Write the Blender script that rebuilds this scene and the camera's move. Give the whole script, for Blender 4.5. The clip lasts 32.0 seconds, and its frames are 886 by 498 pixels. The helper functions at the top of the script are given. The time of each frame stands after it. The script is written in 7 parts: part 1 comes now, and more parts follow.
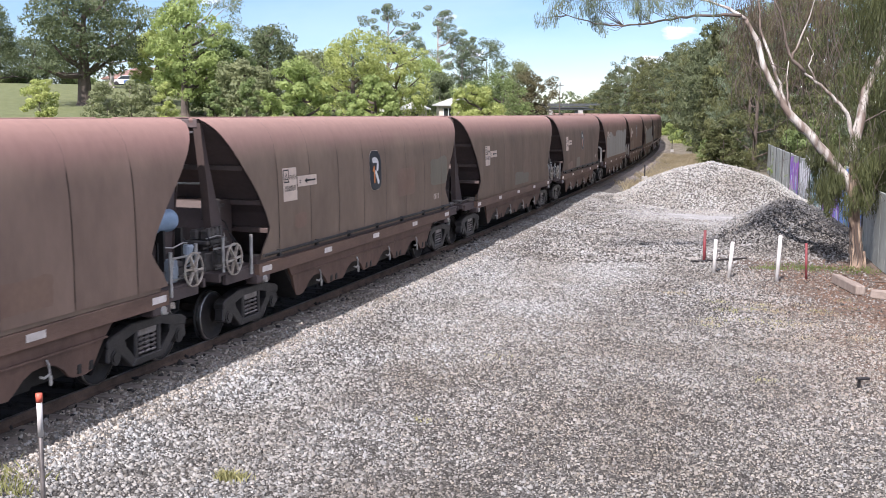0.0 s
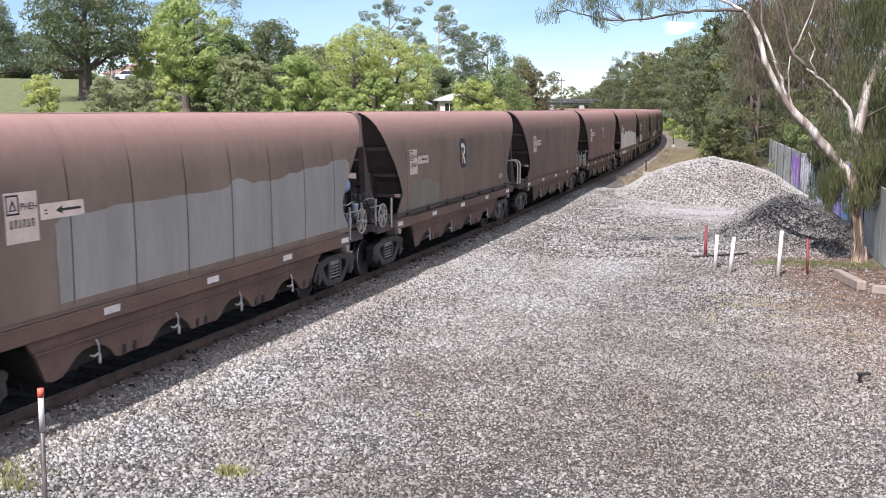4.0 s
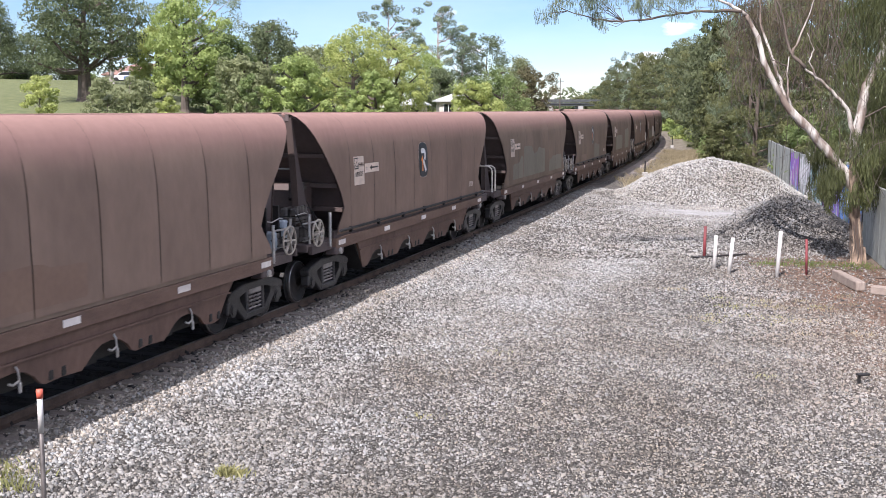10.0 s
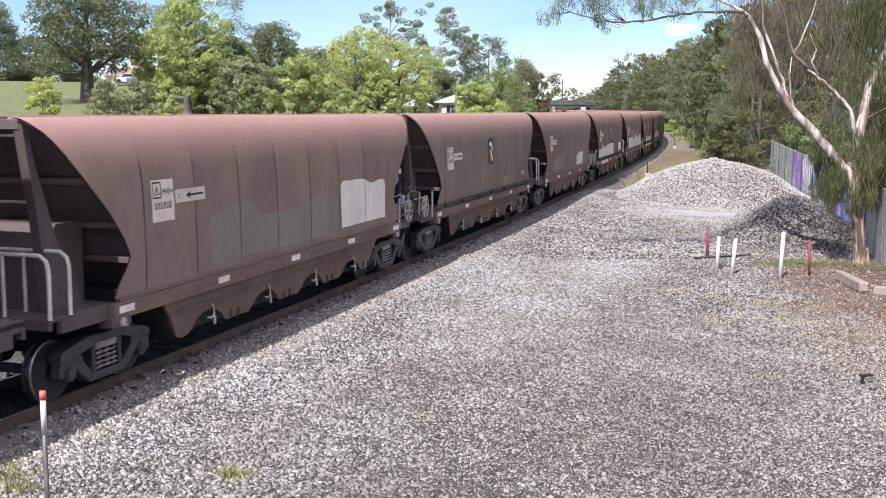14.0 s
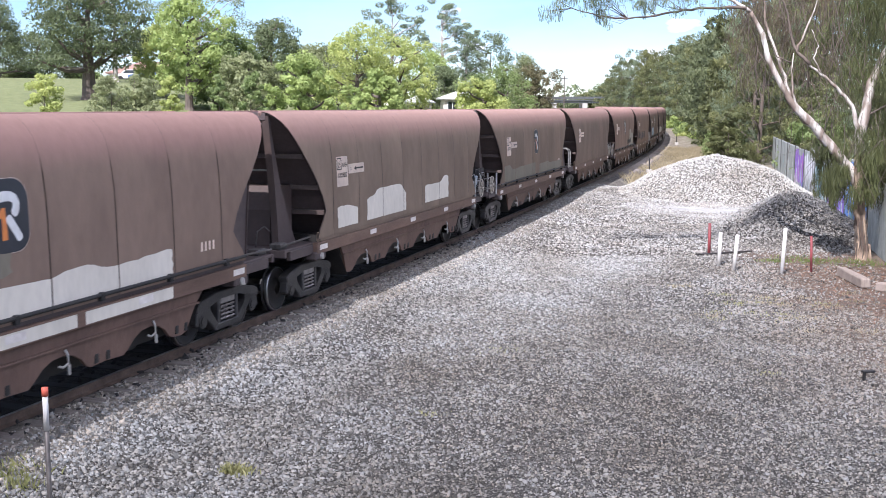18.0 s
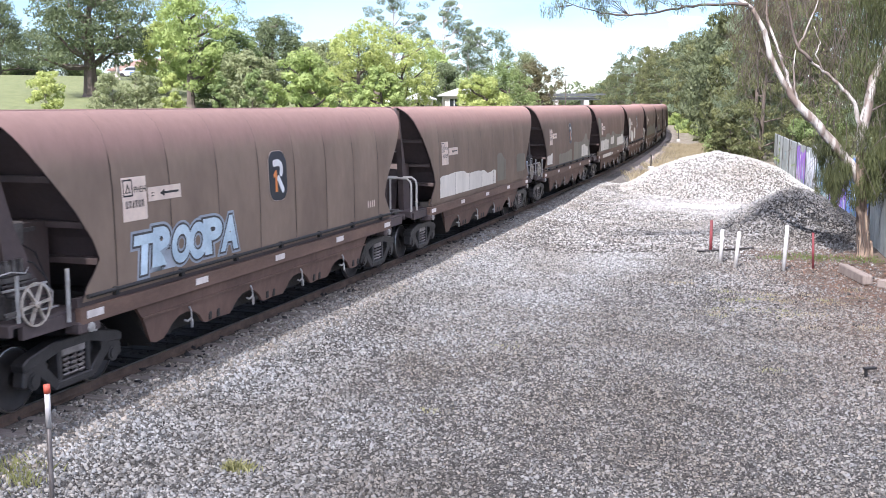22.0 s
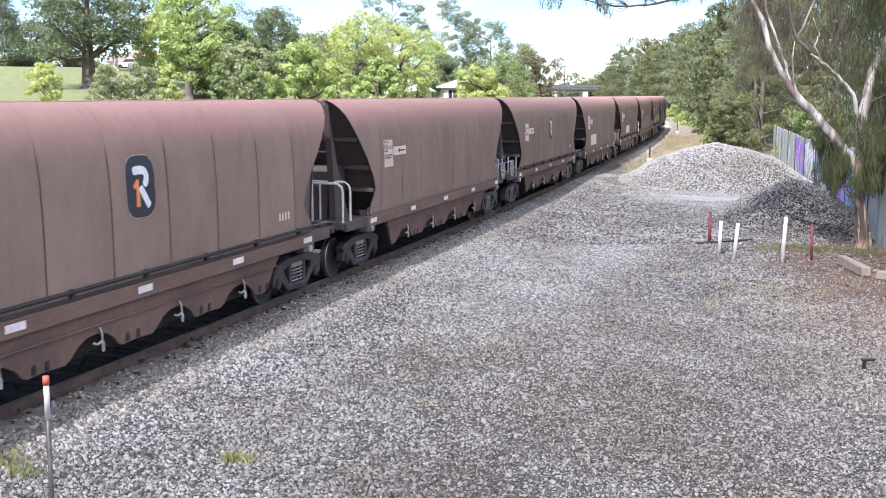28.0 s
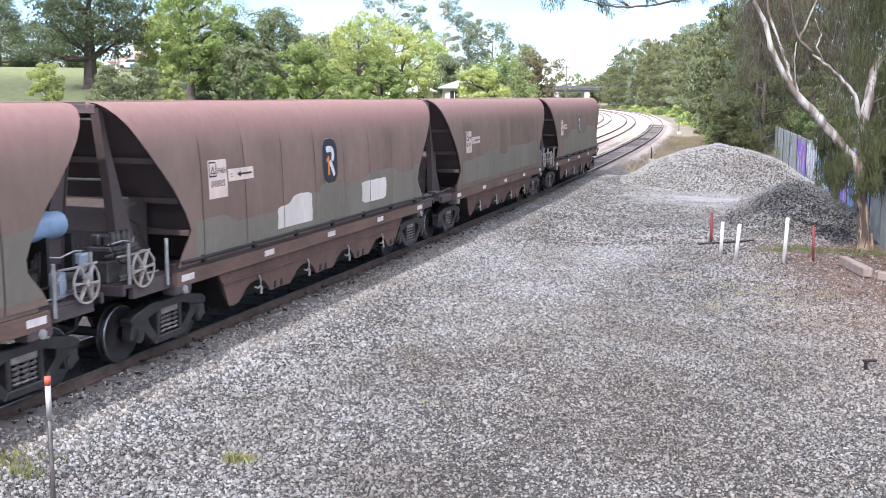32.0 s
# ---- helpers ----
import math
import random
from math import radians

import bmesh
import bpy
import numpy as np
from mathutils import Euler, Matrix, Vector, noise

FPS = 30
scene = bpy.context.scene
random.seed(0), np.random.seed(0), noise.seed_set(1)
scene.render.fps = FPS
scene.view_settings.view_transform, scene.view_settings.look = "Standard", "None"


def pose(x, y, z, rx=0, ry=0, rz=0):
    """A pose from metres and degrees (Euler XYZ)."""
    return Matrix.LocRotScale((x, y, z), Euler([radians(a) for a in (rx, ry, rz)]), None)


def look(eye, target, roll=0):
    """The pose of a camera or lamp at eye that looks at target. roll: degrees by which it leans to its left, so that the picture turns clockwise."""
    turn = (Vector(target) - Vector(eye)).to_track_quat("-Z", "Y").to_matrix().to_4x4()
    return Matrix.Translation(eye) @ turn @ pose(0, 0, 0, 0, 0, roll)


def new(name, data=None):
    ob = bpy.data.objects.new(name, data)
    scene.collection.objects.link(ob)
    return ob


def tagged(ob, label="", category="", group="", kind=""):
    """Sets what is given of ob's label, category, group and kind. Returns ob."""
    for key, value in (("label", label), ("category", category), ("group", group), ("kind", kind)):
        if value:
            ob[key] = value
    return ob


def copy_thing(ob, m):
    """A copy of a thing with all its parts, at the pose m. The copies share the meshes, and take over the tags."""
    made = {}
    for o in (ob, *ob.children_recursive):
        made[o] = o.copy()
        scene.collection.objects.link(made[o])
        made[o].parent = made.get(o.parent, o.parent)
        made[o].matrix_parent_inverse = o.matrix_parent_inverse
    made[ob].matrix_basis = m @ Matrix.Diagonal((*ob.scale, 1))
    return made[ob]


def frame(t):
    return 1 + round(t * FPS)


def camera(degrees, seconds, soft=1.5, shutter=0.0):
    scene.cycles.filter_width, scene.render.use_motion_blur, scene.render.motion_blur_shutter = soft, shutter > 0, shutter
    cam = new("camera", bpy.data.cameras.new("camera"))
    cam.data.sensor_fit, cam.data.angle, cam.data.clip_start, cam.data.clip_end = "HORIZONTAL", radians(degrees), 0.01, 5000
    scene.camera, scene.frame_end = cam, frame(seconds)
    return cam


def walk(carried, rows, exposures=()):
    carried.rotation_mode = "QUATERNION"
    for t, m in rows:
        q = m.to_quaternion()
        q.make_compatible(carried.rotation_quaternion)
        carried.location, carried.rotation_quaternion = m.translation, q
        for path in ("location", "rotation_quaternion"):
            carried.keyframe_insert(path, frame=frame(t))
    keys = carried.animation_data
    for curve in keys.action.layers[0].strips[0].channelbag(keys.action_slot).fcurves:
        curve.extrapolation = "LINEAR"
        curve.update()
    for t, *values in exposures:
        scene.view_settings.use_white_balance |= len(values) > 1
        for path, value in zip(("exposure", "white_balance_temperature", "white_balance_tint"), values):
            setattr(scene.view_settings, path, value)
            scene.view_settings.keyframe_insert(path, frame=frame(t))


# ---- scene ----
# ---- camera: held by hand on one spot, turning a little ----
EYE_H = 4.428
cam = camera(44.85, 32.0, soft=0.75, shutter=0.06)
# seconds, turn to the left, tilt down, lean, in degrees
AIM = [
    (0.0, -0.338, 7.260, 0.367), (0.5, -0.329, 7.283, 0.358), (1.0, -0.318, 7.306, 0.326), (1.5, -0.312, 7.320, 0.310),
    (2.0, -0.310, 7.343, 0.330), (2.5, -0.303, 7.385, 0.359), (3.0, -0.290, 7.444, 0.373), (3.5, -0.279, 7.486, 0.364),
    (5.5, -0.292, 7.559, 0.371), (6.0, -0.318, 7.561, 0.360), (6.5, -0.350, 7.573, 0.354), (7.0, -0.360, 7.608, 0.355),
    (7.5, -0.360, 7.642, 0.355), (8.0, -0.360, 7.642, 0.355), (8.5, -0.360, 7.608, 0.355), (9.0, -0.360, 7.552, 0.350),
    (9.5, -0.349, 7.497, 0.344), (10.0, -0.328, 7.474, 0.346), (10.5, -0.306, 7.481, 0.338), (11.0, -0.276, 7.497, 0.305),
    (11.5, -0.246, 7.494, 0.289), (12.0, -0.234, 7.469, 0.299), (12.5, -0.238, 7.437, 0.295), (13.0, -0.240, 7.411, 0.278),
    (13.5, -0.223, 7.403, 0.268), (14.0, -0.189, 7.414, 0.250), (14.5, -0.162, 7.429, 0.231), (16.5, -0.099, 7.536, 0.217),
    (17.0, -0.099, 7.544, 0.223), (17.5, -0.099, 7.563, 0.218), (18.0, -0.096, 7.604, 0.214), (18.5, -0.084, 7.669, 0.204),
    (19.0, -0.057, 7.736, 0.167), (19.5, -0.029, 7.778, 0.143), (20.0, -0.013, 7.802, 0.146), (20.5, -0.005, 7.822, 0.140),
    (21.0, -0.006, 7.822, 0.140), (21.5, -0.012, 7.794, 0.158), (22.0, -0.010, 7.763, 0.167), (22.5, -0.003, 7.751, 0.161),
    (23.0, 0.000, 7.757, 0.149), (23.5, -0.005, 7.798, 0.135), (24.0, -0.019, 7.881, 0.136), (24.5, -0.037, 7.991, 0.159),
    (25.0, -0.052, 8.114, 0.178), (25.5, -0.061, 8.196, 0.183), (27.5, -0.063, 8.254, 0.171), (28.0, -0.081, 8.209, 0.174),
    (28.5, -0.101, 8.161, 0.204), (29.0, -0.097, 8.142, 0.225), (29.5, -0.071, 8.142, 0.207), (30.0, -0.042, 8.145, 0.185),
    (30.5, -0.020, 8.143, 0.194), (31.0, -0.004, 8.146, 0.206), (31.5, 0.003, 8.162, 0.202), (32.0, 0.002, 8.175, 0.200),
]


def aim(yaw, down, lean):
    return pose(0, 0, EYE_H, 0, 0, yaw) @ pose(0, 0, 0, 90 - down, 0, 0) @ pose(0, 0, 0, 0, 0, lean)


walk(cam, [(t, aim(a, b, c)) for t, a, b, c in AIM],
     exposures=[(0, 0.85, 6150, 21), (13, 0.87, 6150, 21), (15, 0.97, 6080, 20), (17, 1.1, 5950, 20), (18, 1.22, 5930, 20), (20, 1.42, 5930, 20), (22, 1.46, 5950, 20), (25, 1.52, 5960, 20), (28, 1.58, 5960, 19), (32, 1.6, 5960, 19)])

# ---- world and sun ----
SUN_FROM = Vector((-1.66, -3.58, 4.5)).normalized()
world = bpy.data.worlds.new("sky")
scene.world = world
world.use_nodes = True
wn, wl = world.node_tree.nodes, world.node_tree.links
sky = wn.new("ShaderNodeTexSky")
sky.sky_type = "NISHITA"
sky.sun_disc = False
sky.sun_elevation = math.asin(SUN_FROM.z)
sky.sun_rotation = math.atan2(SUN_FROM.x, SUN_FROM.y)
sky.air_density, sky.dust_density, sky.ozone_density, sky.altitude = 0.9, 0.05, 3.5, 600
co = wn.new("ShaderNodeTexCoord")
mp = wn.new("ShaderNodeMapping")
mp.inputs["Scale"].default_value = (1.0, 1.0, 3.2)
cloud_noise = wn.new("ShaderNodeTexNoise")
cloud_noise.inputs["Scale"].default_value = 3.6
cloud_noise.inputs["Detail"].default_value = 7
cloud_noise.inputs["Roughness"].default_value = 0.55
ramp = wn.new("ShaderNodeValToRGB")
ramp.color_ramp.elements[0].position, ramp.color_ramp.elements[1].position = 0.42, 0.58
mix = wn.new("ShaderNodeMix")
mix.data_type = "RGBA"
mix.inputs["B"].default_value = (9.2, 9.2, 9.4, 1)
wl.new(co.outputs["Generated"], mp.inputs["Vector"])
wl.new(mp.outputs["Vector"], cloud_noise.inputs["Vector"])
wl.new(cloud_noise.outputs["Fac"], ramp.inputs["Fac"])
up = wn.new("ShaderNodeSeparateXYZ")
wl.new(co.outputs["Generated"], up.inputs[0])
high = wn.new("ShaderNodeMapRange")
high.interpolation_type = "SMOOTHSTEP"
for key, value in (("From Min", 0.05), ("From Max", 0.5), ("To Min", 0.06), ("To Max", 0.95)):
    high.inputs[key].default_value = value
wl.new(up.outputs["Z"], high.inputs["Value"])
cover = wn.new("ShaderNodeMath")
cover.operation = "MULTIPLY"
wl.new(ramp.outputs["Color"], cover.inputs[0])
wl.new(high.outputs["Result"], cover.inputs[1])
# a few small puffs low in the sky
puff = wn.new("ShaderNodeTexNoise")
puff.inputs["Scale"].default_value, puff.inputs["Detail"].default_value = 13.0, 6
wl.new(mp.outputs["Vector"], puff.inputs["Vector"])
puff_ramp = wn.new("ShaderNodeValToRGB")
puff_ramp.color_ramp.elements[0].position, puff_ramp.color_ramp.elements[1].position = 0.63, 0.70
wl.new(puff.outputs["Fac"], puff_ramp.inputs["Fac"])
half = wn.new("ShaderNodeMath")
half.operation = "MULTIPLY"
half.inputs[1].default_value = 0.6
wl.new(puff_ramp.outputs["Color"], half.inputs[0])
most = wn.new("ShaderNodeMath")
most.operation = "MAXIMUM"
wl.new(cover.outputs[0], most.inputs[0])
wl.new(half.outputs[0], most.inputs[1])
wl.new(most.outputs[0], mix.inputs["Factor"])
sky_tone = wn.new("ShaderNodeHueSaturation")
sky_tone.inputs["Saturation"].default_value, sky_tone.inputs["Value"].default_value = 1.15, 0.68
wl.new(sky.outputs["Color"], sky_tone.inputs["Color"])
wl.new(sky_tone.outputs["Color"], mix.inputs["A"])
wl.new(mix.outputs["Result"], wn["Background"].inputs["Color"])
wn["Background"].inputs["Strength"].default_value = 0.108
sun = new("sun", bpy.data.lights.new("sun", "SUN"))
sun.data.energy, sun.data.angle, sun.data.color = 4.7, radians(0.5), (1.0, 0.95, 0.87)
sun.matrix_world = look(SUN_FROM * 60, (0, 0, 0))

# ---- materials ----


def mat(name, col, rough=0.6, metal=0.0, col2=None, scale=4.0, stretch=(1, 1, 1), spread=0.35, bump=0.0, bscale=40.0,
        rand=0.0, island=0.0, fine=0.25, spec=0.5, sunlit_top=None):
    """A surface with two scales of colour variation and a fine relief."""
    m = bpy.data.materials.new(name)
    m.use_nodes = True
    n, l = m.node_tree.nodes, m.node_tree.links
    b = n["Principled BSDF"]
    b.inputs["Roughness"].default_value, b.inputs["Metallic"].default_value = rough, metal
    b.inputs["Specular IOR Level"].default_value = spec
    col2 = col2 or tuple(c * 0.6 for c in col)
    tc, mpn = n.new("ShaderNodeTexCoord"), n.new("ShaderNodeMapping")
    mpn.inputs["Scale"].default_value = stretch
    l.new(tc.outputs["Object"], mpn.inputs["Vector"])
    n1, n2 = n.new("ShaderNodeTexNoise"), n.new("ShaderNodeTexNoise")
    n1.inputs["Scale"].default_value, n1.inputs["Detail"].default_value = scale, 5
    n2.inputs["Scale"].default_value, n2.inputs["Detail"].default_value = scale * 9, 4
    info = n.new("ShaderNodeObjectInfo")
    shift = n.new("ShaderNodeVectorMath")
    shift.operation = "MULTIPLY_ADD"
    shift.inputs[1].default_value = (37, 37, 37)
    l.new(info.outputs["Random"], shift.inputs[0])
    l.new(mpn.outputs["Vector"], shift.inputs[2])
    for k in (n1, n2):
        l.new(shift.outputs["Vector"], k.inputs["Vector"])
    r1 = n.new("ShaderNodeMapRange")
    r1.inputs["From Min"].default_value, r1.inputs["From Max"].default_value = 0.5 - spread / 2, 0.5 + spread / 2
    l.new(n1.outputs["Fac"], r1.inputs["Value"])
    mx = n.new("ShaderNodeMix")
    mx.data_type = "RGBA"
    mx.inputs["A"].default_value, mx.inputs["B"].default_value = (*col, 1), (*col2, 1)
    l.new(r1.outputs["Result"], mx.inputs["Factor"])
    hs = n.new("ShaderNodeHueSaturation")
    l.new(mx.outputs["Result"], hs.inputs["Color"])
    if sunlit_top:
        # warm sunlight on the upper curve, painted into the colour by height
        xyz, edge, lit_edge = n.new("ShaderNodeSeparateXYZ"), n.new("ShaderNodeMath"), n.new("ShaderNodeMapRange")
        l.new(tc.outputs["Object"], xyz.inputs[0])
        edge.operation = "MULTIPLY_ADD"
        edge.inputs[1].default_value = 0.35
        l.new(n1.outputs["Fac"], edge.inputs[0])
        l.new(xyz.outputs["Z"], edge.inputs[2])
        lit_edge.interpolation_type = "SMOOTHSTEP"
        lit_edge.inputs["From Min"].default_value, lit_edge.inputs["From Max"].default_value = 3.6, 4.15
        l.new(edge.outputs[0], lit_edge.inputs["Value"])
        sun_tint = n.new("ShaderNodeMix")
        sun_tint.data_type = "RGBA"
        sun_tint.inputs["B"].default_value = (*sunlit_top, 1)
        l.new(lit_edge.outputs["Result"], sun_tint.inputs["Factor"])
        l.new(mx.outputs["Result"], sun_tint.inputs["A"])
        l.new(sun_tint.outputs["Result"], hs.inputs["Color"])
    # value = 1 + fine * (noise - 0.5) + rand * (random - 0.5)
    val = n.new("ShaderNodeMath")
    val.operation = "MULTIPLY_ADD"
    val.inputs[1].default_value, val.inputs[2].default_value = fine * 2, 1 - fine
    l.new(n2.outputs["Fac"], val.inputs[0])
    last = val
    if rand or island:
        src = info.outputs["Random"]
        if island:
            src = n.new("ShaderNodeNewGeometry").outputs["Random Per Island"]
        add = n.new("ShaderNodeMath")
        add.operation = "MULTIPLY_ADD"
        add.inputs[1].default_value = rand or island
        l.new(src, add.inputs[0])
        sub = n.new("ShaderNodeMath")
        sub.operation = "SUBTRACT"
        sub.inputs[1].default_value = (rand or island) / 2
        l.new(val.outputs[0], sub.inputs[0])
        l.new(sub.outputs[0], add.inputs[2])
        last = add
    l.new(last.outputs[0], hs.inputs["Value"])
    l.new(hs.outputs["Color"], b.inputs["Base Color"])
    if bump:
        bp, n3 = n.new("ShaderNodeBump"), n.new("ShaderNodeTexNoise")
        n3.inputs["Scale"].default_value, n3.inputs["Detail"].default_value = bscale, 3
        l.new(mpn.outputs["Vector"], n3.inputs["Vector"])
        l.new(n3.outputs["Fac"], bp.inputs["Height"])
        bp.inputs["Strength"].default_value, bp.inputs["Distance"].default_value = bump, 0.02
        l.new(bp.outputs["Normal"], b.inputs["Normal"])
    return m


def leaf_mat(name, col, col2, glow=0.35):
    """Leaves that vary one by one and let some light through."""
    m = bpy.data.materials.new(name)
    m.use_nodes = True
    n, l = m.node_tree.nodes, m.node_tree.links
    b = n["Principled BSDF"]
    b.inputs["Roughness"].default_value = 0.55
    b.inputs["Specular IOR Level"].default_value = 0.3
    geo = n.new("ShaderNodeNewGeometry")
    tc, n1 = n.new("ShaderNodeTexCoord"), n.new("ShaderNodeTexNoise")
    n1.inputs["Scale"].default_value = 0.5
    l.new(tc.outputs["Object"], n1.inputs["Vector"])
    a = n.new("ShaderNodeMath")
    a.operation = "MULTIPLY_ADD"
    a.inputs[1].default_value = 0.5
    l.new(geo.outputs["Random Per Island"], a.inputs[0])
    h = n.new("ShaderNodeMath")
    h.operation = "MULTIPLY_ADD"
    h.inputs[1].default_value, h.inputs[2].default_value = 1.6, -0.55
    l.new(n1.outputs["Fac"], h.inputs[0])
    l.new(h.outputs[0], a.inputs[2])
    mx = n.new("ShaderNodeMix")
    mx.data_type = "RGBA"
    mx.inputs["A"].default_value, mx.inputs["B"].default_value = (*col, 1), (*col2, 1)
    l.new(a.outputs[0], mx.inputs["Factor"])
    l.new(mx.outputs["Result"], b.inputs["Base Color"])
    tr, ms = n.new("ShaderNodeBsdfTranslucent"), n.new("ShaderNodeMixShader")
    l.new(mx.outputs["Result"], tr.inputs["Color"])
    ms.inputs["Fac"].default_value = glow
    l.new(b.outputs["BSDF"], ms.inputs[1])
    l.new(tr.outputs["BSDF"], ms.inputs[2])
    l.new(ms.outputs["Shader"], n["Material Output"].inputs["Surface"])
    return m


# side paints; the last colour is the painted sunlit tint of the upper curve
M_RUST = mat("weathered_brown_paint", (0.262, 0.198, 0.15), 0.7, 0, (0.188, 0.142, 0.11), 0.7, (1, 1, 0.5), 0.4, 0.15, 26, fine=0.13, spec=0.03, sunlit_top=(0.27, 0.174, 0.149))
M_RUSTB = mat("weathered_red_brown_paint", (0.27, 0.193, 0.15), 0.7, 0, (0.198, 0.142, 0.112), 0.7, (1, 1, 0.5), 0.4, 0.15, 26, fine=0.13, spec=0.03, rand=0.05, sunlit_top=(0.274, 0.171, 0.147))
M_RUSTC = mat("weathered_dull_brown_paint", (0.243, 0.18, 0.14), 0.7, 0, (0.166, 0.129, 0.103), 0.7, (1, 1, 0.5), 0.4, 0.15, 26, fine=0.13, spec=0.03, rand=0.05, sunlit_top=(0.245, 0.159, 0.137))
M_SILL = mat("sill_brown_paint", (0.205, 0.132, 0.1), 0.55, 0, (0.12, 0.08, 0.064), 1.2, (0.6, 1, 2), 0.5, 0.2, 40, fine=0.2, spec=0.1)
M_SKIRT = mat("lower_hopper_paint", (0.19, 0.122, 0.096), 0.6, 0, (0.105, 0.07, 0.058), 1.0, (1, 1, 0.5), 0.6, 0.25, 40, fine=0.25, spec=0.1)
# end and rib browns, darkened to carry the shade of the wagon gaps
M_END = mat("end_sheet_shaded_paint", (0.1, 0.072, 0.067), 0.7, 0, (0.06, 0.046, 0.045), 1.2, (1, 1, 1), 0.6, 0.2, 40, fine=0.25)
M_RIB = mat("end_rib_shaded_paint", (0.092, 0.064, 0.056), 0.6, 0, (0.058, 0.042, 0.038), 1.4, (1, 1, 0.5), 0.5, 0.25, 40, fine=0.25)
M_DARK = mat("greasy_black_iron", (0.022, 0.02, 0.019), 0.6, 0.1, (0.012, 0.011, 0.011), 3, fine=0.3, bump=0.3)
M_IRON = mat("dusty_cast_iron", (0.045, 0.041, 0.04), 0.5, 0.15, (0.022, 0.021, 0.021), 3.5, fine=0.3, bump=0.3)
M_WHEEL = mat("wheel_steel", (0.035, 0.03, 0.028), 0.65, 0.0, (0.02, 0.017, 0.016), 4, fine=0.3)
M_TREAD = mat("polished_tread_steel", (0.55, 0.54, 0.53), 0.28, 1.0, (0.4, 0.39, 0.38), 8, fine=0.1)
M_GALV = mat("galvanised_pipe", (0.5, 0.49, 0.47), 0.45, 0.5, (0.33, 0.31, 0.29), 6, fine=0.2)
M_HRAIL = mat("cream_handrail_paint", (0.68, 0.63, 0.56), 0.45, 0, (0.5, 0.45, 0.39), 6, fine=0.15)
M_HANDW = mat("handwheel_paint", (0.5, 0.46, 0.4), 0.5, 0.1, (0.3, 0.25, 0.2), 8, fine=0.25)
M_TANK = mat("blue_tank_paint", (0.28, 0.40, 0.55), 0.4, 0.0, (0.18, 0.27, 0.38), 3, fine=0.15)
M_BOX = mat("pale_blue_grey_box", (0.36, 0.42, 0.48), 0.45, 0.1, (0.25, 0.29, 0.33), 4, fine=0.2)
M_VALVE = mat("valve_grey", (0.14, 0.125, 0.115), 0.5, 0.2, (0.05, 0.045, 0.042), 6, fine=0.3)
M_SPRING = mat("worn_spring_steel", (0.3, 0.275, 0.26), 0.45, 0.2, (0.15, 0.13, 0.12), 6, fine=0.3)
M_REFL = mat("white_reflector", (0.78, 0.72, 0.68), 0.35, 0, (0.6, 0.54, 0.5), 6, fine=0.1, rand=0.15)
M_LABEL = mat("cream_label_paint", (0.72, 0.58, 0.47), 0.55, 0, (0.6, 0.48, 0.4), 5, fine=0.1, rand=0.25)
M_INK = mat("black_ink", (0.025, 0.022, 0.02), 0.6, fine=0.2)
M_LOGO = mat("logo_black", (0.016, 0.019, 0.026), 0.5, 0, (0.03, 0.032, 0.04), 2, fine=0.2)
M_LOGOW = mat("logo_white", (0.75, 0.76, 0.76), 0.5, 0, (0.62, 0.6, 0.58), 6, fine=0.1)
M_LOGOO = mat("logo_orange", (0.75, 0.24, 0.05), 0.5, 0, (0.6, 0.2, 0.06), 6, fine=0.1)
M_PATCH = {
    "W": mat("off_white_patch_paint", (0.76, 0.70, 0.61), 0.6, 0, (0.62, 0.57, 0.49), 1.2, (1, 1, 0.4), 0.5, spec=0.1, fine=0.12, rand=0.1),
    "G": mat("grey_green_patch_paint", (0.232, 0.208, 0.16), 0.55, 0, (0.185, 0.165, 0.128), 1.2, (1, 1, 0.4), 0.5, spec=0.1, fine=0.15, rand=0.15),
    "L": mat("light_grey_patch_paint", (0.36, 0.34, 0.305), 0.6, 0, (0.27, 0.255, 0.225), 1.0, (1.5, 1, 0.25), 0.5, spec=0.1, fine=0.15),
    "P": mat("beige_grey_patch_paint", (0.33, 0.31, 0.25), 0.6, 0, (0.27, 0.25, 0.2), 1.2, (1, 1, 0.5), 0.5, spec=0.1, fine=0.15),
    "B": mat("brown_patch_paint", (0.23, 0.155, 0.115), 0.5, 0, (0.2, 0.132, 0.1), 1.2, spec=0.1, fine=0.12),
}
M_SPRAY = mat("dark_spray_paint", (0.06, 0.058, 0.056), 0.6, fine=0.2)
M_SPRAYB = mat("pale_blue_spray_paint", (0.5, 0.61, 0.66), 0.6, 0, (0.36, 0.47, 0.54), 3, fine=0.2)
M_SPRAYT = mat("thin_faded_spray", (0.13, 0.105, 0.09), 0.6, fine=0.2)
M_TAGHALO = mat("sprayed_blue_halo", (0.3, 0.36, 0.4), 0.7, 0, (0.24, 0.25, 0.27), 2, fine=0.2)
M_RAIL = mat("rusty_rail", (0.15, 0.1, 0.075), 0.7, 0.2, (0.06, 0.04, 0.03), 3, fine=0.3, bump=0.2)
M_RAILTOP = mat("polished_rail_head", (0.42, 0.4, 0.38), 0.42, 0.8, (0.28, 0.25, 0.22), 6, fine=0.1)
M_SLEEPER = mat("weathered_timber_sleeper", (0.2, 0.175, 0.155), 0.85, 0, (0.12, 0.1, 0.088), 3, (1, 6, 1), 0.5, 0.5, 30, fine=0.3, rand=0.3)


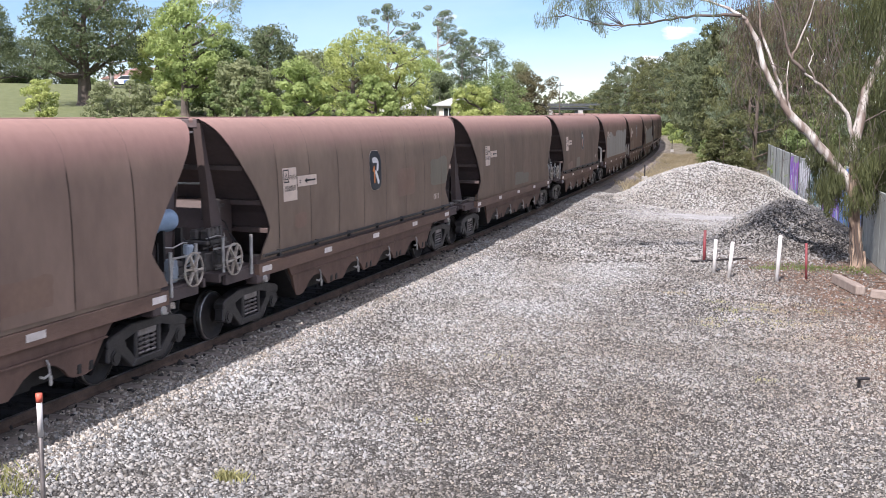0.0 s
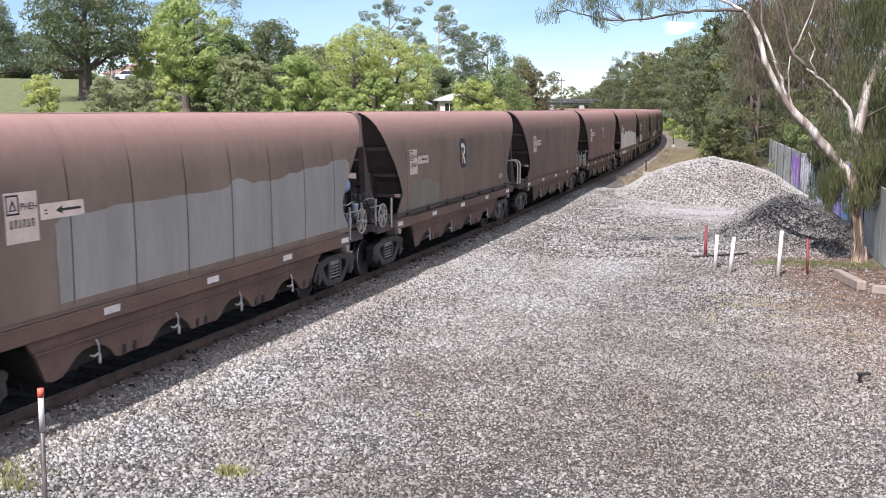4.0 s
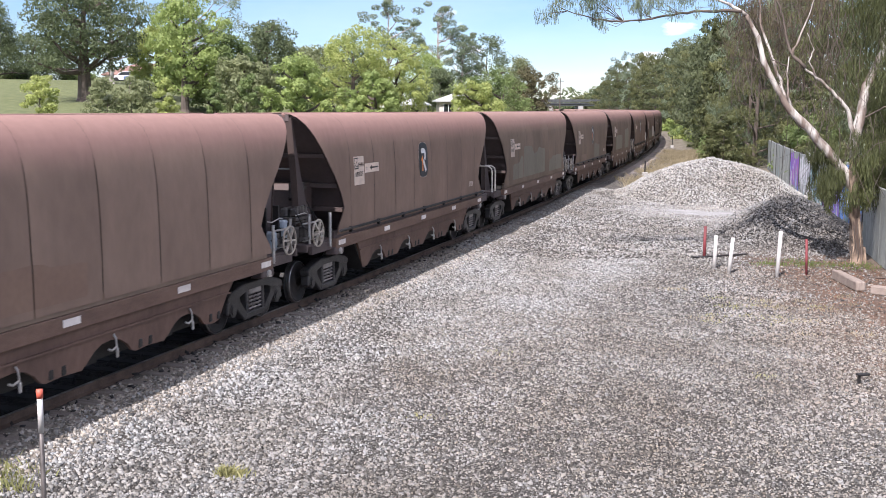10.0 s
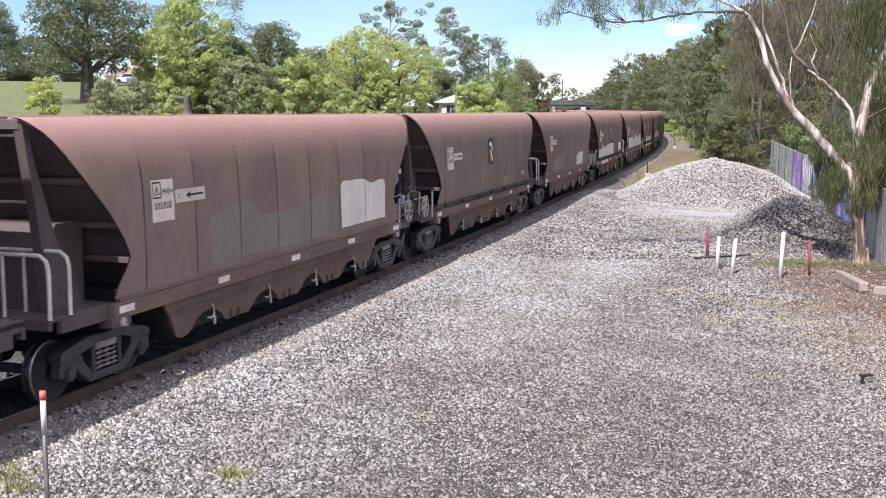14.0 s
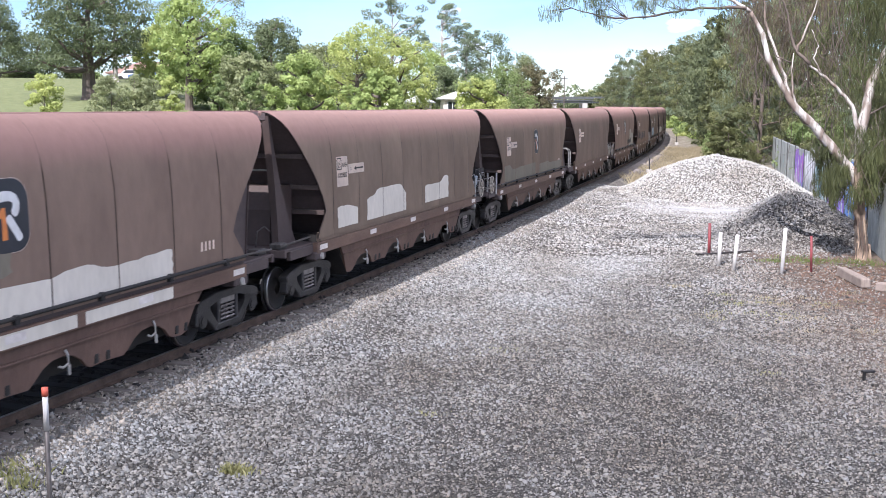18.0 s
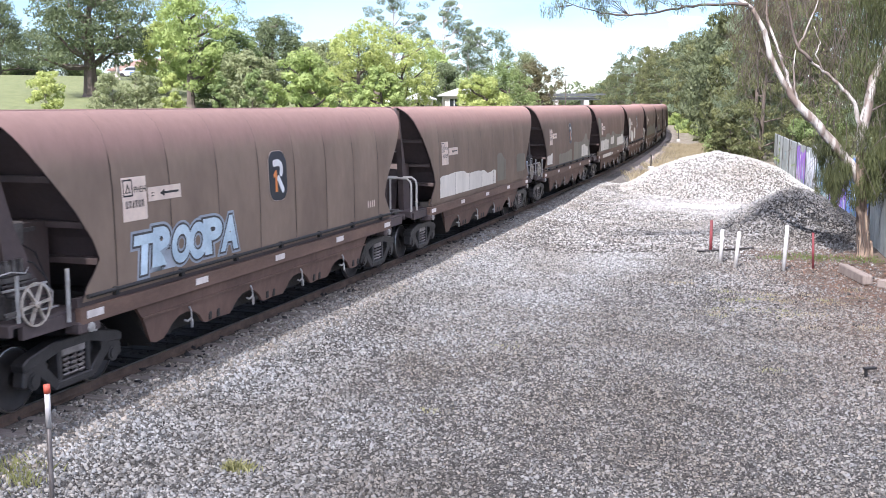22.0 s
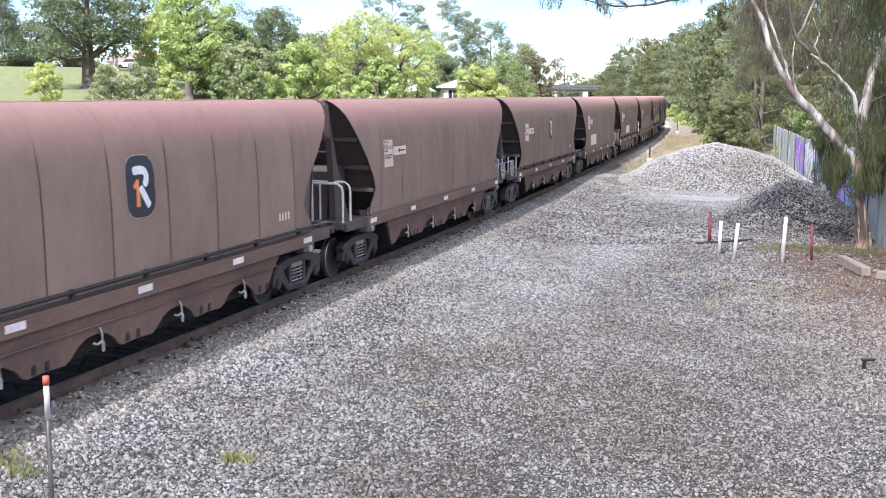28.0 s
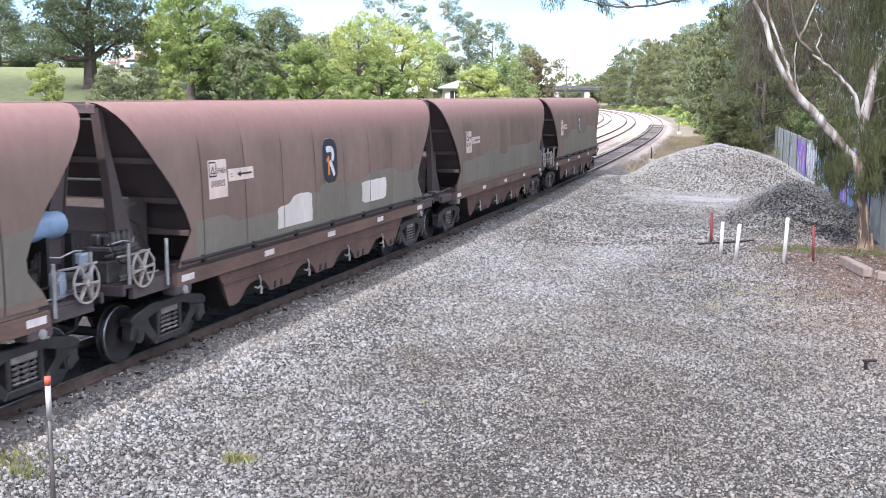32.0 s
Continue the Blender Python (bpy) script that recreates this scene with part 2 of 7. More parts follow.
def stone_mat(name, low, high, tint=0.5):
    """Broken stone whose pieces differ in tone, some warm and some cool."""
    m = bpy.data.materials.new(name)
    m.use_nodes = True
    n, l = m.node_tree.nodes, m.node_tree.links
    b = n["Principled BSDF"]
    b.inputs["Roughness"].default_value, b.inputs["Specular IOR Level"].default_value = 0.8, 0.3
    geo, tc = n.new("ShaderNodeNewGeometry"), n.new("ShaderNodeTexCoord")
    tone = n.new("ShaderNodeValToRGB")
    for e, c in zip(tone.color_ramp.elements, (low, high)):
        e.color = (*c, 1)
    l.new(geo.outputs["Random Per Island"], tone.inputs["Fac"])
    again = n.new("ShaderNodeMath")
    again.operation = "MULTIPLY"
    again.inputs[1].default_value = 23.7
    l.new(geo.outputs["Random Per Island"], again.inputs[0])
    part_of = n.new("ShaderNodeMath")
    part_of.operation = "FRACT"
    l.new(again.outputs[0], part_of.inputs[0])
    hue = n.new("ShaderNodeMix")
    hue.data_type = "RGBA"
    hue.inputs["A"].default_value, hue.inputs["B"].default_value = (1 - 0.08 * tint, 1.0, 1 + 0.06 * tint, 1), (1 + 0.14 * tint, 1.0, 1 - 0.2 * tint, 1)
    l.new(part_of.outputs[0], hue.inputs["Factor"])
    broad, fine = n.new("ShaderNodeTexNoise"), n.new("ShaderNodeTexNoise")
    broad.inputs["Scale"].default_value, broad.inputs["Detail"].default_value = 0.45, 5
    fine.inputs["Scale"].default_value, fine.inputs["Detail"].default_value = 60.0, 3
    for k in (broad, fine):
        l.new(tc.outputs["Object"], k.inputs["Vector"])
    ground_tone = n.new("ShaderNodeValToRGB")
    for e, (p, c) in zip(ground_tone.color_ramp.elements, ((0.36, (0.82, 0.79, 0.75)), (0.62, (1.08, 1.09, 1.09)))):
        e.position, e.color = p, (*c, 1)
    l.new(broad.outputs["Fac"], ground_tone.inputs["Fac"])
    last = tone.outputs["Color"]
    for src in (hue.outputs["Result"], ground_tone.outputs["Color"]):
        k = n.new("ShaderNodeMix")
        k.data_type, k.blend_type = "RGBA", "MULTIPLY"
        k.inputs["Factor"].default_value = 1.0
        l.new(last, k.inputs["A"])
        l.new(src, k.inputs["B"])
        last = k.outputs["Result"]
    grain = n.new("ShaderNodeHueSaturation")
    g = n.new("ShaderNodeMath")
    g.operation = "MULTIPLY_ADD"
    g.inputs[1].default_value, g.inputs[2].default_value = 0.5, 0.75
    l.new(fine.outputs["Fac"], g.inputs[0])
    l.new(g.outputs[0], grain.inputs["Value"])
    l.new(last, grain.inputs["Color"])
    l.new(grain.outputs["Color"], b.inputs["Base Color"])
    return m


M_STONE = stone_mat("crushed_blue_metal", (0.03, 0.029, 0.027), (0.3, 0.296, 0.286), 0.4)
M_STONEN = stone_mat("clean_ballast_stone", (0.05, 0.05, 0.049), (0.38, 0.382, 0.373), 0.3)
M_STONEB = stone_mat("brown_dusted_ballast", (0.085, 0.079, 0.07), (0.42, 0.395, 0.36), 0.5)
# near pile's stone, with the tree's shade worked into a darker grey
M_STONED = stone_mat("tree_shaded_crushed_stone", (0.09, 0.089, 0.087), (0.29, 0.287, 0.28), 0.35)
M_STONEL = stone_mat("fresh_crushed_stone", (0.19, 0.19, 0.183), (0.41, 0.408, 0.395), 0.4)
M_STONEP = stone_mat("pinkish_crushed_stone", (0.06, 0.052, 0.046), (0.32, 0.295, 0.27), 0.45)
M_STONEF = stone_mat("settled_crushed_stone", (0.11, 0.109, 0.106), (0.34, 0.338, 0.328), 0.35)
M_CHIP = stone_mat("packed_stone_chips", (0.024, 0.022, 0.02), (0.345, 0.33, 0.302), 0.5)
# coal dust plus the shade under the train, both in the colour
M_BLACK = mat("coal_dusted_shaded_ballast", (0.03, 0.028, 0.027), 0.85, 0, (0.018, 0.017, 0.017), 0.5, fine=0.3, island=0.8)
M_BARK = mat("smooth_gum_bark", (0.53, 0.50, 0.45), 0.75, 0, (0.17, 0.13, 0.105), 3.4, (1, 1, 0.3), 0.2, 0.5, 18, fine=0.25)
M_BARKD = mat("dark_rough_bark", (0.12, 0.095, 0.075), 0.9, 0, (0.06, 0.048, 0.04), 3.0, (1, 1, 0.3), 0.5, 0.8, 14, fine=0.3)
M_BARKT = mat("flaking_brown_bark", (0.36, 0.27, 0.195), 0.9, 0, (0.075, 0.052, 0.04), 4.2, (1, 1, 0.22), 0.16, 0.9, 16, fine=0.3)
M_TWIG = mat("dry_twig", (0.14, 0.11, 0.09), 0.85, 0, (0.08, 0.062, 0.05), 3, fine=0.3)
M_POST = mat("white_post_paint", (0.56, 0.55, 0.53), 0.6, 0, (0.4, 0.38, 0.35), 4, (1, 1, 0.6), 0.4, fine=0.12)
M_RED = mat("red_post_paint", (0.2, 0.035, 0.04), 0.65, 0, (0.12, 0.028, 0.03), 5, fine=0.2)
M_CAP = mat("orange_red_cap", (0.62, 0.12, 0.07), 0.55, 0, (0.5, 0.1, 0.06), 5, fine=0.15)
M_WOOD = mat("weathered_sawn_timber", (0.30, 0.25, 0.21), 0.85, 0, (0.2, 0.16, 0.13), 3, (1, 8, 1), 0.5, 0.5, 30, fine=0.25)
M_FENCE = mat("weathered_fence_panel", (0.36, 0.39, 0.36), 0.8, 0, (0.2, 0.22, 0.205), 1.5, (1, 1, 0.5), 0.5, 0.3, 20, fine=0.25, rand=0.25)
M_FPOST = mat("dark_fence_post", (0.06, 0.06, 0.058), 0.7, 0.2, (0.035, 0.034, 0.033), 3, fine=0.25)
M_PURPLE = mat("purple_spray", (0.30, 0.12, 0.55), 0.7, 0, (0.2, 0.1, 0.42), 2, fine=0.25)
M_MAGENTA = mat("magenta_spray", (0.5, 0.14, 0.42), 0.7, 0, (0.36, 0.12, 0.42), 2, fine=0.25)
M_BLUEP = mat("blue_spray", (0.08, 0.2, 0.6), 0.7, 0, (0.22, 0.4, 0.68), 2, fine=0.25)
M_WHITEP = mat("white_spray", (0.75, 0.76, 0.78), 0.7, 0, (0.58, 0.58, 0.62), 2, fine=0.2)
M_TEAL = mat("teal_spray", (0.25, 0.45, 0.45), 0.7, 0, (0.15, 0.3, 0.34), 2, fine=0.2)
M_WALL = mat("cream_render", (0.62, 0.57, 0.49), 0.8, 0, (0.52, 0.48, 0.42), 1, fine=0.1)
M_TILE = mat("terracotta_roof", (0.28, 0.17, 0.135), 0.8, 0, (0.2, 0.125, 0.1), 1, fine=0.25)
M_TIN = mat("pale_metal_roof", (0.55, 0.56, 0.55), 0.5, 0.2, (0.45, 0.46, 0.46), 1, (8, 1, 1), fine=0.15)
M_GLASS = mat("dark_window_glass", (0.03, 0.035, 0.04), 0.08, 0, fine=0.05, spec=0.8)
M_CARB = mat("blue_car_paint", (0.05, 0.12, 0.36), 0.3, 0.1, (0.045, 0.11, 0.33), 2, fine=0.05)
M_CARW = mat("white_car_paint", (0.6, 0.61, 0.62), 0.3, 0.0, (0.57, 0.57, 0.58), 2, fine=0.05)
M_CONC = mat("bridge_concrete", (0.4, 0.39, 0.36), 0.85, 0, (0.3, 0.29, 0.27), 0.5, fine=0.2)
M_STEEL = mat("dark_bridge_steel", (0.09, 0.1, 0.1), 0.6, 0.2, (0.06, 0.065, 0.065), 1, fine=0.2)
L_BRIGHT = leaf_mat("bright_green_leaves", (0.4, 0.48, 0.17), (0.19, 0.26, 0.08), 0.45)
L_YELLOW = leaf_mat("yellow_green_leaves", (0.47, 0.51, 0.18), (0.24, 0.3, 0.09), 0.45)
L_MID = leaf_mat("mid_green_leaves", (0.25, 0.32, 0.12), (0.105, 0.15, 0.055), 0.4)
L_DARK = leaf_mat("dark_green_leaves", (0.165, 0.2, 0.095), (0.07, 0.095, 0.05), 0.35)
L_OLIVE = leaf_mat("olive_grey_leaves", (0.3, 0.33, 0.165), (0.14, 0.165, 0.082), 0.4)
L_GUM = leaf_mat("grey_green_gum_leaves", (0.25, 0.3, 0.185), (0.11, 0.145, 0.09), 0.35)
L_CASU = leaf_mat("drooping_needles", (0.135, 0.15, 0.058), (0.045, 0.054, 0.024), 0.35)
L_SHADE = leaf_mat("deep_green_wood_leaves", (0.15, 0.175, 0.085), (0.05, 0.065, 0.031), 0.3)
L_BRONZE = leaf_mat("bronze_leaves", (0.15, 0.13, 0.065), (0.085, 0.085, 0.04), 0.3)
L_BROWN = leaf_mat("dry_brown_needles", (0.17, 0.135, 0.09), (0.07, 0.056, 0.038), 0.3)
L_WOOD = leaf_mat("grey_green_wood_leaves", (0.2, 0.21, 0.085), (0.06, 0.07, 0.03), 0.3)
L_SWARD = leaf_mat("green_grass_blades", (0.17, 0.22, 0.07), (0.09, 0.13, 0.04))
L_TUFT = leaf_mat("pale_grass_blades", (0.38, 0.36, 0.17), (0.2, 0.22, 0.08))
L_DRY = leaf_mat("dry_grass_blades", (0.38, 0.33, 0.22), (0.24, 0.2, 0.12))
L_LITTER = leaf_mat("fallen_leaf_litter", (0.22, 0.12, 0.075), (0.10, 0.06, 0.04), 0.1)

# ---- mesh helpers ----


def part(name, bm, material, parent=None, label="", smooth=False):
    me = bpy.data.meshes.new(name)
    bmesh.ops.recalc_face_normals(bm, faces=bm.faces)
    bm.to_mesh(me)
    bm.free()
    me.materials.append(material)
    if smooth:
        me.shade_smooth()
    ob = new(name, me)
    if parent:
        ob.parent = parent
    if label:
        ob["label"] = label
    return ob


def twin(name, ob, parent, m=None):
    """Another object on the same mesh."""
    o = new(name, ob.data)
    o.parent = parent
    if m:
        o.matrix_basis = m
    return o


def box(bm, x0, x1, y0, y1, z0, z1, bevel=0.0):
    vs = bmesh.ops.create_cube(bm, size=1.0)["verts"]
    for v in vs:
        v.co = ((x0 + x1) / 2 + v.co.x * (x1 - x0), (y0 + y1) / 2 + v.co.y * (y1 - y0), (z0 + z1) / 2 + v.co.z * (z1 - z0))
    if bevel:
        es = {e for v in vs for e in v.link_edges}
        bmesh.ops.bevel(bm, geom=list(es), offset=bevel, segments=1, affect="EDGES")


def cyl(bm, p, q, r, n=10, r2=None, caps=True):
    p, q = Vector(p), Vector(q)
    d = q - p
    m = Matrix.Translation((p + q) / 2) @ d.to_track_quat("Z", "Y").to_matrix().to_4x4()
    bmesh.ops.create_cone(bm, cap_ends=caps, segments=n, radius1=r, radius2=r if r2 is None else r2, depth=d.length, matrix=m)


def tube(bm, pts, r, n=7):
    """A pipe through points; r may be a list."""
    pts = [Vector(p) for p in pts]
    rs = r if isinstance(r, (list, tuple)) else [r] * len(pts)
    rings = []
    side = None
    for i, p in enumerate(pts):
        d = (pts[min(i + 1, len(pts) - 1)] - pts[max(i - 1, 0)]).normalized()
        if side is None:
            side = d.cross(min((Vector((1, 0, 0)), Vector((0, 1, 0)), Vector((0, 0, 1))), key=lambda e: abs(e.dot(d)))).normalized()
        side = (side - d * side.dot(d)).normalized()
        other = d.cross(side)
        rings.append([bm.verts.new(p + side * (rs[i] * math.cos(a)) + other * (rs[i] * math.sin(a))) for a in [2 * math.pi * k / n for k in range(n)]])
    for a, b in zip(rings, rings[1:]):
        for k in range(n):
            bm.faces.new((a[k], a[(k + 1) % n], b[(k + 1) % n], b[k]))
    bm.faces.new(rings[0][::-1])
    bm.faces.new(rings[-1])


def prism(bm, pts, y0, y1):
    """A polygon in x and z, drawn out from y0 to y1."""
    a = [bm.verts.new((x, y0, z)) for x, z in pts]
    b = [bm.verts.new((x, y1, z)) for x, z in pts]
    bm.faces.new(a)
    bm.faces.new(b[::-1])
    n = len(pts)
    for i in range(n):
        bm.faces.new((a[i], b[i], b[(i + 1) % n], a[(i + 1) % n]))


def lathe(bm, prof, n, axis="y", at=(0, 0, 0), caps=True):
    """A profile of (radius, place along the axis) turned round the axis."""
    rings = []
    for r, h in prof:
        ring = []
        for k in range(n):
            a = 2 * math.pi * k / n
            c, s = r * math.cos(a), r * math.sin(a)
            v = {"y": (c, h, s), "z": (c, s, h), "x": (h, c, s)}[axis]
            ring.append(bm.verts.new((v[0] + at[0], v[1] + at[1], v[2] + at[2])))
        rings.append(ring)
    for a, b in zip(rings, rings[1:]):
        for k in range(n):
            bm.faces.new((a[k], a[(k + 1) % n], b[(k + 1) % n], b[k]))
    if caps:
        bm.faces.new(rings[0])
        bm.faces.new(rings[-1])


def arrays_mesh(name, verts, size, material, parent=None):
    """Loose faces of `size` corners each, out of an array (n, size, 3)."""
    n = len(verts)
    me = bpy.data.meshes.new(name)
    me.vertices.add(n * size)
    me.vertices.foreach_set("co", np.ascontiguousarray(verts, dtype=np.float32).ravel())
    me.loops.add(n * size)
    me.loops.foreach_set("vertex_index", np.arange(n * size, dtype=np.int32))
    me.polygons.add(n)
    me.polygons.foreach_set("loop_start", np.arange(0, n * size, size, dtype=np.int32))
    me.update(calc_edges=True)
    me.materials.append(material)
    ob = new(name, me)
    if parent:
        ob.parent = parent
    return ob


def solids_mesh(name, verts, faces, material):
    """Many alike closed bodies, an array (n, k, 3), each with the same triangles."""
    n, k = verts.shape[:2]
    f = (np.arange(n)[:, None, None] * k + faces[None]).reshape(-1, 3)
    me = bpy.data.meshes.new(name)
    me.vertices.add(n * k)
    me.vertices.foreach_set("co", np.ascontiguousarray(verts, dtype=np.float32).ravel())
    me.loops.add(f.size)
    me.loops.foreach_set("vertex_index", f.astype(np.int32).ravel())
    me.polygons.add(len(f))
    me.polygons.foreach_set("loop_start", np.arange(0, f.size, 3, dtype=np.int32))
    me.update(calc_edges=True)
    me.materials.append(material)
    return new(name, me)


# ---- the line of the track ----
RAIL_Z = 0.13
TS = np.arange(-760.0, 900.0, 0.1)
_bend = np.where(TS < -60, 0.0, np.where(TS < 60, -0.00072, -0.00072 - 1.53e-6 * (np.clip(TS, 60, 330) - 60)))
_i0 = int(np.argmin(np.abs(TS)))
TA = np.cumsum(_bend) * 0.1
TA = TA - TA[_i0] + 0.31263
TX, TY = np.cumsum(np.sin(TA)) * 0.1, np.cumsum(np.cos(TA)) * 0.1
TX, TY = TX - TX[_i0] - 5.99295, TY - TY[_i0] + 17.17247


def on_track(s, off=0.0):
    """x, y and heading at s metres along the track, off metres to its right."""
    x, y, a = np.interp(s, TS, TX), np.interp(s, TS, TY), np.interp(s, TS, TA)
    return x + np.cos(a) * off, y - np.sin(a) * off, a


def to_track(x, y):
    """s and offset to the right of the main track, for arrays."""
    x, y = np.asarray(x, float), np.asarray(y, float)
    s = y - TY[_i0]
    for _ in range(8):
        cx, cy, a = on_track(np.clip(s, -758, 898))
        s = np.clip(s, -758, 898) + (x - cx) * np.sin(a) + (y - cy) * np.cos(a)
    cx, cy, a = on_track(np.clip(s, -758, 898))
    return s, (x - cx) * np.cos(a) - (y - cy) * np.sin(a)

# ---- ground: one sheet ----


def smooth01(v, a, b):
    t = np.clip((v - a) / (b - a), 0, 1)
    return t * t * (3 - 2 * t)


def soft_noise(x, y, k, seed=0):
    return (np.sin(x * k + seed * 1.7) * np.cos(y * k * 0.83 + seed) + 0.6 * np.sin(x * k * 2.1 + y * k * 1.7 + seed * 3.1)) / 1.6


PILES = [(14.3, 56.0, 4.9, 4.6, 2.95), (11.2, 57.5, 3.4, 4.0, 0.8), (17.3, 54.5, 3.0, 4.5, 0.9),
         (13.0, 39.9, 3.3, 4.8, 2.05), (14.4, 41.5, 2.2, 3.2, 0.5), (9.0, 52.0, 4.0, 9.0, 0.28)]


def ground_z(x, y):
    s, u = to_track(x, y)
    z = np.full(np.shape(u), -0.32)
    z = z + (0.165 + RAIL_Z) * smooth01(u, -2.4, -1.6) * (1 - smooth01(u, 1.4, 3.3))
    # the park rises beyond the tracks
    r = np.hypot(x, y)
    z = z + smooth01(-u, 18, 40) * np.clip(r - 32, 0, 110) * 0.072 * (0.55 + 0.45 * smooth01(-x / np.maximum(r, 1), 0.0, 0.3))
    # bank on the outer side of the bend
    z = z + smooth01(u, 7, 22) * smooth01(s, 70, 130) * 1.2
    for px, py, a, b, h in PILES:
        d = np.hypot((x - px) / a, (y - py) / b)
        z = z + h * (np.sqrt(0.02 + np.clip(1 - d, 0, 1) ** 2) - 0.1414)*1.1 * (1 - 0.18 * np.clip(1 - d, 0, 1) ** 2)
    near = 1 - smooth01(r, 60, 120)
    z = z + near * (0.025 * soft_noise(x, y, 1.1) + 0.015 * soft_noise(x, y, 3.3, 2)) * smooth01(u, 1.6, 3.0)
    return z


def axis(*runs):
    out = [np.arange(a, b, st) for a, b, st in runs]
    return np.concatenate(out)


GX = axis((-1500, -300, 120), (-300, -120, 20), (-120, -30, 4), (-30, -8, 1), (-8, 20, 0.3), (20, 60, 1.2), (60, 160, 8), (160, 400, 40), (400, 1600, 150))
GY = axis((-200, 0, 20), (0, 10, 1), (10, 64, 0.34), (64, 160, 1.6), (160, 460, 8), (460, 1200, 60), (1200, 3200, 250))
gx, gy = np.meshgrid(GX, GY)
gz = ground_z(gx, gy)
me = bpy.data.meshes.new("ground")
nx, ny = len(GX), len(GY)
me.vertices.add(nx * ny)
me.vertices.foreach_set("co", np.stack([gx, gy, gz], -1).astype(np.float32).ravel())
ii, jj = np.meshgrid(np.arange(nx - 1), np.arange(ny - 1))
q0 = (jj * nx + ii).ravel()
quads = np.stack([q0, q0 + 1, q0 + nx + 1, q0 + nx], -1).astype(np.int32)
me.loops.add(quads.size)
me.loops.foreach_set("vertex_index", quads.ravel())
me.polygons.add(len(quads))
me.polygons.foreach_set("loop_start", np.arange(0, quads.size, 4, dtype=np.int32))
me.update(calc_edges=True)
me.shade_smooth()
gs, gu = to_track(gx, gy)
lawn = smooth01(-gu, 15, 19)
verge = smooth01(gu - 2.0 - 0.4 * soft_noise(gx, gy, 0.5), 0, 0.8) * smooth01(gs + 1.5 * soft_noise(gx, gy, 0.7, 4), 46, 52) * (1 - np.clip(sum(np.clip(1.15 - np.hypot((gx - a) / c, (gy - b) / d), 0, 1) for a, b, c, d, e in PILES) * 4, 0, 1))
verge = np.maximum(verge, smooth01(gx - (14.6 + 0.25 * (gy - 36)), -0.6, 0.6))
dirt = smooth01(gx - 6.0 - 0.14 * (gy - 18) + 0.9 * soft_noise(gx, gy, 0.6, 1) + 0.5 * soft_noise(gx, gy, 1.9, 5), 0, 2.8) * smooth01(gy, 14, 22) * (1 - smooth01(gy, 33, 37))


def spot(cx, cy, rx, ry):
    return np.clip(1.25 - np.hypot((gx - cx) / rx, (gy - cy) / ry) + 0.12 * soft_noise(gx, gy, 1.4, 9), 0, 0.35) / 0.35


dust = spot(12.0, 48.8, 3.2, 2.8) * 0.75
fresh = spot(14.3, 56.0, 4.6, 4.4)
# painted tree shade over the near pile
dark = spot(13.2, 40.0, 3.0, 4.2)
bed = smooth01(gs, 48, 75) * smooth01(gu + soft_noise(gx, gy, 0.3, 3), -15, -13) * (1 - smooth01(gu, 1.7, 2.6))
strip = smooth01(gs, 60, 80) * (1 - smooth01(gs, 150, 180)) * (1 - smooth01(np.abs(gu + 2.2 + 0.3 * soft_noise(gx, gy, 0.4, 6)), 0.25, 0.7)) * 0.7
lawn = np.maximum(lawn, np.maximum(strip, 0.85 * smooth01(gs, 115, 145) * smooth01(gu, 4.6, 5.6) * (1 - smooth01(gu, 11, 13))))
# near-track mask: coal dust and painted shade beneath the wagons
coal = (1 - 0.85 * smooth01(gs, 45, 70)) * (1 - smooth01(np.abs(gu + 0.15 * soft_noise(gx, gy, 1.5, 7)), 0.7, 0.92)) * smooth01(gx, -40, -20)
shoulder = smooth01(gu, 0.85, 1.0) * (1 - smooth01(gu + 0.25 * soft_noise(gx, gy, 1.3, 8), 1.7, 2.6)) * (1 - smooth01(gs, 46, 52))
for nm, arr in (("shoulder", shoulder), ("lawn", lawn), ("verge", verge), ("dirt", dirt), ("bed", bed), ("coal", coal), ("dust", dust), ("fresh", fresh), ("dark", dark)):
    at = me.attributes.new(nm, "FLOAT", "POINT")
    at.data.foreach_set("value", arr.astype(np.float32).ravel())


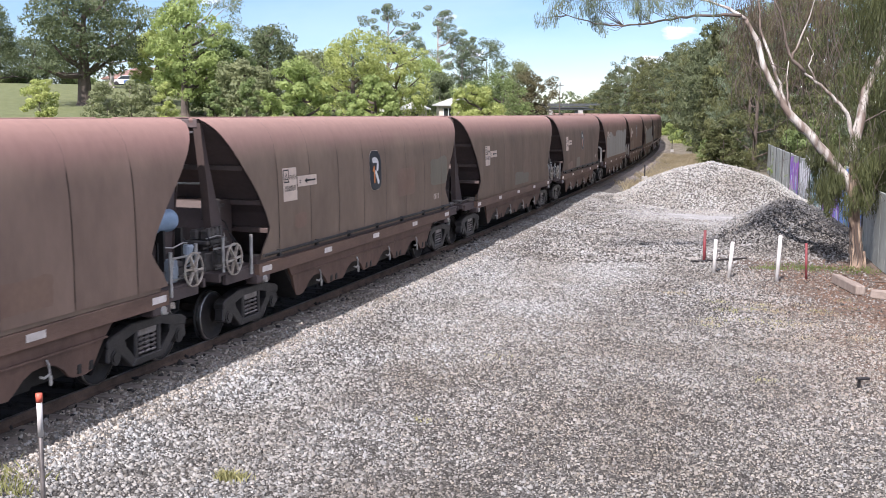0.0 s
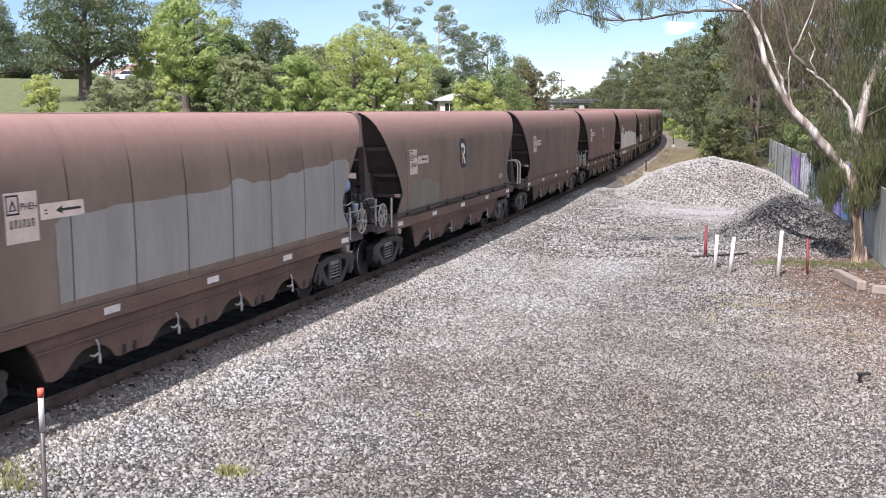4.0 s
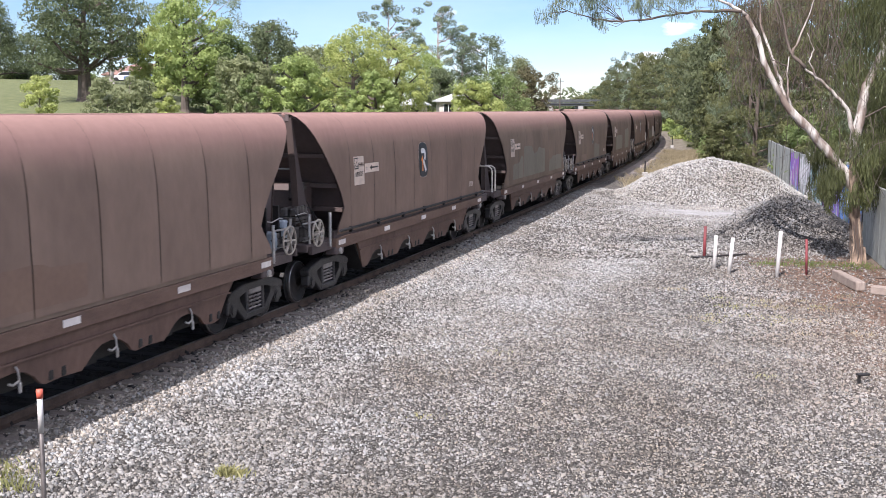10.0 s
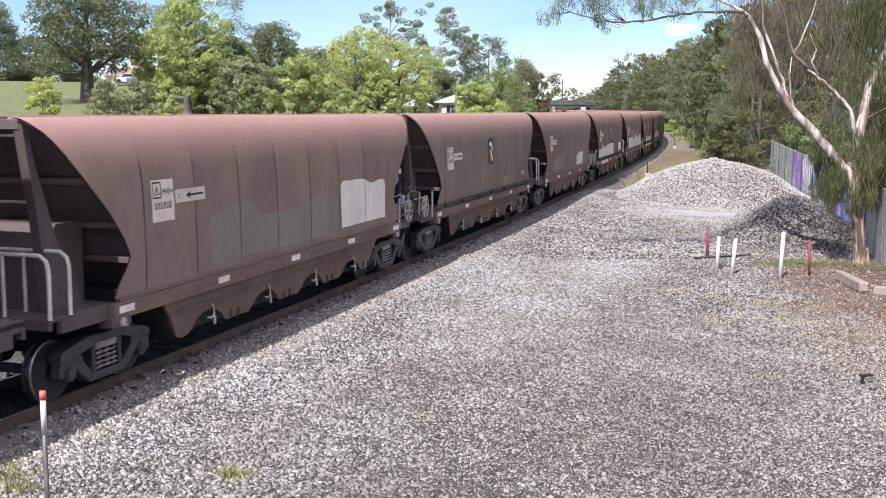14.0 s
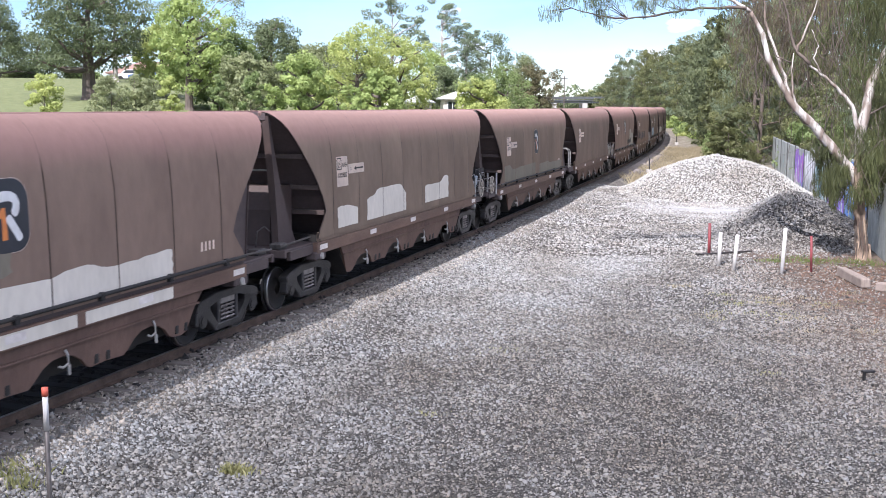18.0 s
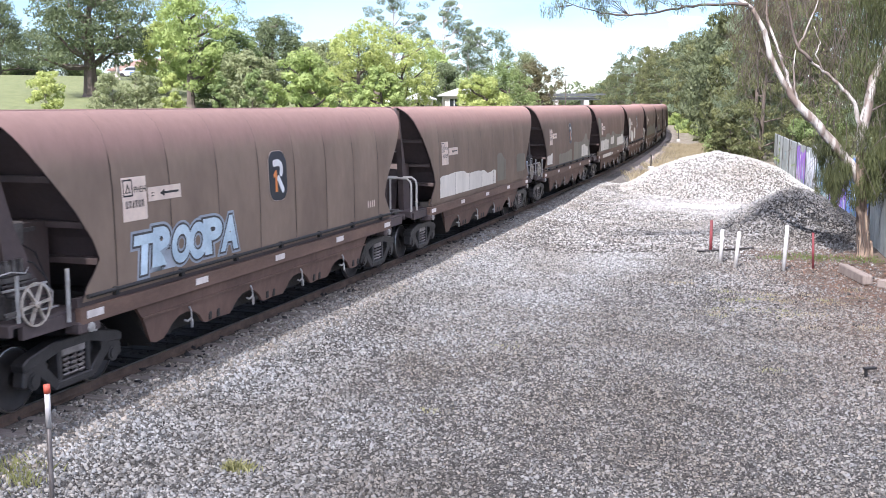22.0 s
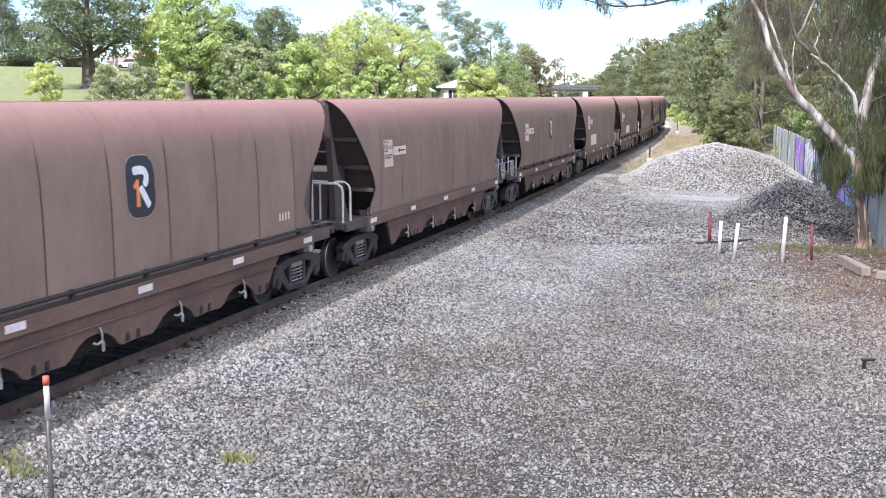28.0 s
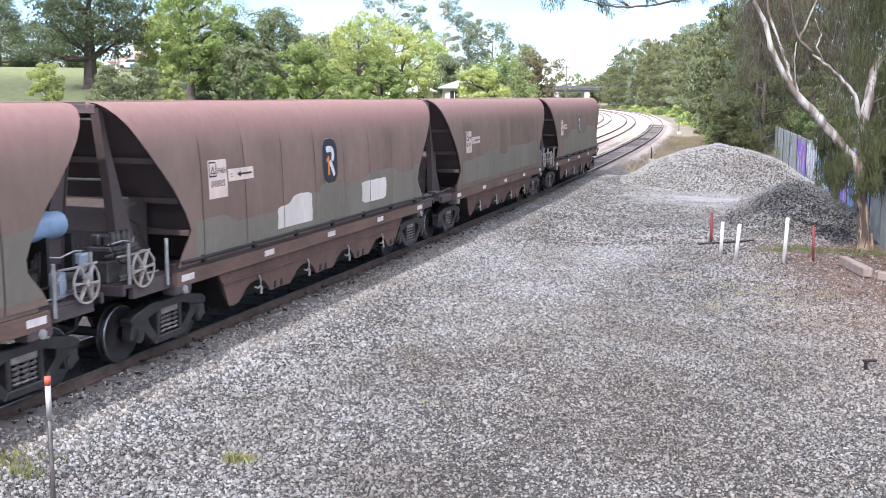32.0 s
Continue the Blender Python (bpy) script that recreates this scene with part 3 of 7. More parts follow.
def ground_material():
    m = bpy.data.materials.new("gravel_dirt_and_grass")
    m.use_nodes = True
    n, l = m.node_tree.nodes, m.node_tree.links
    b = n["Principled BSDF"]
    b.inputs["Roughness"].default_value = 0.9
    b.inputs["Specular IOR Level"].default_value = 0.25
    tc = n.new("ShaderNodeTexCoord")

    def node(kind, **kw):
        k = n.new(kind)
        for a, v in kw.items():
            k.inputs[a].default_value = v
        return k

    def ramp(src, *stops):
        r = n.new("ShaderNodeValToRGB")
        while len(r.color_ramp.elements) < len(stops):
            r.color_ramp.elements.new(0.5)
        for e, (p, c) in zip(r.color_ramp.elements, stops):
            e.position, e.color = p, (*c, 1)
        l.new(src, r.inputs["Fac"])
        return r.outputs["Color"]

    def blend(f, a, c):
        k = n.new("ShaderNodeMix")
        k.data_type = "RGBA"
        l.new(f, k.inputs["Factor"])
        l.new(a, k.inputs["A"])
        l.new(c, k.inputs["B"])
        return k.outputs["Result"]

    vor = node("ShaderNodeTexVoronoi", Scale=42.0)
    l.new(tc.outputs["Object"], vor.inputs["Vector"])
    sep = n.new("ShaderNodeSeparateColor")
    l.new(vor.outputs["Color"], sep.inputs["Color"])
    stone = ramp(sep.outputs["Red"], (0.0, (0.022, 0.02, 0.018)), (0.6, (0.055, 0.052, 0.047)), (1.0, (0.18, 0.172, 0.158)))
    big = node("ShaderNodeTexNoise", Scale=0.22, Detail=5.0)
    l.new(tc.outputs["Object"], big.inputs["Vector"])
    tone = ramp(big.outputs["Fac"], (0.35, (0.82, 0.80, 0.77)), (0.62, (1.1, 1.1, 1.1)))
    mul = n.new("ShaderNodeMix")
    mul.data_type, mul.blend_type = "RGBA", "MULTIPLY"
    mul.inputs["Factor"].default_value = 1.0
    l.new(stone, mul.inputs["A"])
    l.new(tone, mul.inputs["B"])
    fine = node("ShaderNodeTexNoise", Scale=9.0, Detail=6.0)
    l.new(tc.outputs["Object"], fine.inputs["Vector"])
    mid = node("ShaderNodeTexNoise", Scale=1.4, Detail=6.0)
    l.new(tc.outputs["Object"], mid.inputs["Vector"])
    # brown dirt, taken darker to include the gum canopy's shade
    soil = ramp(fine.outputs["Fac"], (0.3, (0.08, 0.053, 0.038)), (0.7, (0.185, 0.128, 0.094)))
    grass = ramp(mid.outputs["Fac"], (0.3, (0.1, 0.12, 0.05)), (0.7, (0.155, 0.17, 0.078)))
    dry = ramp(mid.outputs["Fac"], (0.3, (0.11, 0.098, 0.07)), (0.7, (0.23, 0.205, 0.16)))
    col = mul.outputs["Result"]

    def mask(name, amount):
        a = n.new("ShaderNodeAttribute")
        a.attribute_name = name
        k = n.new("ShaderNodeMath")
        k.operation = "MULTIPLY_ADD"
        l.new(mid.outputs["Fac"], k.inputs[0])
        k.inputs[1].default_value = amount
        s = n.new("ShaderNodeMath")
        s.operation = "MULTIPLY"
        s.inputs[1].default_value = 1.0
        l.new(a.outputs["Fac"], s.inputs[0])
        k2 = n.new("ShaderNodeMath")
        k2.operation = "MULTIPLY"
        k2.use_clamp = True
        l.new(k.outputs[0], k2.inputs[0])
        l.new(s.outputs[0], k2.inputs[1])
        k.inputs[2].default_value = 1.0 - amount / 2
        return k2.outputs[0]

    col = blend(mask("dirt", 2.4), col, soil)
    def shade(name, colour, amount):
        k = n.new("ShaderNodeMix")
        k.data_type, k.blend_type = "RGBA", "MULTIPLY"
        k.inputs["B"].default_value = (*colour, 1)
        l.new(mask(name, amount), k.inputs["Factor"])
        l.new(col, k.inputs["A"])
        return k.outputs["Result"]

    col = shade("fresh", (1.3, 1.3, 1.3), 0.3)
    # darkens the near pile's base for the tree's shade
    col = shade("dark", (0.6, 0.6, 0.61), 0.3)
    pale = ramp(fine.outputs["Fac"], (0.3, (0.33, 0.33, 0.325)), (0.7, (0.44, 0.44, 0.43)))
    col = blend(mask("dust", 1.2), col, pale)
    pinkish = ramp(fine.outputs["Fac"], (0.3, (0.3, 0.25, 0.215)), (0.7, (0.44, 0.385, 0.345)))
    col = blend(mask("bed", 0.6), col, pinkish)
    brown = ramp(fine.outputs["Fac"], (0.3, (0.12, 0.105, 0.088)), (0.7, (0.26, 0.232, 0.2)))
    col = blend(mask("shoulder", 0.8), col, brown)
    # near black: coal dust with the underside's shade painted in
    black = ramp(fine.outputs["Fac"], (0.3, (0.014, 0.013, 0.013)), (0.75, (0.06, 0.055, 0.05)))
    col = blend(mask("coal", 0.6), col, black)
    col = blend(mask("verge", 0.8), col, dry)
    col = blend(mask("lawn", 0.2), col, grass)
    l.new(col, b.inputs["Base Color"])
    bp = n.new("ShaderNodeBump")
    bp.inputs["Strength"].default_value, bp.inputs["Distance"].default_value = 0.7, 0.03
    inv = n.new("ShaderNodeMath")
    inv.operation = "SUBTRACT"
    inv.inputs[0].default_value = 1.0
    l.new(vor.outputs["Distance"], inv.inputs[1])
    l.new(inv.outputs[0], bp.inputs["Height"])
    l.new(bp.outputs["Normal"], b.inputs["Normal"])
    return m


me.materials.append(ground_material())
tagged(new("ground", me), "pale grey crushed stone yard with reddish dirt and park lawn", "ground", kind="structure")

# ---- tracks ----


def rail_bm(off, s0, s1, step, z=0.0):
    bm, bt = bmesh.new(), bmesh.new()
    prof = [(-0.07, -0.16), (0.07, -0.16), (0.07, -0.145), (0.012, -0.12), (0.012, -0.045), (0.034, -0.035), (0.034, -0.004), (-0.034, -0.004), (-0.034, -0.035), (-0.012, -0.045), (-0.012, -0.12), (-0.07, -0.145)]
    last = tl = None
    for s in np.arange(s0, s1, step):
        x, y, a = on_track(s, off)
        ring = [bm.verts.new((x + math.cos(a) * p, y - math.sin(a) * p, z + q)) for p, q in prof]
        if last:
            for i in range(len(prof)):
                j = (i + 1) % len(prof)
                bm.faces.new((last[i], last[j], ring[j], ring[i]))
        last = ring
        t = [bt.verts.new((x + math.cos(a) * p, y - math.sin(a) * p, z + q)) for p, q in ((-0.03, -0.003), (-0.022, 0.002), (0.022, 0.002), (0.03, -0.003))]
        if tl:
            for i in range(3):
                bt.faces.new((tl[i], tl[i + 1], t[i + 1], t[i]))
        tl = t
    return bm, bt


def lay_track(name, off, s0, s1, label, step):
    th = tagged(new(name), label, "railway track", kind="structure")
    for side in (-0.7525, 0.7525):
        bm, bt = rail_bm(off + side, s0, s1, step, RAIL_Z if off == 0 else 0.0)
        r = part("rail", bm, M_RAIL, th, "rust-brown steel rail")
        part("rail_head", bt, M_RAILTOP if off == 0 else M_RAIL, r, "worn running surface")
    return th


track = lay_track("railway_track", 0.0, -60, 480, "main railway track of rusty rails on timber sleepers", 1.0)
bm = bmesh.new()
box(bm, -1.3, 0.84, -0.12, 0.12, -0.29, -0.147, 0.012)
box(bm, 0.84, 1.34, -0.12, 0.12, -0.29, -0.14, 0.015)
SLEEPER = part("sleeper", bm, M_SLEEPER, track)
# inner length blackened for coal dust and the shade under the train
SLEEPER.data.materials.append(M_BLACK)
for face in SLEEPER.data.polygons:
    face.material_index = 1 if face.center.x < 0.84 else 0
x, y, a = on_track(-24)
SLEEPER.matrix_basis = pose(x, y, RAIL_Z, 0, 0, -math.degrees(a))
for i in range(1, 290):
    x, y, a = on_track(-24 + 0.62 * i)
    twin("sleeper", SLEEPER, track, pose(x, y, RAIL_Z + random.uniform(-0.008, 0.012), 0, 0, -math.degrees(a) + random.uniform(-0.6, 0.6)))
for off in (-4.4, -8.8, -13.2):
    lay_track("railway_track", off, -20, 480, "parallel railway track beyond the train", 2.0)

# ---- the coal train ----
WL, WPITCH = 15.22, 15.8
EDGE = [(4.29, 0.0), (4.2, 0.05), (4.08, 0.16), (3.86, 0.35), (3.42, 0.75), (2.89, 1.28), (2.47, 1.62), (2.16, 1.78), (2.0, 1.66), (1.78, 1.45), (1.58, 1.33)]
SHELL = [(0.80, 4.29), (0.95, 4.27), (1.08, 4.2), (1.19, 4.09), (1.28, 3.94), (1.345, 3.75), (1.39, 3.5), (1.42, 3.2), (1.435, 2.89), (1.445, 2.47), (1.45, 2.16), (1.45, 2.0), (1.45, 1.78), (1.45, 1.58)]
SEAMS = [2.18, 3.73, 5.28, 6.83, 8.38, 9.93, 11.48, 13.03]


def edge_x(z):
    return float(np.interp(-z, [-e[0] for e in EDGE], [e[1] for e in EDGE]))


def shell_y(z):
    return float(np.interp(-z, [-e[1] for e in SHELL], [e[0] for e in SHELL]))


def shell_grid(bm, x_of, cols, out, side):
    rows = []
    for yy, zz in SHELL:
        a, b = x_of(zz)
        rows.append([bm.verts.new((a + (b - a) * c, side * (yy + out), zz + (out if zz > 4.1 else 0))) for c in cols])
    for r0, r1 in zip(rows, rows[1:]):
        for i in range(len(cols) - 1):
            try:
                bm.faces.new((r0[i], r0[i + 1], r1[i + 1], r1[i]))
            except ValueError:
                pass


def wagon_parts():
    """Meshes shared by all wagons, made once."""
    P = {}

    def keep(name, bm, m, label="", smooth=False):
        ob = part(name, bm, m, None, label, smooth)
        P[name] = (ob.data, label)
        bpy.data.objects.remove(ob)

    # inner shell, far side sheet and the slope sheets at both ends
    bm = bmesh.new()
    cols = [i / 16 for i in range(17)]
    for side in (-1, 1):
        shell_grid(bm, lambda z: (edge_x(z) + 0.012, WL - edge_x(z) - 0.012), cols, -0.02, side)
    def recess(z):
        return edge_x(z) + 0.06 + 0.15 * min(1.0, max(0.0, (4.15 - z) / 0.5))

    for f in (lambda z: recess(z), lambda z: WL - recess(z)):
        rows = [[bm.verts.new((f(z), t * (y - 0.03), z - 0.02)) for t in (-1, -0.5, 0, 0.5, 1)] for y, z in SHELL if z >= 2.1]
        for a, b in zip(rows, rows[1:]):
            for i in range(4):
                bm.faces.new((a[i], a[i + 1], b[i + 1], b[i]))
        lo = [bm.verts.new((f(2.16) + (0.9 if f(2.16) < 5 else -0.9), t * 1.3, 1.3)) for t in (-1, -0.5, 0, 0.5, 1)]
        for i in range(4):
            bm.faces.new((rows[-1][i], rows[-1][i + 1], lo[i + 1], lo[i]))
    keep("hopper_shell", bm, M_END, "sloping end sheets inside the hopper ends, gap shade in their dark colour")
    # nine side panels between weld seams
    ends = [None] + SEAMS + [None]
    for i in range(9):
        bm = bmesh.new()
        a, b = ends[i], ends[i + 1]

        def span(z, a=a, b=b):
            g = 0.012 if z < 3.7 else 0.0035
            return (edge_x(z) if a is None else a + g, WL - edge_x(z) if b is None else b - g)
        rows = []
        for yy, zz in SHELL:
            x0, x1 = span(zz)
            row = []
            for c, o in ((0, 0.011), (0.125, 0.0125), (0.25, 0.014), (0.375, 0.0145), (0.5, 0.015), (0.625, 0.0145), (0.75, 0.014), (0.875, 0.0125), (1, 0.011)):
                row.append(bm.verts.new((x0 + (x1 - x0) * c, -(yy + o * (1 if zz < 4.1 else 0.6)), zz + (o * 0.7 if zz > 3.9 else 0))))
            rows.append(row)
        for r0, r1 in zip(rows, rows[1:]):
            for k in range(8):
                bm.faces.new((r0[k], r0[k + 1], r1[k + 1], r1[k]))
        keep("side_panel_%d" % i, bm, M_RUST, "", True)
    bm = bmesh.new()
    for side in (1,):
        shell_grid(bm, lambda z: (edge_x(z), WL - edge_x(z)), cols, 0.0, side)
    keep("far_side_sheet", bm, M_RUST, "", True)
    # lip along the open top
    bm = bmesh.new()
    for s in (-1, 1):
        box(bm, 0.0, WL, s * 0.80 - 0.05, s * 0.80 + 0.05, 4.2, 4.30, 0.015)
    box(bm, 5.0, 5.1, -0.78, 0.78, 4.12, 4.22)
    box(bm, 10.1, 10.2, -0.78, 0.78, 4.12, 4.22)
    keep("top_lip", bm, M_RUST, "brown rolled lip round the open top")
    # beams, bars and ribs of the end sheets
    for nm, sg in (("front", 1), ("rear", -1)):
        bm = bmesh.new()
        box(bm, *((0.0, 0.09) if sg > 0 else (WL - 0.09, WL)), -0.92, 0.92, 4.12, 4.275, 0.012)
        keep("end_beam_" + nm, bm, M_END, "dark beam across the top of the hopper end")
        for x, z in ((0.13, 4.04), (0.3, 3.1)):
            bm = bmesh.new()
            cyl(bm, (x if sg > 0 else WL - x, -0.9, z), (x if sg > 0 else WL - x, 0.9, z), 0.022, 7)
            keep("end_bar_%s_%d" % (nm, z), bm, M_GALV, "pale steel bar between the end stays")
        bm = bmesh.new()
        for z in (3.36, 2.66, 2.1):
            y = shell_y(z) - 0.06
            a, b = edge_x(z) + 0.08, edge_x(z) + 0.26
            box(bm, a if sg > 0 else WL - b, b if sg > 0 else WL - a, -y, y, z - 0.05, z + 0.05, 0.008)
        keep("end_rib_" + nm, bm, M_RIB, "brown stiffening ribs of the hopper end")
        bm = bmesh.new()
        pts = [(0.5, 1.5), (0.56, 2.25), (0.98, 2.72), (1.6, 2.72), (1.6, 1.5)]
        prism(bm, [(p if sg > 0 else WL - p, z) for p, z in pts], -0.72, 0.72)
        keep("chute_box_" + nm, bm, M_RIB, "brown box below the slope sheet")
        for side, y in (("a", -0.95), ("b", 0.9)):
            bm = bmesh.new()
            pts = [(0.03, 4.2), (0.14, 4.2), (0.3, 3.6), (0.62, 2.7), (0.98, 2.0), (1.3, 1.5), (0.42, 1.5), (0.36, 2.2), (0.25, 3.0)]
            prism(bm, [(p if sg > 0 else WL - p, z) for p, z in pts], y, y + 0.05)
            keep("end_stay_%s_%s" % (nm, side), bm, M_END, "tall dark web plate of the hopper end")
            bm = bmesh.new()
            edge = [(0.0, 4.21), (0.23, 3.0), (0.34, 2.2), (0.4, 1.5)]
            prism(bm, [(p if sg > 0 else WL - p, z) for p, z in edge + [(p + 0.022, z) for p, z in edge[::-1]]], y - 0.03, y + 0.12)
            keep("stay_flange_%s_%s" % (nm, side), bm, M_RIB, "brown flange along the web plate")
    # sill with the pipe above it
    bm = bmesh.new()
    for s in (-1, 1):
        box(bm, 1.3, WL - 1.3, s * 1.40 - 0.06, s * 1.40 + 0.06, 1.25, 1.50, 0.012)
    keep("side_sill", bm, M_SILL, "brown side sill")
    # recess plate in the dark end colour, standing for the shadow there
    bm = bmesh.new()
    for s in (-1, 1):
        box(bm, 1.3, WL - 1.3, s * 1.35 - 0.05, s * 1.35 + 0.05, 1.502, 1.64)
    keep("sill_upstand", bm, M_END, "recess plate above the sill, its shadow put into the dark colour")
    bm = bmesh.new()
    for s in (-1, 1):
        box(bm, 1.5, WL - 1.5, s * 1.385 - 0.05, s * 1.385 + 0.05, 1.503, 1.70, 0.01)
    keep("sill_band", bm, M_RUST, "brown band between side sheet and sill")
    bm = bmesh.new()
    cyl(bm, (1.4, -1.50, 1.66), (WL - 1.4, -1.50, 1.66), 0.032, 8)
    for i in range(7):
        xx = 2.1 + i * (WL - 4.2) / 6
        box(bm, xx - 0.05, xx + 0.05, -1.53, -1.44, 1.57, 1.70, 0.01)
    keep("side_pipe", bm, M_DARK, "dark brake pipe on brackets")
    # lower hopper side with its arches over the discharge doors
    bm = bmesh.new()
    arch = [WL / 2 + d for d in (-3.3, -1.1, 1.1, 3.3)]
    pts = [(2.75, 1.25), (3.0, 0.98), (3.22, 0.60), (3.38, 0.56)]
    for c in arch:
        pts += [(c - 0.72, 0.58), (c - 0.60, 0.66), (c - 0.44, 0.80), (c - 0.26, 0.88), (c - 0.02, 0.90), (c + 0.22, 0.86), (c + 0.42, 0.75), (c + 0.56, 0.62), (c + 0.66, 0.58), (c + 1.0, 0.60)]
    pts[-1] = (WL - 3.38, 0.56)
    pts += [(WL - 3.22, 0.60), (WL - 3.0, 0.98), (WL - 2.75, 1.25)]
    for side in (-1, 1):
        top = [bm.verts.new((p, side * 1.385, 1.25)) for p, z in pts]
        low = [bm.verts.new((p, side * (1.385 - 0.10 * (1.25 - z)), z)) for p, z in pts]
        inn = [bm.verts.new((p, side * (1.33 - 0.10 * (1.25 - z)), z)) for p, z in pts]
        for i in range(len(pts) - 1):
            if abs(top[i].co.z - low[i].co.z) + abs(top[i + 1].co.z - low[i + 1].co.z) > 1e-6:
                bm.faces.new((top[i], top[i + 1], low[i + 1], low[i]))
            bm.faces.new((low[i], low[i + 1], inn[i + 1], inn[i]))
        box(bm, 2.92, WL - 2.92, side * 1.39 - 0.012, side * 1.39 + 0.012, 1.03, 1.06)
    bmesh.ops.remove_doubles(bm, verts=bm.verts, dist=1e-5)
    lug = bmesh.new()
    box(lug, -0.05, 0.05, -1.345, -1.30, 0.61, 0.76, 0.015)
    keep("door_lug", lug, M_DARK, "dark hinge lug beside the arch")
    keep("hopper_skirt", bm, M_SKIRT, "brown lower hopper side with arched cut-outs")
    bm = bmesh.new()
    for sg in (1, -1):
        f = (lambda p: p) if sg > 0 else (lambda p: WL - p)
        vs = [bm.verts.new((f(p), y, z)) for p, z in ((2.55, 1.3), (3.25, 0.52)) for y in (-1.34, 1.34)]
        bm.faces.new((vs[0], vs[1], vs[3], vs[2]))
    box(bm, 3.2, WL - 3.2, -0.9, 0.9, 0.5, 1.2)
    for c in arch:
        prism(bm, [(c - 0.75, 1.2), (c + 0.75, 1.2), (c + 0.35, 0.42), (c - 0.35, 0.42)], -0.8, 0.8)
    box(bm, 0.0, WL, -0.3, 0.3, 1.0, 1.42)
    box(bm, 2.2, WL - 2.2, -1.36, 1.36, 1.26, 1.56)
    keep("underframe", bm, M_DARK, "dark underframe with discharge chutes")
    # door levers hanging in the arches
    bm = bmesh.new()
    tube(bm, [(0, -1.38, 0.99), (0.015, -1.41, 0.92), (0.03, -1.41, 0.76)], 0.017, 6)
    tube(bm, [(0.03, -1.41, 0.79), (-0.08, -1.40, 0.75), (-0.15, -1.38, 0.78)], 0.018, 6)
    box(bm, 0.005, 0.06, -1.435, -1.39, 0.62, 0.77, 0.015)
    keep("door_lever", bm, M_GALV, "worn pale steel door lever")
    bm = bmesh.new()
    lathe(bm, [(0.02, -0.06), (0.07, -0.05), (0.08, 0.0), (0.07, 0.05), (0.02, 0.06)], 10, "y", (0, -1.44, 1.2))
    tube(bm, [(0, -1.44, 1.16), (0.14, -1.44, 1.13), (0.2, -1.42, 1.18)], 0.025, 6)
    keep("air_cock", bm, M_GALV, "pale worn air cock under the sill")
    # platform, posts, wheel, valves
    bm = bmesh.new()
    box(bm, -0.02, 1.5, -1.32, 1.32, 1.44, 1.50, 0.01)
    box(bm, -0.06, 0.02, -1.34, 1.34, 1.34, 1.50, 0.01)
    for s in (-1, 1):
        box(bm, 0.2, 1.45, s * 1.3 - 0.05, s * 1.3 + 0.05, 1.26, 1.45, 0.01)
        box(bm, 1.25, 1.75, s * 1.32 - 0.14, s * 1.32 + 0.14, 1.12, 1.30, 0.03)
    keep("end_platform", bm, M_END, "dark end platform")
    bm = bmesh.new()
    cyl(bm, (-0.29, 0, 0.95), (0.6, 0, 0.95), 0.09, 10)
    box(bm, -0.32, -0.12, -0.17, 0.17, 0.80, 1.1, 0.04)
    tube(bm, [(0.05, -0.45, 1.1), (-0.1, -0.48, 0.8), (-0.28, -0.42, 0.72)], 0.03, 6)
    keep("coupler", bm, M_DARK, "dark steel coupler")
    bm = bmesh.new()
    cyl(bm, (1.12, -1.38, 1.34), (1.12, -1.38, 2.10), 0.033, 9)
    keep("end_post", bm, M_GALV, "pale steel post")
    bm = bmesh.new()
    cyl(bm, (0.18, -1.30, 1.5), (0.18, -1.30, 2.14), 0.03, 9)
    keep("wheel_post", bm, M_GALV, "pale steel post")
    bm = bmesh.new()
    n = 36

    def ring(r, y):
        return [bm.verts.new((0.42 + r * math.cos(2 * math.pi * k / n), y, 1.72 + r * math.sin(2 * math.pi * k / n))) for k in range(n)]
    rim = [ring(0.277, -1.385), ring(0.277, -1.415), ring(0.302, -1.415), ring(0.302, -1.385)]
    hub = [ring(0.05, -1.36), ring(0.05, -1.43), ring(0.012, -1.44), ring(0.012, -1.3)]
    for rr in (rim, hub):
        for a, b in zip(rr, rr[1:] + rr[:1]):
            for k in range(n):
                bm.faces.new((a[k], a[(k + 1) % n], b[(k + 1) % n], b[k]))
    for k in range(0, n, 6):
        j = (k + 1) % n
        for a, b in ((rim[0], hub[0]), (rim[1], hub[1])):
            bm.faces.new((a[k], a[j], b[j], b[k]))
        for i in (k, j):
            bm.faces.new((rim[0][i], rim[1][i], hub[1][i], hub[0][i]))
    keep("handbrake_wheel", bm, M_HANDW, "pale spoked handbrake wheel")
    bm = bmesh.new()
    box(bm, 0.30, 0.55, -1.12, -0.95, 1.5, 1.85, 0.02)
    box(bm, -0.05, 0.62, -1.30, -1.24, 1.60, 1.66, 0.01)
    cyl(bm, (-0.05, -1.27, 1.63), (0.7, -1.27, 1.63), 0.02, 6)
    box(bm, 0.05, 0.9, -0.9, -0.3, 1.5, 1.78, 0.02)
    keep("handbrake_gear", bm, M_VALVE, "grey handbrake gear box")
    bm = bmesh.new()
    for y in (-0.92, -0.70):
        box(bm, 0.16, 0.66, y - 0.08, y + 0.08, 2.06, 2.26, 0.03)
    for i in range(4):
        cyl(bm, (0.18 + i * 0.15, -1.0, 2.1), (0.18 + i * 0.15, -1.0, 2.3), 0.04, 7)
    box(bm, 0.05, 0.8, -1.05, -0.55, 2.0, 2.07, 0.01)
    box(bm, 0.32, 0.46, -0.9, -0.75, 1.5, 2.02, 0.01)
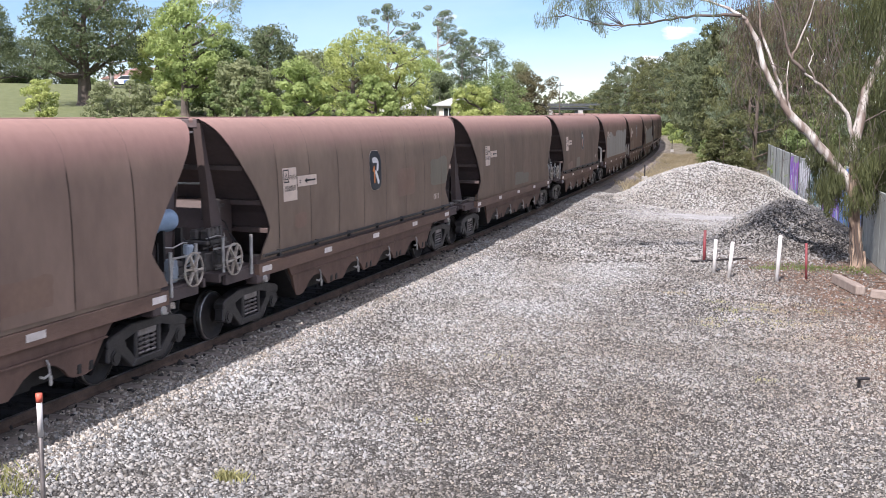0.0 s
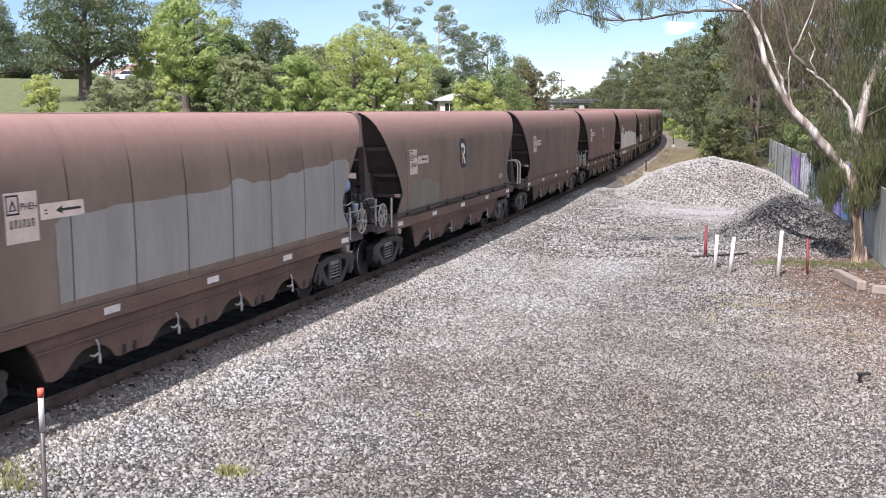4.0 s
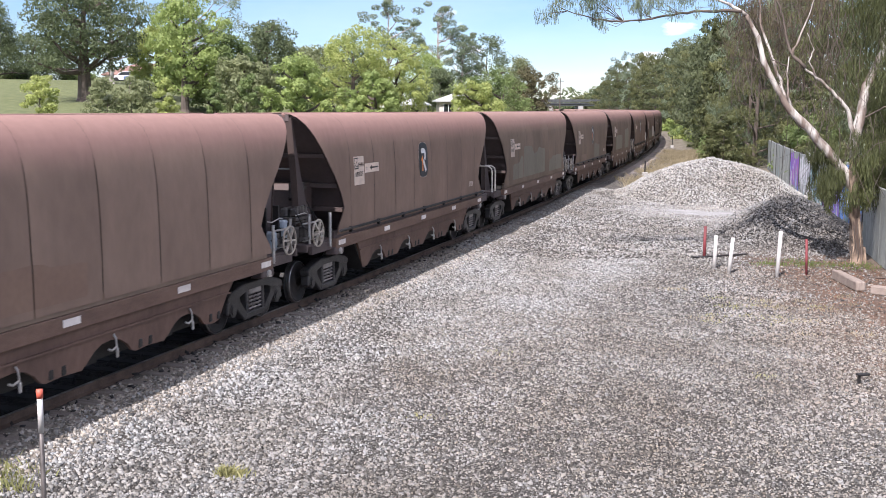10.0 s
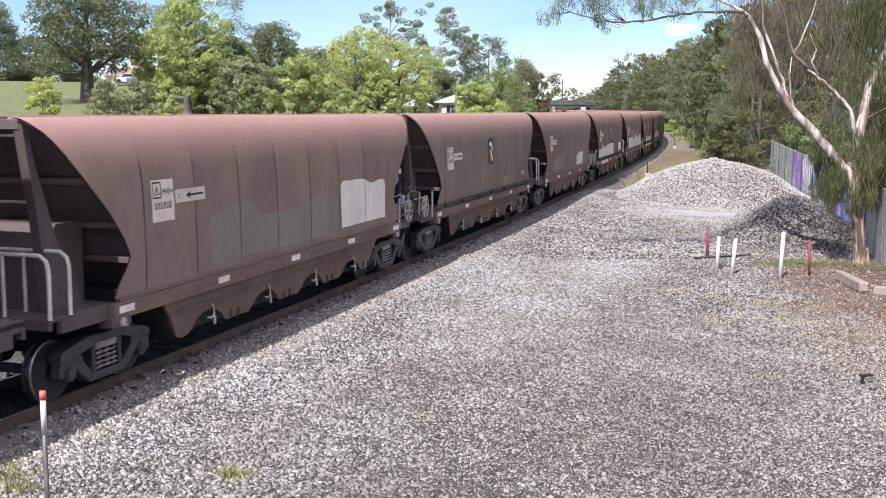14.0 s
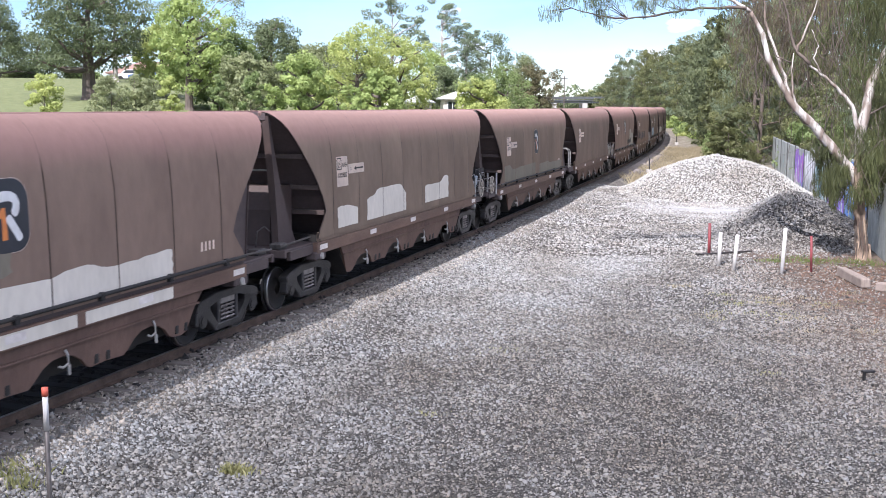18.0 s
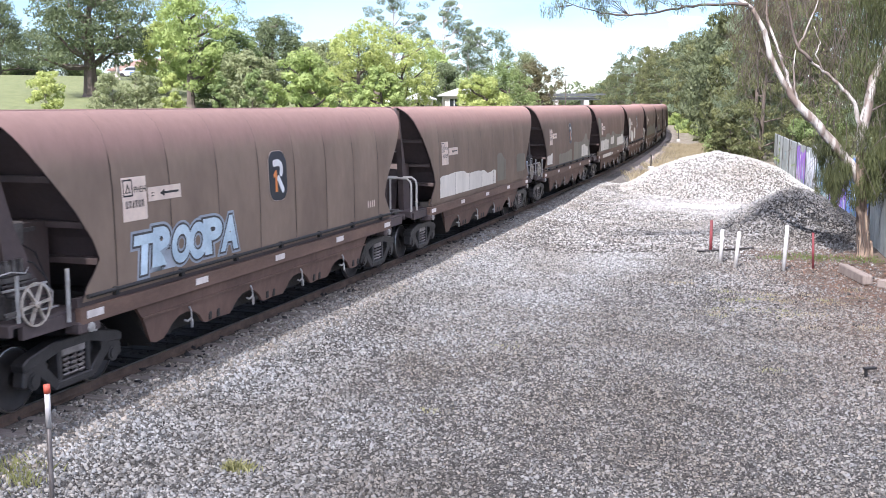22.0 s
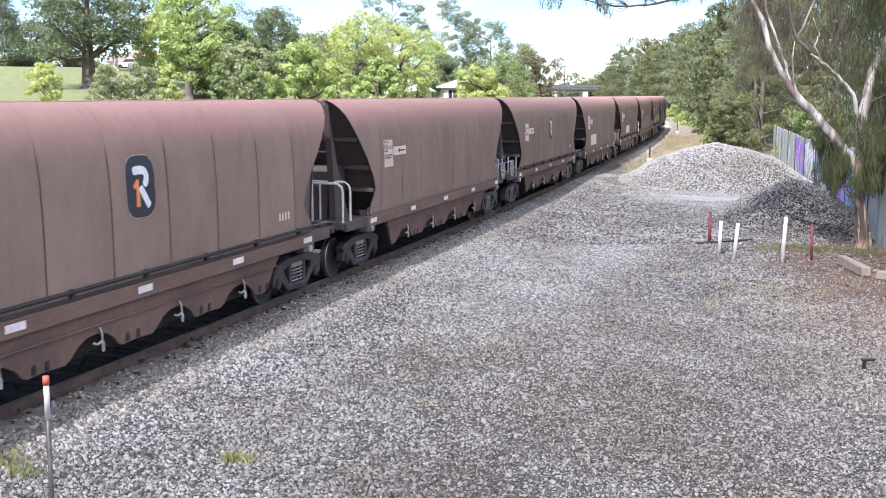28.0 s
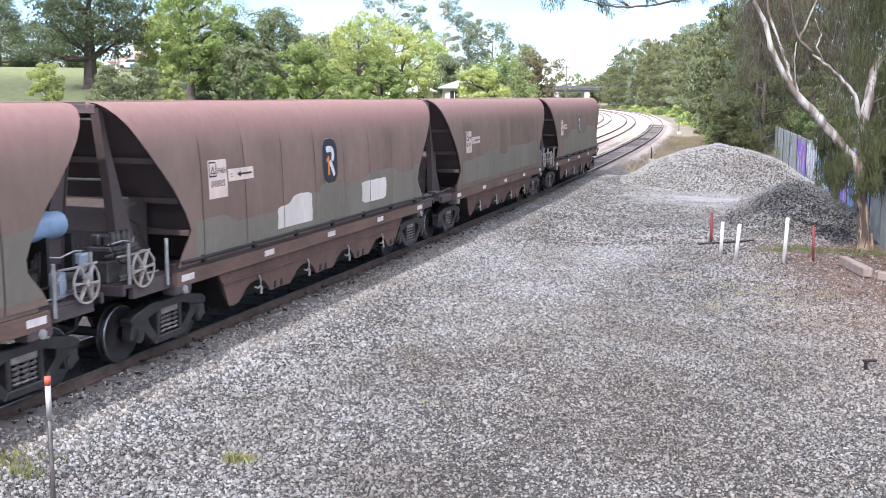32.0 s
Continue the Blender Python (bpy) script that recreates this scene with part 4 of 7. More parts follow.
    box(bm, 0.05, 0.6, -1.0, -0.6, 1.5, 1.85, 0.02)
    cyl(bm, (0.7, -0.95, 1.5), (0.7, -0.95, 2.0), 0.05, 8)
    cyl(bm, (-0.05, -1.02, 1.95), (0.9, -1.02, 1.97), 0.018, 6)
    keep("brake_valve", bm, M_VALVE, "dusty grey brake valve block with bolts")
    for i, (pts, r) in enumerate((([(0.7, -0.8, 2.3), (0.9, -1.0, 2.2), (1.05, -1.1, 1.95), (1.08, -1.05, 1.6), (1.0, -0.95, 1.5)], 0.013),
                                  ([(0.1, -1.0, 2.2), (0.0, -1.15, 2.05), (0.1, -1.2, 1.85), (0.35, -1.22, 1.78), (0.9, -1.22, 1.76)], 0.016),
                                  ([(0.65, -0.6, 2.4), (0.95, -0.65, 2.5), (1.2, -0.8, 2.3), (1.28, -1.0, 1.7)], 0.012),
                                  ([(0.0, -0.35, 2.1), (-0.15, -0.3, 1.9), (-0.2, -0.4, 1.5)], 0.018),
                                  ([(-0.05, -1.24, 1.95), (0.4, -1.24, 1.94), (0.85, -1.24, 1.95)], 0.02),
                                  ([(0.1, -1.18, 1.56), (0.5, -1.22, 1.58), (1.1, -1.22, 1.57)], 0.016),
                                  ([(0.0, -1.05, 2.12), (0.3, -1.12, 2.16), (0.6, -1.1, 2.1), (0.85, -0.95, 2.14)], 0.012),
                                  ([(0.9, -1.26, 1.56), (0.92, -1.28, 1.8), (0.8, -1.24, 1.93)], 0.016))):
        bm = bmesh.new()
        tube(bm, pts, r, 6)
        keep("air_hose_%d" % i, bm, M_GALV if i >= 4 else M_DARK, "pale steel pipe" if i >= 4 else "black air hose")
    bm = bmesh.new()
    lathe(bm, [(0.02, 0.05), (0.13, 0.07), (0.19, 0.13), (0.205, 0.2), (0.205, 0.95), (0.19, 1.03), (0.13, 1.10), (0.02, 1.12)], 18, "x", (0.24, -0.9, 2.56))
    keep("air_tank", bm, M_TANK, "pale blue air reservoir", True)
    bm = bmesh.new()
    for xx in (0.3, 0.85):
        box(bm, xx - 0.03, xx + 0.03, -1.1, -0.7, 1.5, 2.42)
    box(bm, -0.05, 1.2, -0.95, -0.75, 1.92, 1.98)
    box(bm, 0.1, 0.3, -1.1, -0.85, 1.5, 1.95, 0.02)
    box(bm, 0.55, 0.75, -1.05, -0.85, 1.5, 1.9, 0.02)
    for i in range(5):
        cyl(bm, (0.05 + 0.23 * i, -0.9, 1.98), (0.05 + 0.23 * i, -0.9, 2.1 + 0.05 * (i % 2)), 0.035, 7)
    for i in range(3):
        cyl(bm, (-0.1, -1.1 + 0.2 * i, 1.7 + 0.1 * i), (1.15, -1.1 + 0.2 * i, 1.72 + 0.1 * i), 0.02, 6)
    keep("tank_bracket", bm, M_DARK, "dark bracket and pipework")
    bm = bmesh.new()
    box(bm, 0.62, 0.86, -1.22, -1.0, 1.52, 1.92, 0.03)
    box(bm, 0.66, 0.82, -1.24, -1.2, 1.6, 1.8)
    keep("valve_box", bm, M_BOX, "pale blue-grey steel valve box")
    bm = bmesh.new()
    box(bm, -0.02, 0.2, -1.16, -0.98, 1.72, 2.1, 0.03)
    box(bm, 0.04, 0.12, -1.0, -0.9, 1.5, 1.74)
    keep("relay_box", bm, M_BOX, "pale blue-grey steel relay box")
    bm = bmesh.new()
    box(bm, 0.62, 0.92, -0.86, -0.6, 2.45, 2.78, 0.02)
    box(bm, 0.7, 1.3, -0.74, -0.7, 2.6, 2.66)
    keep("end_box", bm, M_VALVE, "dark box on the hopper end")
    # pipe rail across the end
    bm = bmesh.new()
    tube(bm, [(0, -1.34, 1.5), (0, -1.34, 2.2), (0, -1.31, 2.32), (0, -1.2, 2.40), (0, 1.2, 2.40), (0, 1.31, 2.32), (0, 1.34, 2.2), (0, 1.34, 1.5)], 0.029, 8)
    for y in (-0.58, 0.58):
        cyl(bm, (0, y, 1.5), (0, y, 2.4), 0.026, 7)
    keep("handrail", bm, M_HRAIL, "pale steel pipe handrail across the end")
    # low bar across platforms without rails
    bm = bmesh.new()
    tube(bm, [(-0.1, -1.25, 1.58), (1.4, -1.25, 1.62)], 0.022, 6)
    tube(bm, [(0.1, -0.6, 1.5), (0.1, -0.65, 1.85), (0.2, -0.75, 1.95), (0.35, -0.85, 1.8)], 0.016, 6)
    box(bm, 0.0, 0.35, -1.2, -0.95, 1.5, 1.62, 0.02)
    keep("platform_bar", bm, M_VALVE, "thin steel bar along the platform edge")
    # running gear
    bm = bmesh.new()

    def frame_piece(ps):
        for q in (ps, [(-a, c) for a, c in reversed(ps)]):
            prism(bm, q, -1.17, -0.99)
    prism(bm, [(-1.13, 0.62), (-1.15, 0.74), (-1.02, 0.81), (-0.5, 0.92), (0.5, 0.92), (1.02, 0.81), (1.15, 0.74), (1.13, 0.62), (0.75, 0.68), (0.34, 0.80), (-0.34, 0.80), (-0.75, 0.68)], -1.19, -0.97)
    frame_piece([(-1.12, 0.64), (-1.15, 0.42), (-1.06, 0.38), (-1.02, 0.55), (-0.80, 0.55), (-0.70, 0.7)])
    frame_piece([(-0.86, 0.72), (-0.86, 0.54), (-0.46, 0.21), (-0.34, 0.33), (-0.64, 0.58), (-0.64, 0.73)])
    frame_piece([(-0.38, 0.33), (-0.28, 0.33), (-0.28, 0.81), (-0.38, 0.81)])
    prism(bm, [(-0.47, 0.21), (0.47, 0.21), (0.40, 0.335), (-0.40, 0.335)], -1.18, -0.98)
    bmesh.ops.bevel(bm, geom=bm.edges[:], offset=0.02, segments=1, affect="EDGES")
    keep("side_frame", bm, M_IRON, "dusty cast side frame")
    bm = bmesh.new()
    for cx in (-0.175, 0.0, 0.175):
        pts = []
        for k in range(23):
            a = 2 * math.pi * k / 5
            pts.append((cx + 0.074 * math.cos(a), -1.1 + 0.074 * math.sin(a), 0.34 + 0.33 * k / 22))
        tube(bm, pts, 0.019, 4)
    box(bm, -0.27, 0.27, -1.16, -0.98, 0.66, 0.79, 0.02)
    keep("spring_nest", bm, M_SPRING, "coil springs in the bogie frame")
    bm = bmesh.new()
    lathe(bm, [(0.05, -0.72), (0.1, -0.83), (0.14, -0.83), (0.16, -0.80), (0.36, -0.78), (0.40, -0.825), (0.455, -0.825), (0.46, -0.82), (0.462, -0.725), (0.485, -0.71), (0.485, -0.69), (0.42, -0.685), (0.38, -0.73), (0.05, -0.72)], 16, "y")
    keep("wheel", bm, M_WHEEL, "dark steel wheel", True)
    bm = bmesh.new()
    lathe(bm, [(0.448, -0.829), (0.46, -0.829), (0.466, -0.82), (0.466, -0.73), (0.43, -0.73)], 20, "y", caps=False)
    keep("tyre_tread", bm, M_TREAD, "bright polished wheel rim", True)
    bm = bmesh.new()
    cyl(bm, (0, -0.75, 0), (0, 0.75, 0), 0.08, 10)
    for s in (-1, 1):
        cyl(bm, (0, s * 0.95, 0), (0, s * 1.18, 0), 0.13, 12)
        cyl(bm, (0, s * 1.18, 0), (0, s * 1.2, 0), 0.09, 12)
    keep("axle", bm, M_IRON, "axle with bearing caps")
    bm = bmesh.new()
    box(bm, -0.2, 0.2, -1.0, 1.0, 0.52, 0.84, 0.02)
    keep("bolster", bm, M_DARK)
    # marks
    bm = bmesh.new()
    box(bm, -0.2, 0.2, -1.466, -1.456, 1.335, 1.445)
    keep("reflector", bm, M_REFL, "white rectangular reflector plate")
    def skin(polys, lift):
        """Painted shapes in x and z, laid on the curved side sheet."""
        bm = bmesh.new()
        for ps in polys:
            bm.faces.new([bm.verts.new((x, 0, z)) for x, z in ps])
        for _, zz in SHELL:
            bmesh.ops.bisect_plane(bm, geom=bm.verts[:] + bm.edges[:] + bm.faces[:], plane_co=(0, 0, zz), plane_no=(0, 0, 1))
        for v in bm.verts:
            v.co.y = -(shell_y(v.co.z) + 0.019 + lift)
        bmesh.ops.remove_doubles(bm, verts=bm.verts, dist=1e-4)
        return bm

    def oblong(x0, x1, z0, z1):
        return [(x0, z0), (x1, z0), (x1, z1), (x0, z1)]
    keep("code_panel", skin([oblong(2.34, 2.99, 2.62, 3.29)], 0), M_LABEL, "cream painted code panel")
    keep("arrow_panel", skin([oblong(3.03, 3.99, 2.88, 3.10)], 0), M_LABEL, "cream panel with a black arrow")
    frame_bars = [oblong(2.37, 2.62, 3.235, 3.26), oblong(2.37, 2.62, 2.995, 3.02), oblong(2.37, 2.395, 3.021, 3.234), oblong(2.595, 2.62, 3.021, 3.234)]
    tri = [[(2.42, 3.05), (2.495, 3.2), (2.495, 3.15), (2.452, 3.065)], [(2.57, 3.05), (2.538, 3.065), (2.495, 3.15), (2.495, 3.2)], [(2.42, 3.05), (2.452, 3.065), (2.538, 3.065), (2.57, 3.05)]]
    bars = []
    for i in range(6):
        x = 2.42 + i * 0.085
        bars += [oblong(x, x + 0.018, 2.82, 2.93), oblong(x + 0.036, x + 0.054, 2.82, 2.93), oblong(x + 0.019, x + 0.035, 2.912 if i % 2 else 2.82, 2.93 if i % 2 else 2.838)]
    keep("code_mark", skin(frame_bars + tri + bars, 0.003), M_INK, "black triangle and illegible number bars")
    keep("arrow_mark", skin([[(3.36, 2.99), (3.5, 3.05), (3.5, 3.008), (3.92, 3.008), (3.92, 2.972), (3.5, 2.972), (3.5, 2.93)], oblong(3.12, 3.19, 2.955, 2.97), oblong(3.12, 3.19, 3.0, 3.015)], 0.003), M_INK, "black arrow")
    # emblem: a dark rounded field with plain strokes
    c = WL / 2

    def rounded(w, h, r):
        pts = []
        for cx, cz, a0 in ((w - r, h - r, 0), (r - w, h - r, 90), (r - w, r - h, 180), (w - r, r - h, 270)):
            pts += [(c + cx + r * math.cos(radians(a0 + 15 * k)), 3.0 + cz + r * math.sin(radians(a0 + 15 * k))) for k in range(7)]
        return pts
    keep("emblem_border", skin([rounded(0.397, 0.487, 0.265)], 0.001), M_LABEL, "thin pale edge of the emblem")
    keep("emblem", skin([rounded(0.39, 0.48, 0.26)], 0.004), M_LOGO, "dark rounded emblem field")

    def band(pts, w):
        """A stroke of even width with rounded ends."""
        left, right = [], []
        n = len(pts)
        for i, (x, z) in enumerate(pts):
            d = Vector((pts[min(i + 1, n - 1)][0] - pts[max(i - 1, 0)][0], pts[min(i + 1, n - 1)][1] - pts[max(i - 1, 0)][1])).normalized()
            left.append((x - d.y * w, z + d.x * w))
            right.append((x + d.y * w, z - d.x * w))
            if i in (0, n - 1):
                k = (-1 if i == 0 else 1) * w * 0.6
                (left.insert if i == 0 else (lambda _, p: left.append(p)))(0, (x + d.x * k - d.y * w * 0.6, z + d.y * k + d.x * w * 0.6))
                (right.insert if i == 0 else (lambda _, p: right.append(p)))(0, (x + d.x * k + d.y * w * 0.6, z + d.y * k - d.x * w * 0.6))
        return [[left[i], left[i + 1], right[i + 1], right[i]] for i in range(len(left) - 1)]
    hook = [(c - 0.16, 3.245), (c - 0.04, 3.255), (c + 0.06, 3.25), (c + 0.13, 3.215), (c + 0.162, 3.15), (c + 0.15, 3.08), (c + 0.115, 3.03)]
    keep("emblem_stroke", skin(band(hook, 0.066), 0.007), M_LOGOW, "white hooked stroke of the emblem")
    keep("emblem_leg", skin(band([(c + 0.0, 2.965), (c + 0.09, 2.84), (c + 0.19, 2.70)], 0.062), 0.007), M_LOGOW, "white slanting stroke of the emblem")
    keep("emblem_bar", skin([[(c - 0.14, 2.69), (c - 0.035, 2.69), (c - 0.055, 3.11), (c - 0.11, 3.11), (c - 0.13, 2.98)], [(c - 0.13, 2.98), (c - 0.11, 3.11), (c - 0.21, 3.02), (c - 0.19, 2.97)]], 0.007), M_LOGOO, "orange stroke of the emblem")
    keep("number_mark", skin([oblong(12.3 + 0.13 * i, 12.36 + 0.13 * i, 1.93, 2.09) for i in range(4)], 0), M_LABEL, "four small pale number bars")
    bm = bmesh.new()
    box(bm, 13.35, 13.5, -1.462, -1.44, 1.78, 1.98)
    keep("small_plate", bm, M_LABEL, "small cream plate")
    return P


PARTS = wagon_parts()


def put(name, key, parent, m=None):
    me, label = PARTS[key]
    o = new(name, me)
    o.parent = parent
    if label:
        o["label"] = label
    if m:
        o.matrix_basis = m
    return o


def bogie(parent, x):
    b = new("bogie")
    b.parent = parent
    b.matrix_basis = pose(x, 0, RAIL_Z)
    put("bolster", "bolster", b)
    turn = pose(0, 0, 0, 0, 0, 180)
    put("side_frame", "side_frame", b)
    put("side_frame", "side_frame", b, turn)
    put("spring_nest", "spring_nest", b)
    put("spring_nest", "spring_nest", b, turn)
    for ax in (-0.915, 0.915):
        put("axle", "axle", b, pose(ax, 0, 0.465))
        put("wheel", "wheel", b, pose(ax, 0, 0.465))
        put("tyre_tread", "tyre_tread", b, pose(ax, 0, 0.465))
        put("wheel", "wheel", b, pose(ax, 0, 0.465, 0, 0, 180))
    return b


def wagon_base(odd, rails):
    w = tagged(new("hopper_wagon"), "", "railway wagon", "wagons of the coal train")
    put("hopper_shell", "hopper_shell", w)
    put("far_side_sheet", "far_side_sheet", w)
    for i in range(9):
        put("side_panel", "side_panel_%d" % i, w)
    put("top_lip", "top_lip", w)
    for e in ("front", "rear"):
        put("end_rib", "end_rib_" + e, w)
        put("chute_box", "chute_box_" + e, w)
        put("end_stay", "end_stay_%s_a" % e, w)
        put("end_stay", "end_stay_%s_b" % e, w)
        put("stay_flange", "stay_flange_%s_a" % e, w)
        put("stay_flange", "stay_flange_%s_b" % e, w)
        put("end_beam", "end_beam_" + e, w)
        put("end_bar", "end_bar_%s_4" % e, w)
        put("end_bar", "end_bar_%s_3" % e, w)
    for nm in (("sill_band",) if odd else ("sill_upstand", "side_pipe")):
        put(nm, nm, w)
    for nm in ("side_sill", "hopper_skirt", "underframe", "small_plate"):
        put(nm, nm, w)
    for nm in ("code_panel", "code_mark", "arrow_panel", "arrow_mark"):
        put(nm, nm, w, pose(0.06, 0, 0))
    for d in (-3.3, -1.1, 1.1, 3.3):
        put("door_lever", "door_lever", w, pose(WL / 2 + d, 0, 0))
        for e in (0.78, 1.06):
            put("door_lug", "door_lug", w, pose(WL / 2 + d + e, 0, 0))
    for x in (1.5, WL - 1.5):
        put("air_cock", "air_cock", w, pose(x, 0, 0))
    for i in range(5):
        put("reflector", "reflector", w, pose(1.62 + 3.0 * i, 0, 0))
    bogie(w, 1.5)
    bogie(w, WL - 1.5)
    flip = Matrix.Translation((WL, 0, 0)) @ Matrix.Diagonal((-1, 1, 1, 1))
    for e, m in (("front", None), ("rear", flip)):
        put("end_platform", "end_platform", w, m)
        put("coupler", "coupler", w, m)
        brake = (e == "front") != odd
        if brake:
            for nm in ("end_post", "wheel_post", "handbrake_wheel", "handbrake_gear"):
                put(nm, nm, w, m)
            for i in range(8):
                put("air_hose", "air_hose_%d" % i, w, m)
            if e == "front":
                put("brake_valve", "brake_valve", w, m)
                put("end_box", "end_box", w, m)
            else:
                for nm in ("air_tank", "tank_bracket", "valve_box", "relay_box"):
                    put(nm, nm, w, m)
        elif rails and e == "front":
            put("handrail", "handrail", w, pose(-0.03, 0, 0))
            put("handrail", "handrail", w, pose(0.42, 0, 0))
        else:
            put("platform_bar", "platform_bar", w, m)
    if not odd:
        for nm in ("emblem_border", "emblem", "emblem_stroke", "emblem_leg", "emblem_bar", "number_mark"):
            put(nm, nm, w)
    return w


# patches of fresh paint: wagon -> (from, to, bottom, top, kind)
PATCHES = {
    -1: [(9.0, 11.0, 1.75, 2.3, "B")], 0: [(9.2, 10.6, 2.2, 2.9, "B"), (12.0, 13.6, 2.3, 3.2, "G"), (2.9, 3.5, 2.0, 2.3, "B")], 1: [(7.0, 9.4, 1.68, 2.15, "G")], 2: [(5.6, 6.8, 1.7, 2.2, "G"), (3.0, 4.4, 1.7, 2.1, "B")],
    3: [(2.0, 14.0, 1.68, 3.2, "L")], 4: [(2.0, 5.2, 1.68, 2.35, "B")], 5: [(3.4, 13.9, 1.68, 3.1, "L")],
    6: [(2.5, 5.0, 1.7, 2.4, "G")], 8: [(7.2, 8.0, 2.1, 2.4, "B")], 9: [(2.0, 14.0, 1.68, 2.8, "W")], 10: [(1.8, 4.7, 1.7, 2.3, "W")],
    11: [(6.0, 9.6, 1.68, 2.2, "W"), (10.6, 12.4, 1.85, 2.2, "W")], 12: [(2.65, 3.75, 1.86, 2.32, "W"), (6.3, 8.25, 1.92, 2.42, "W")],
    13: [(4.0, 8.0, 1.7, 2.3, "B")], 15: [(2.8, 4.6, 1.75, 2.5, "G"), (4.7, 9.0, 1.75, 2.85, "G"), (10.0, 13.0, 1.7, 2.4, "G")],
    16: [(8.2, 10.4, 1.72, 2.45, "G"), (3.4, 5.2, 1.7, 2.1, "B")], 17: [(3.4, 7.4, 1.75, 2.6, "G"), (9.1, 11.9, 1.7, 2.95, "G")],
    18: [(2.2, 2.6, 3.2, 3.6, "G"), (4.9, 5.2, 3.1, 3.5, "G"), (9.4, 9.7, 3.1, 3.5, "G")],
    19: [(4.2, 9.8, 1.7, 2.6, "G"), (10.0, 12.8, 1.75, 2.75, "W")], 20: [(9.4, 11.0, 1.7, 2.0, "G")],
    21: [(3.0, 6.0, 1.7, 2.4, "G"), (9.5, 11.5, 1.7, 2.3, "W")], 22: [(1.9, 9.0, 1.68, 2.35, "W"), (11.6, 13.4, 1.8, 2.35, "W")],
    23: [(4.6, 11.9, 1.9, 2.85, "G"), (2.9, 13.9, 1.68, 2.45, "W"), (1.85, 2.5, 2.15, 2.5, "W")], 24: [(4.2, 11.4, 1.68, 2.15, "W"), (4.6, 7.6, 2.16, 2.6, "G")],
    25: [(2.4, 3.6, 1.7, 2.15, "W"), (4.2, 7.0, 1.7, 2.35, "W"), (8.6, 10.8, 1.75, 2.4, "W")], 26: [(2.0, 7.4, 1.7, 2.2, "G"), (8.2, 13.2, 1.7, 2.1, "G")],
    28: [(10.7, 13.1, 1.68, 2.75, "P")], 31: [(2.2, 8.7, 1.68, 2.25, "W"), (8.9, 10.1, 1.72, 2.6, "G"), (11.8, 13.2, 1.82, 2.45, "G")], 32: [(8.6, 13.9, 1.68, 2.75, "G"), (10.9, 12.9, 1.75, 2.3, "W"), (1.8, 3.0, 1.8, 2.3, "W"), (4.6, 8.0, 1.7, 2.2, "G")],
    33: [(1.5, 13.9, 1.68, 2.62, "G"), (2.2, 5.6, 1.72, 2.42, "W"), (6.6, 8.3, 1.9, 2.4, "W"), (9.8, 13.6, 1.78, 2.42, "W"), (1.1, 2.1, 2.5, 3.6, "G")], 34: [(1.7, 2.5, 1.9, 3.5, "W"), (3.1, 4.7, 1.72, 2.45, "W"), (5.0, 6.2, 1.85, 2.55, "W")],
    35: [(2.0, 13.6, 1.68, 2.5, "G")], 37: [(10.4, 13.0, 1.7, 2.5, "W")], 36: [(3.0, 8.0, 1.7, 2.3, "G")], 41: [(3.4, 5.5, 1.72, 2.36, "W")],
    42: [(5.0, 7.4, 1.8, 2.35, "W")], 43: [(2.6, 7.0, 1.7, 2.5, "G"), (6.8, 13.8, 1.7, 2.75, "G")],
    44: [(1.9, 7.0, 1.68, 2.3, "G"), (7.0, 13.8, 1.68, 2.6, "G"), (5.0, 6.6, 1.8, 2.35, "W"), (9.4, 11.0, 1.85, 2.4, "W")],
    45: [(2.0, 13.0, 1.7, 2.55, "G")], 46: [(3.0, 13.8, 1.7, 2.75, "G")],
}


PATCH_WORDS = {"W": "off-white paint over old graffiti", "G": "grey-green paint over old graffiti", "L": "light grey streaky paint over old graffiti", "P": "beige-grey paint over old graffiti", "B": "lighter brown paint patch"}


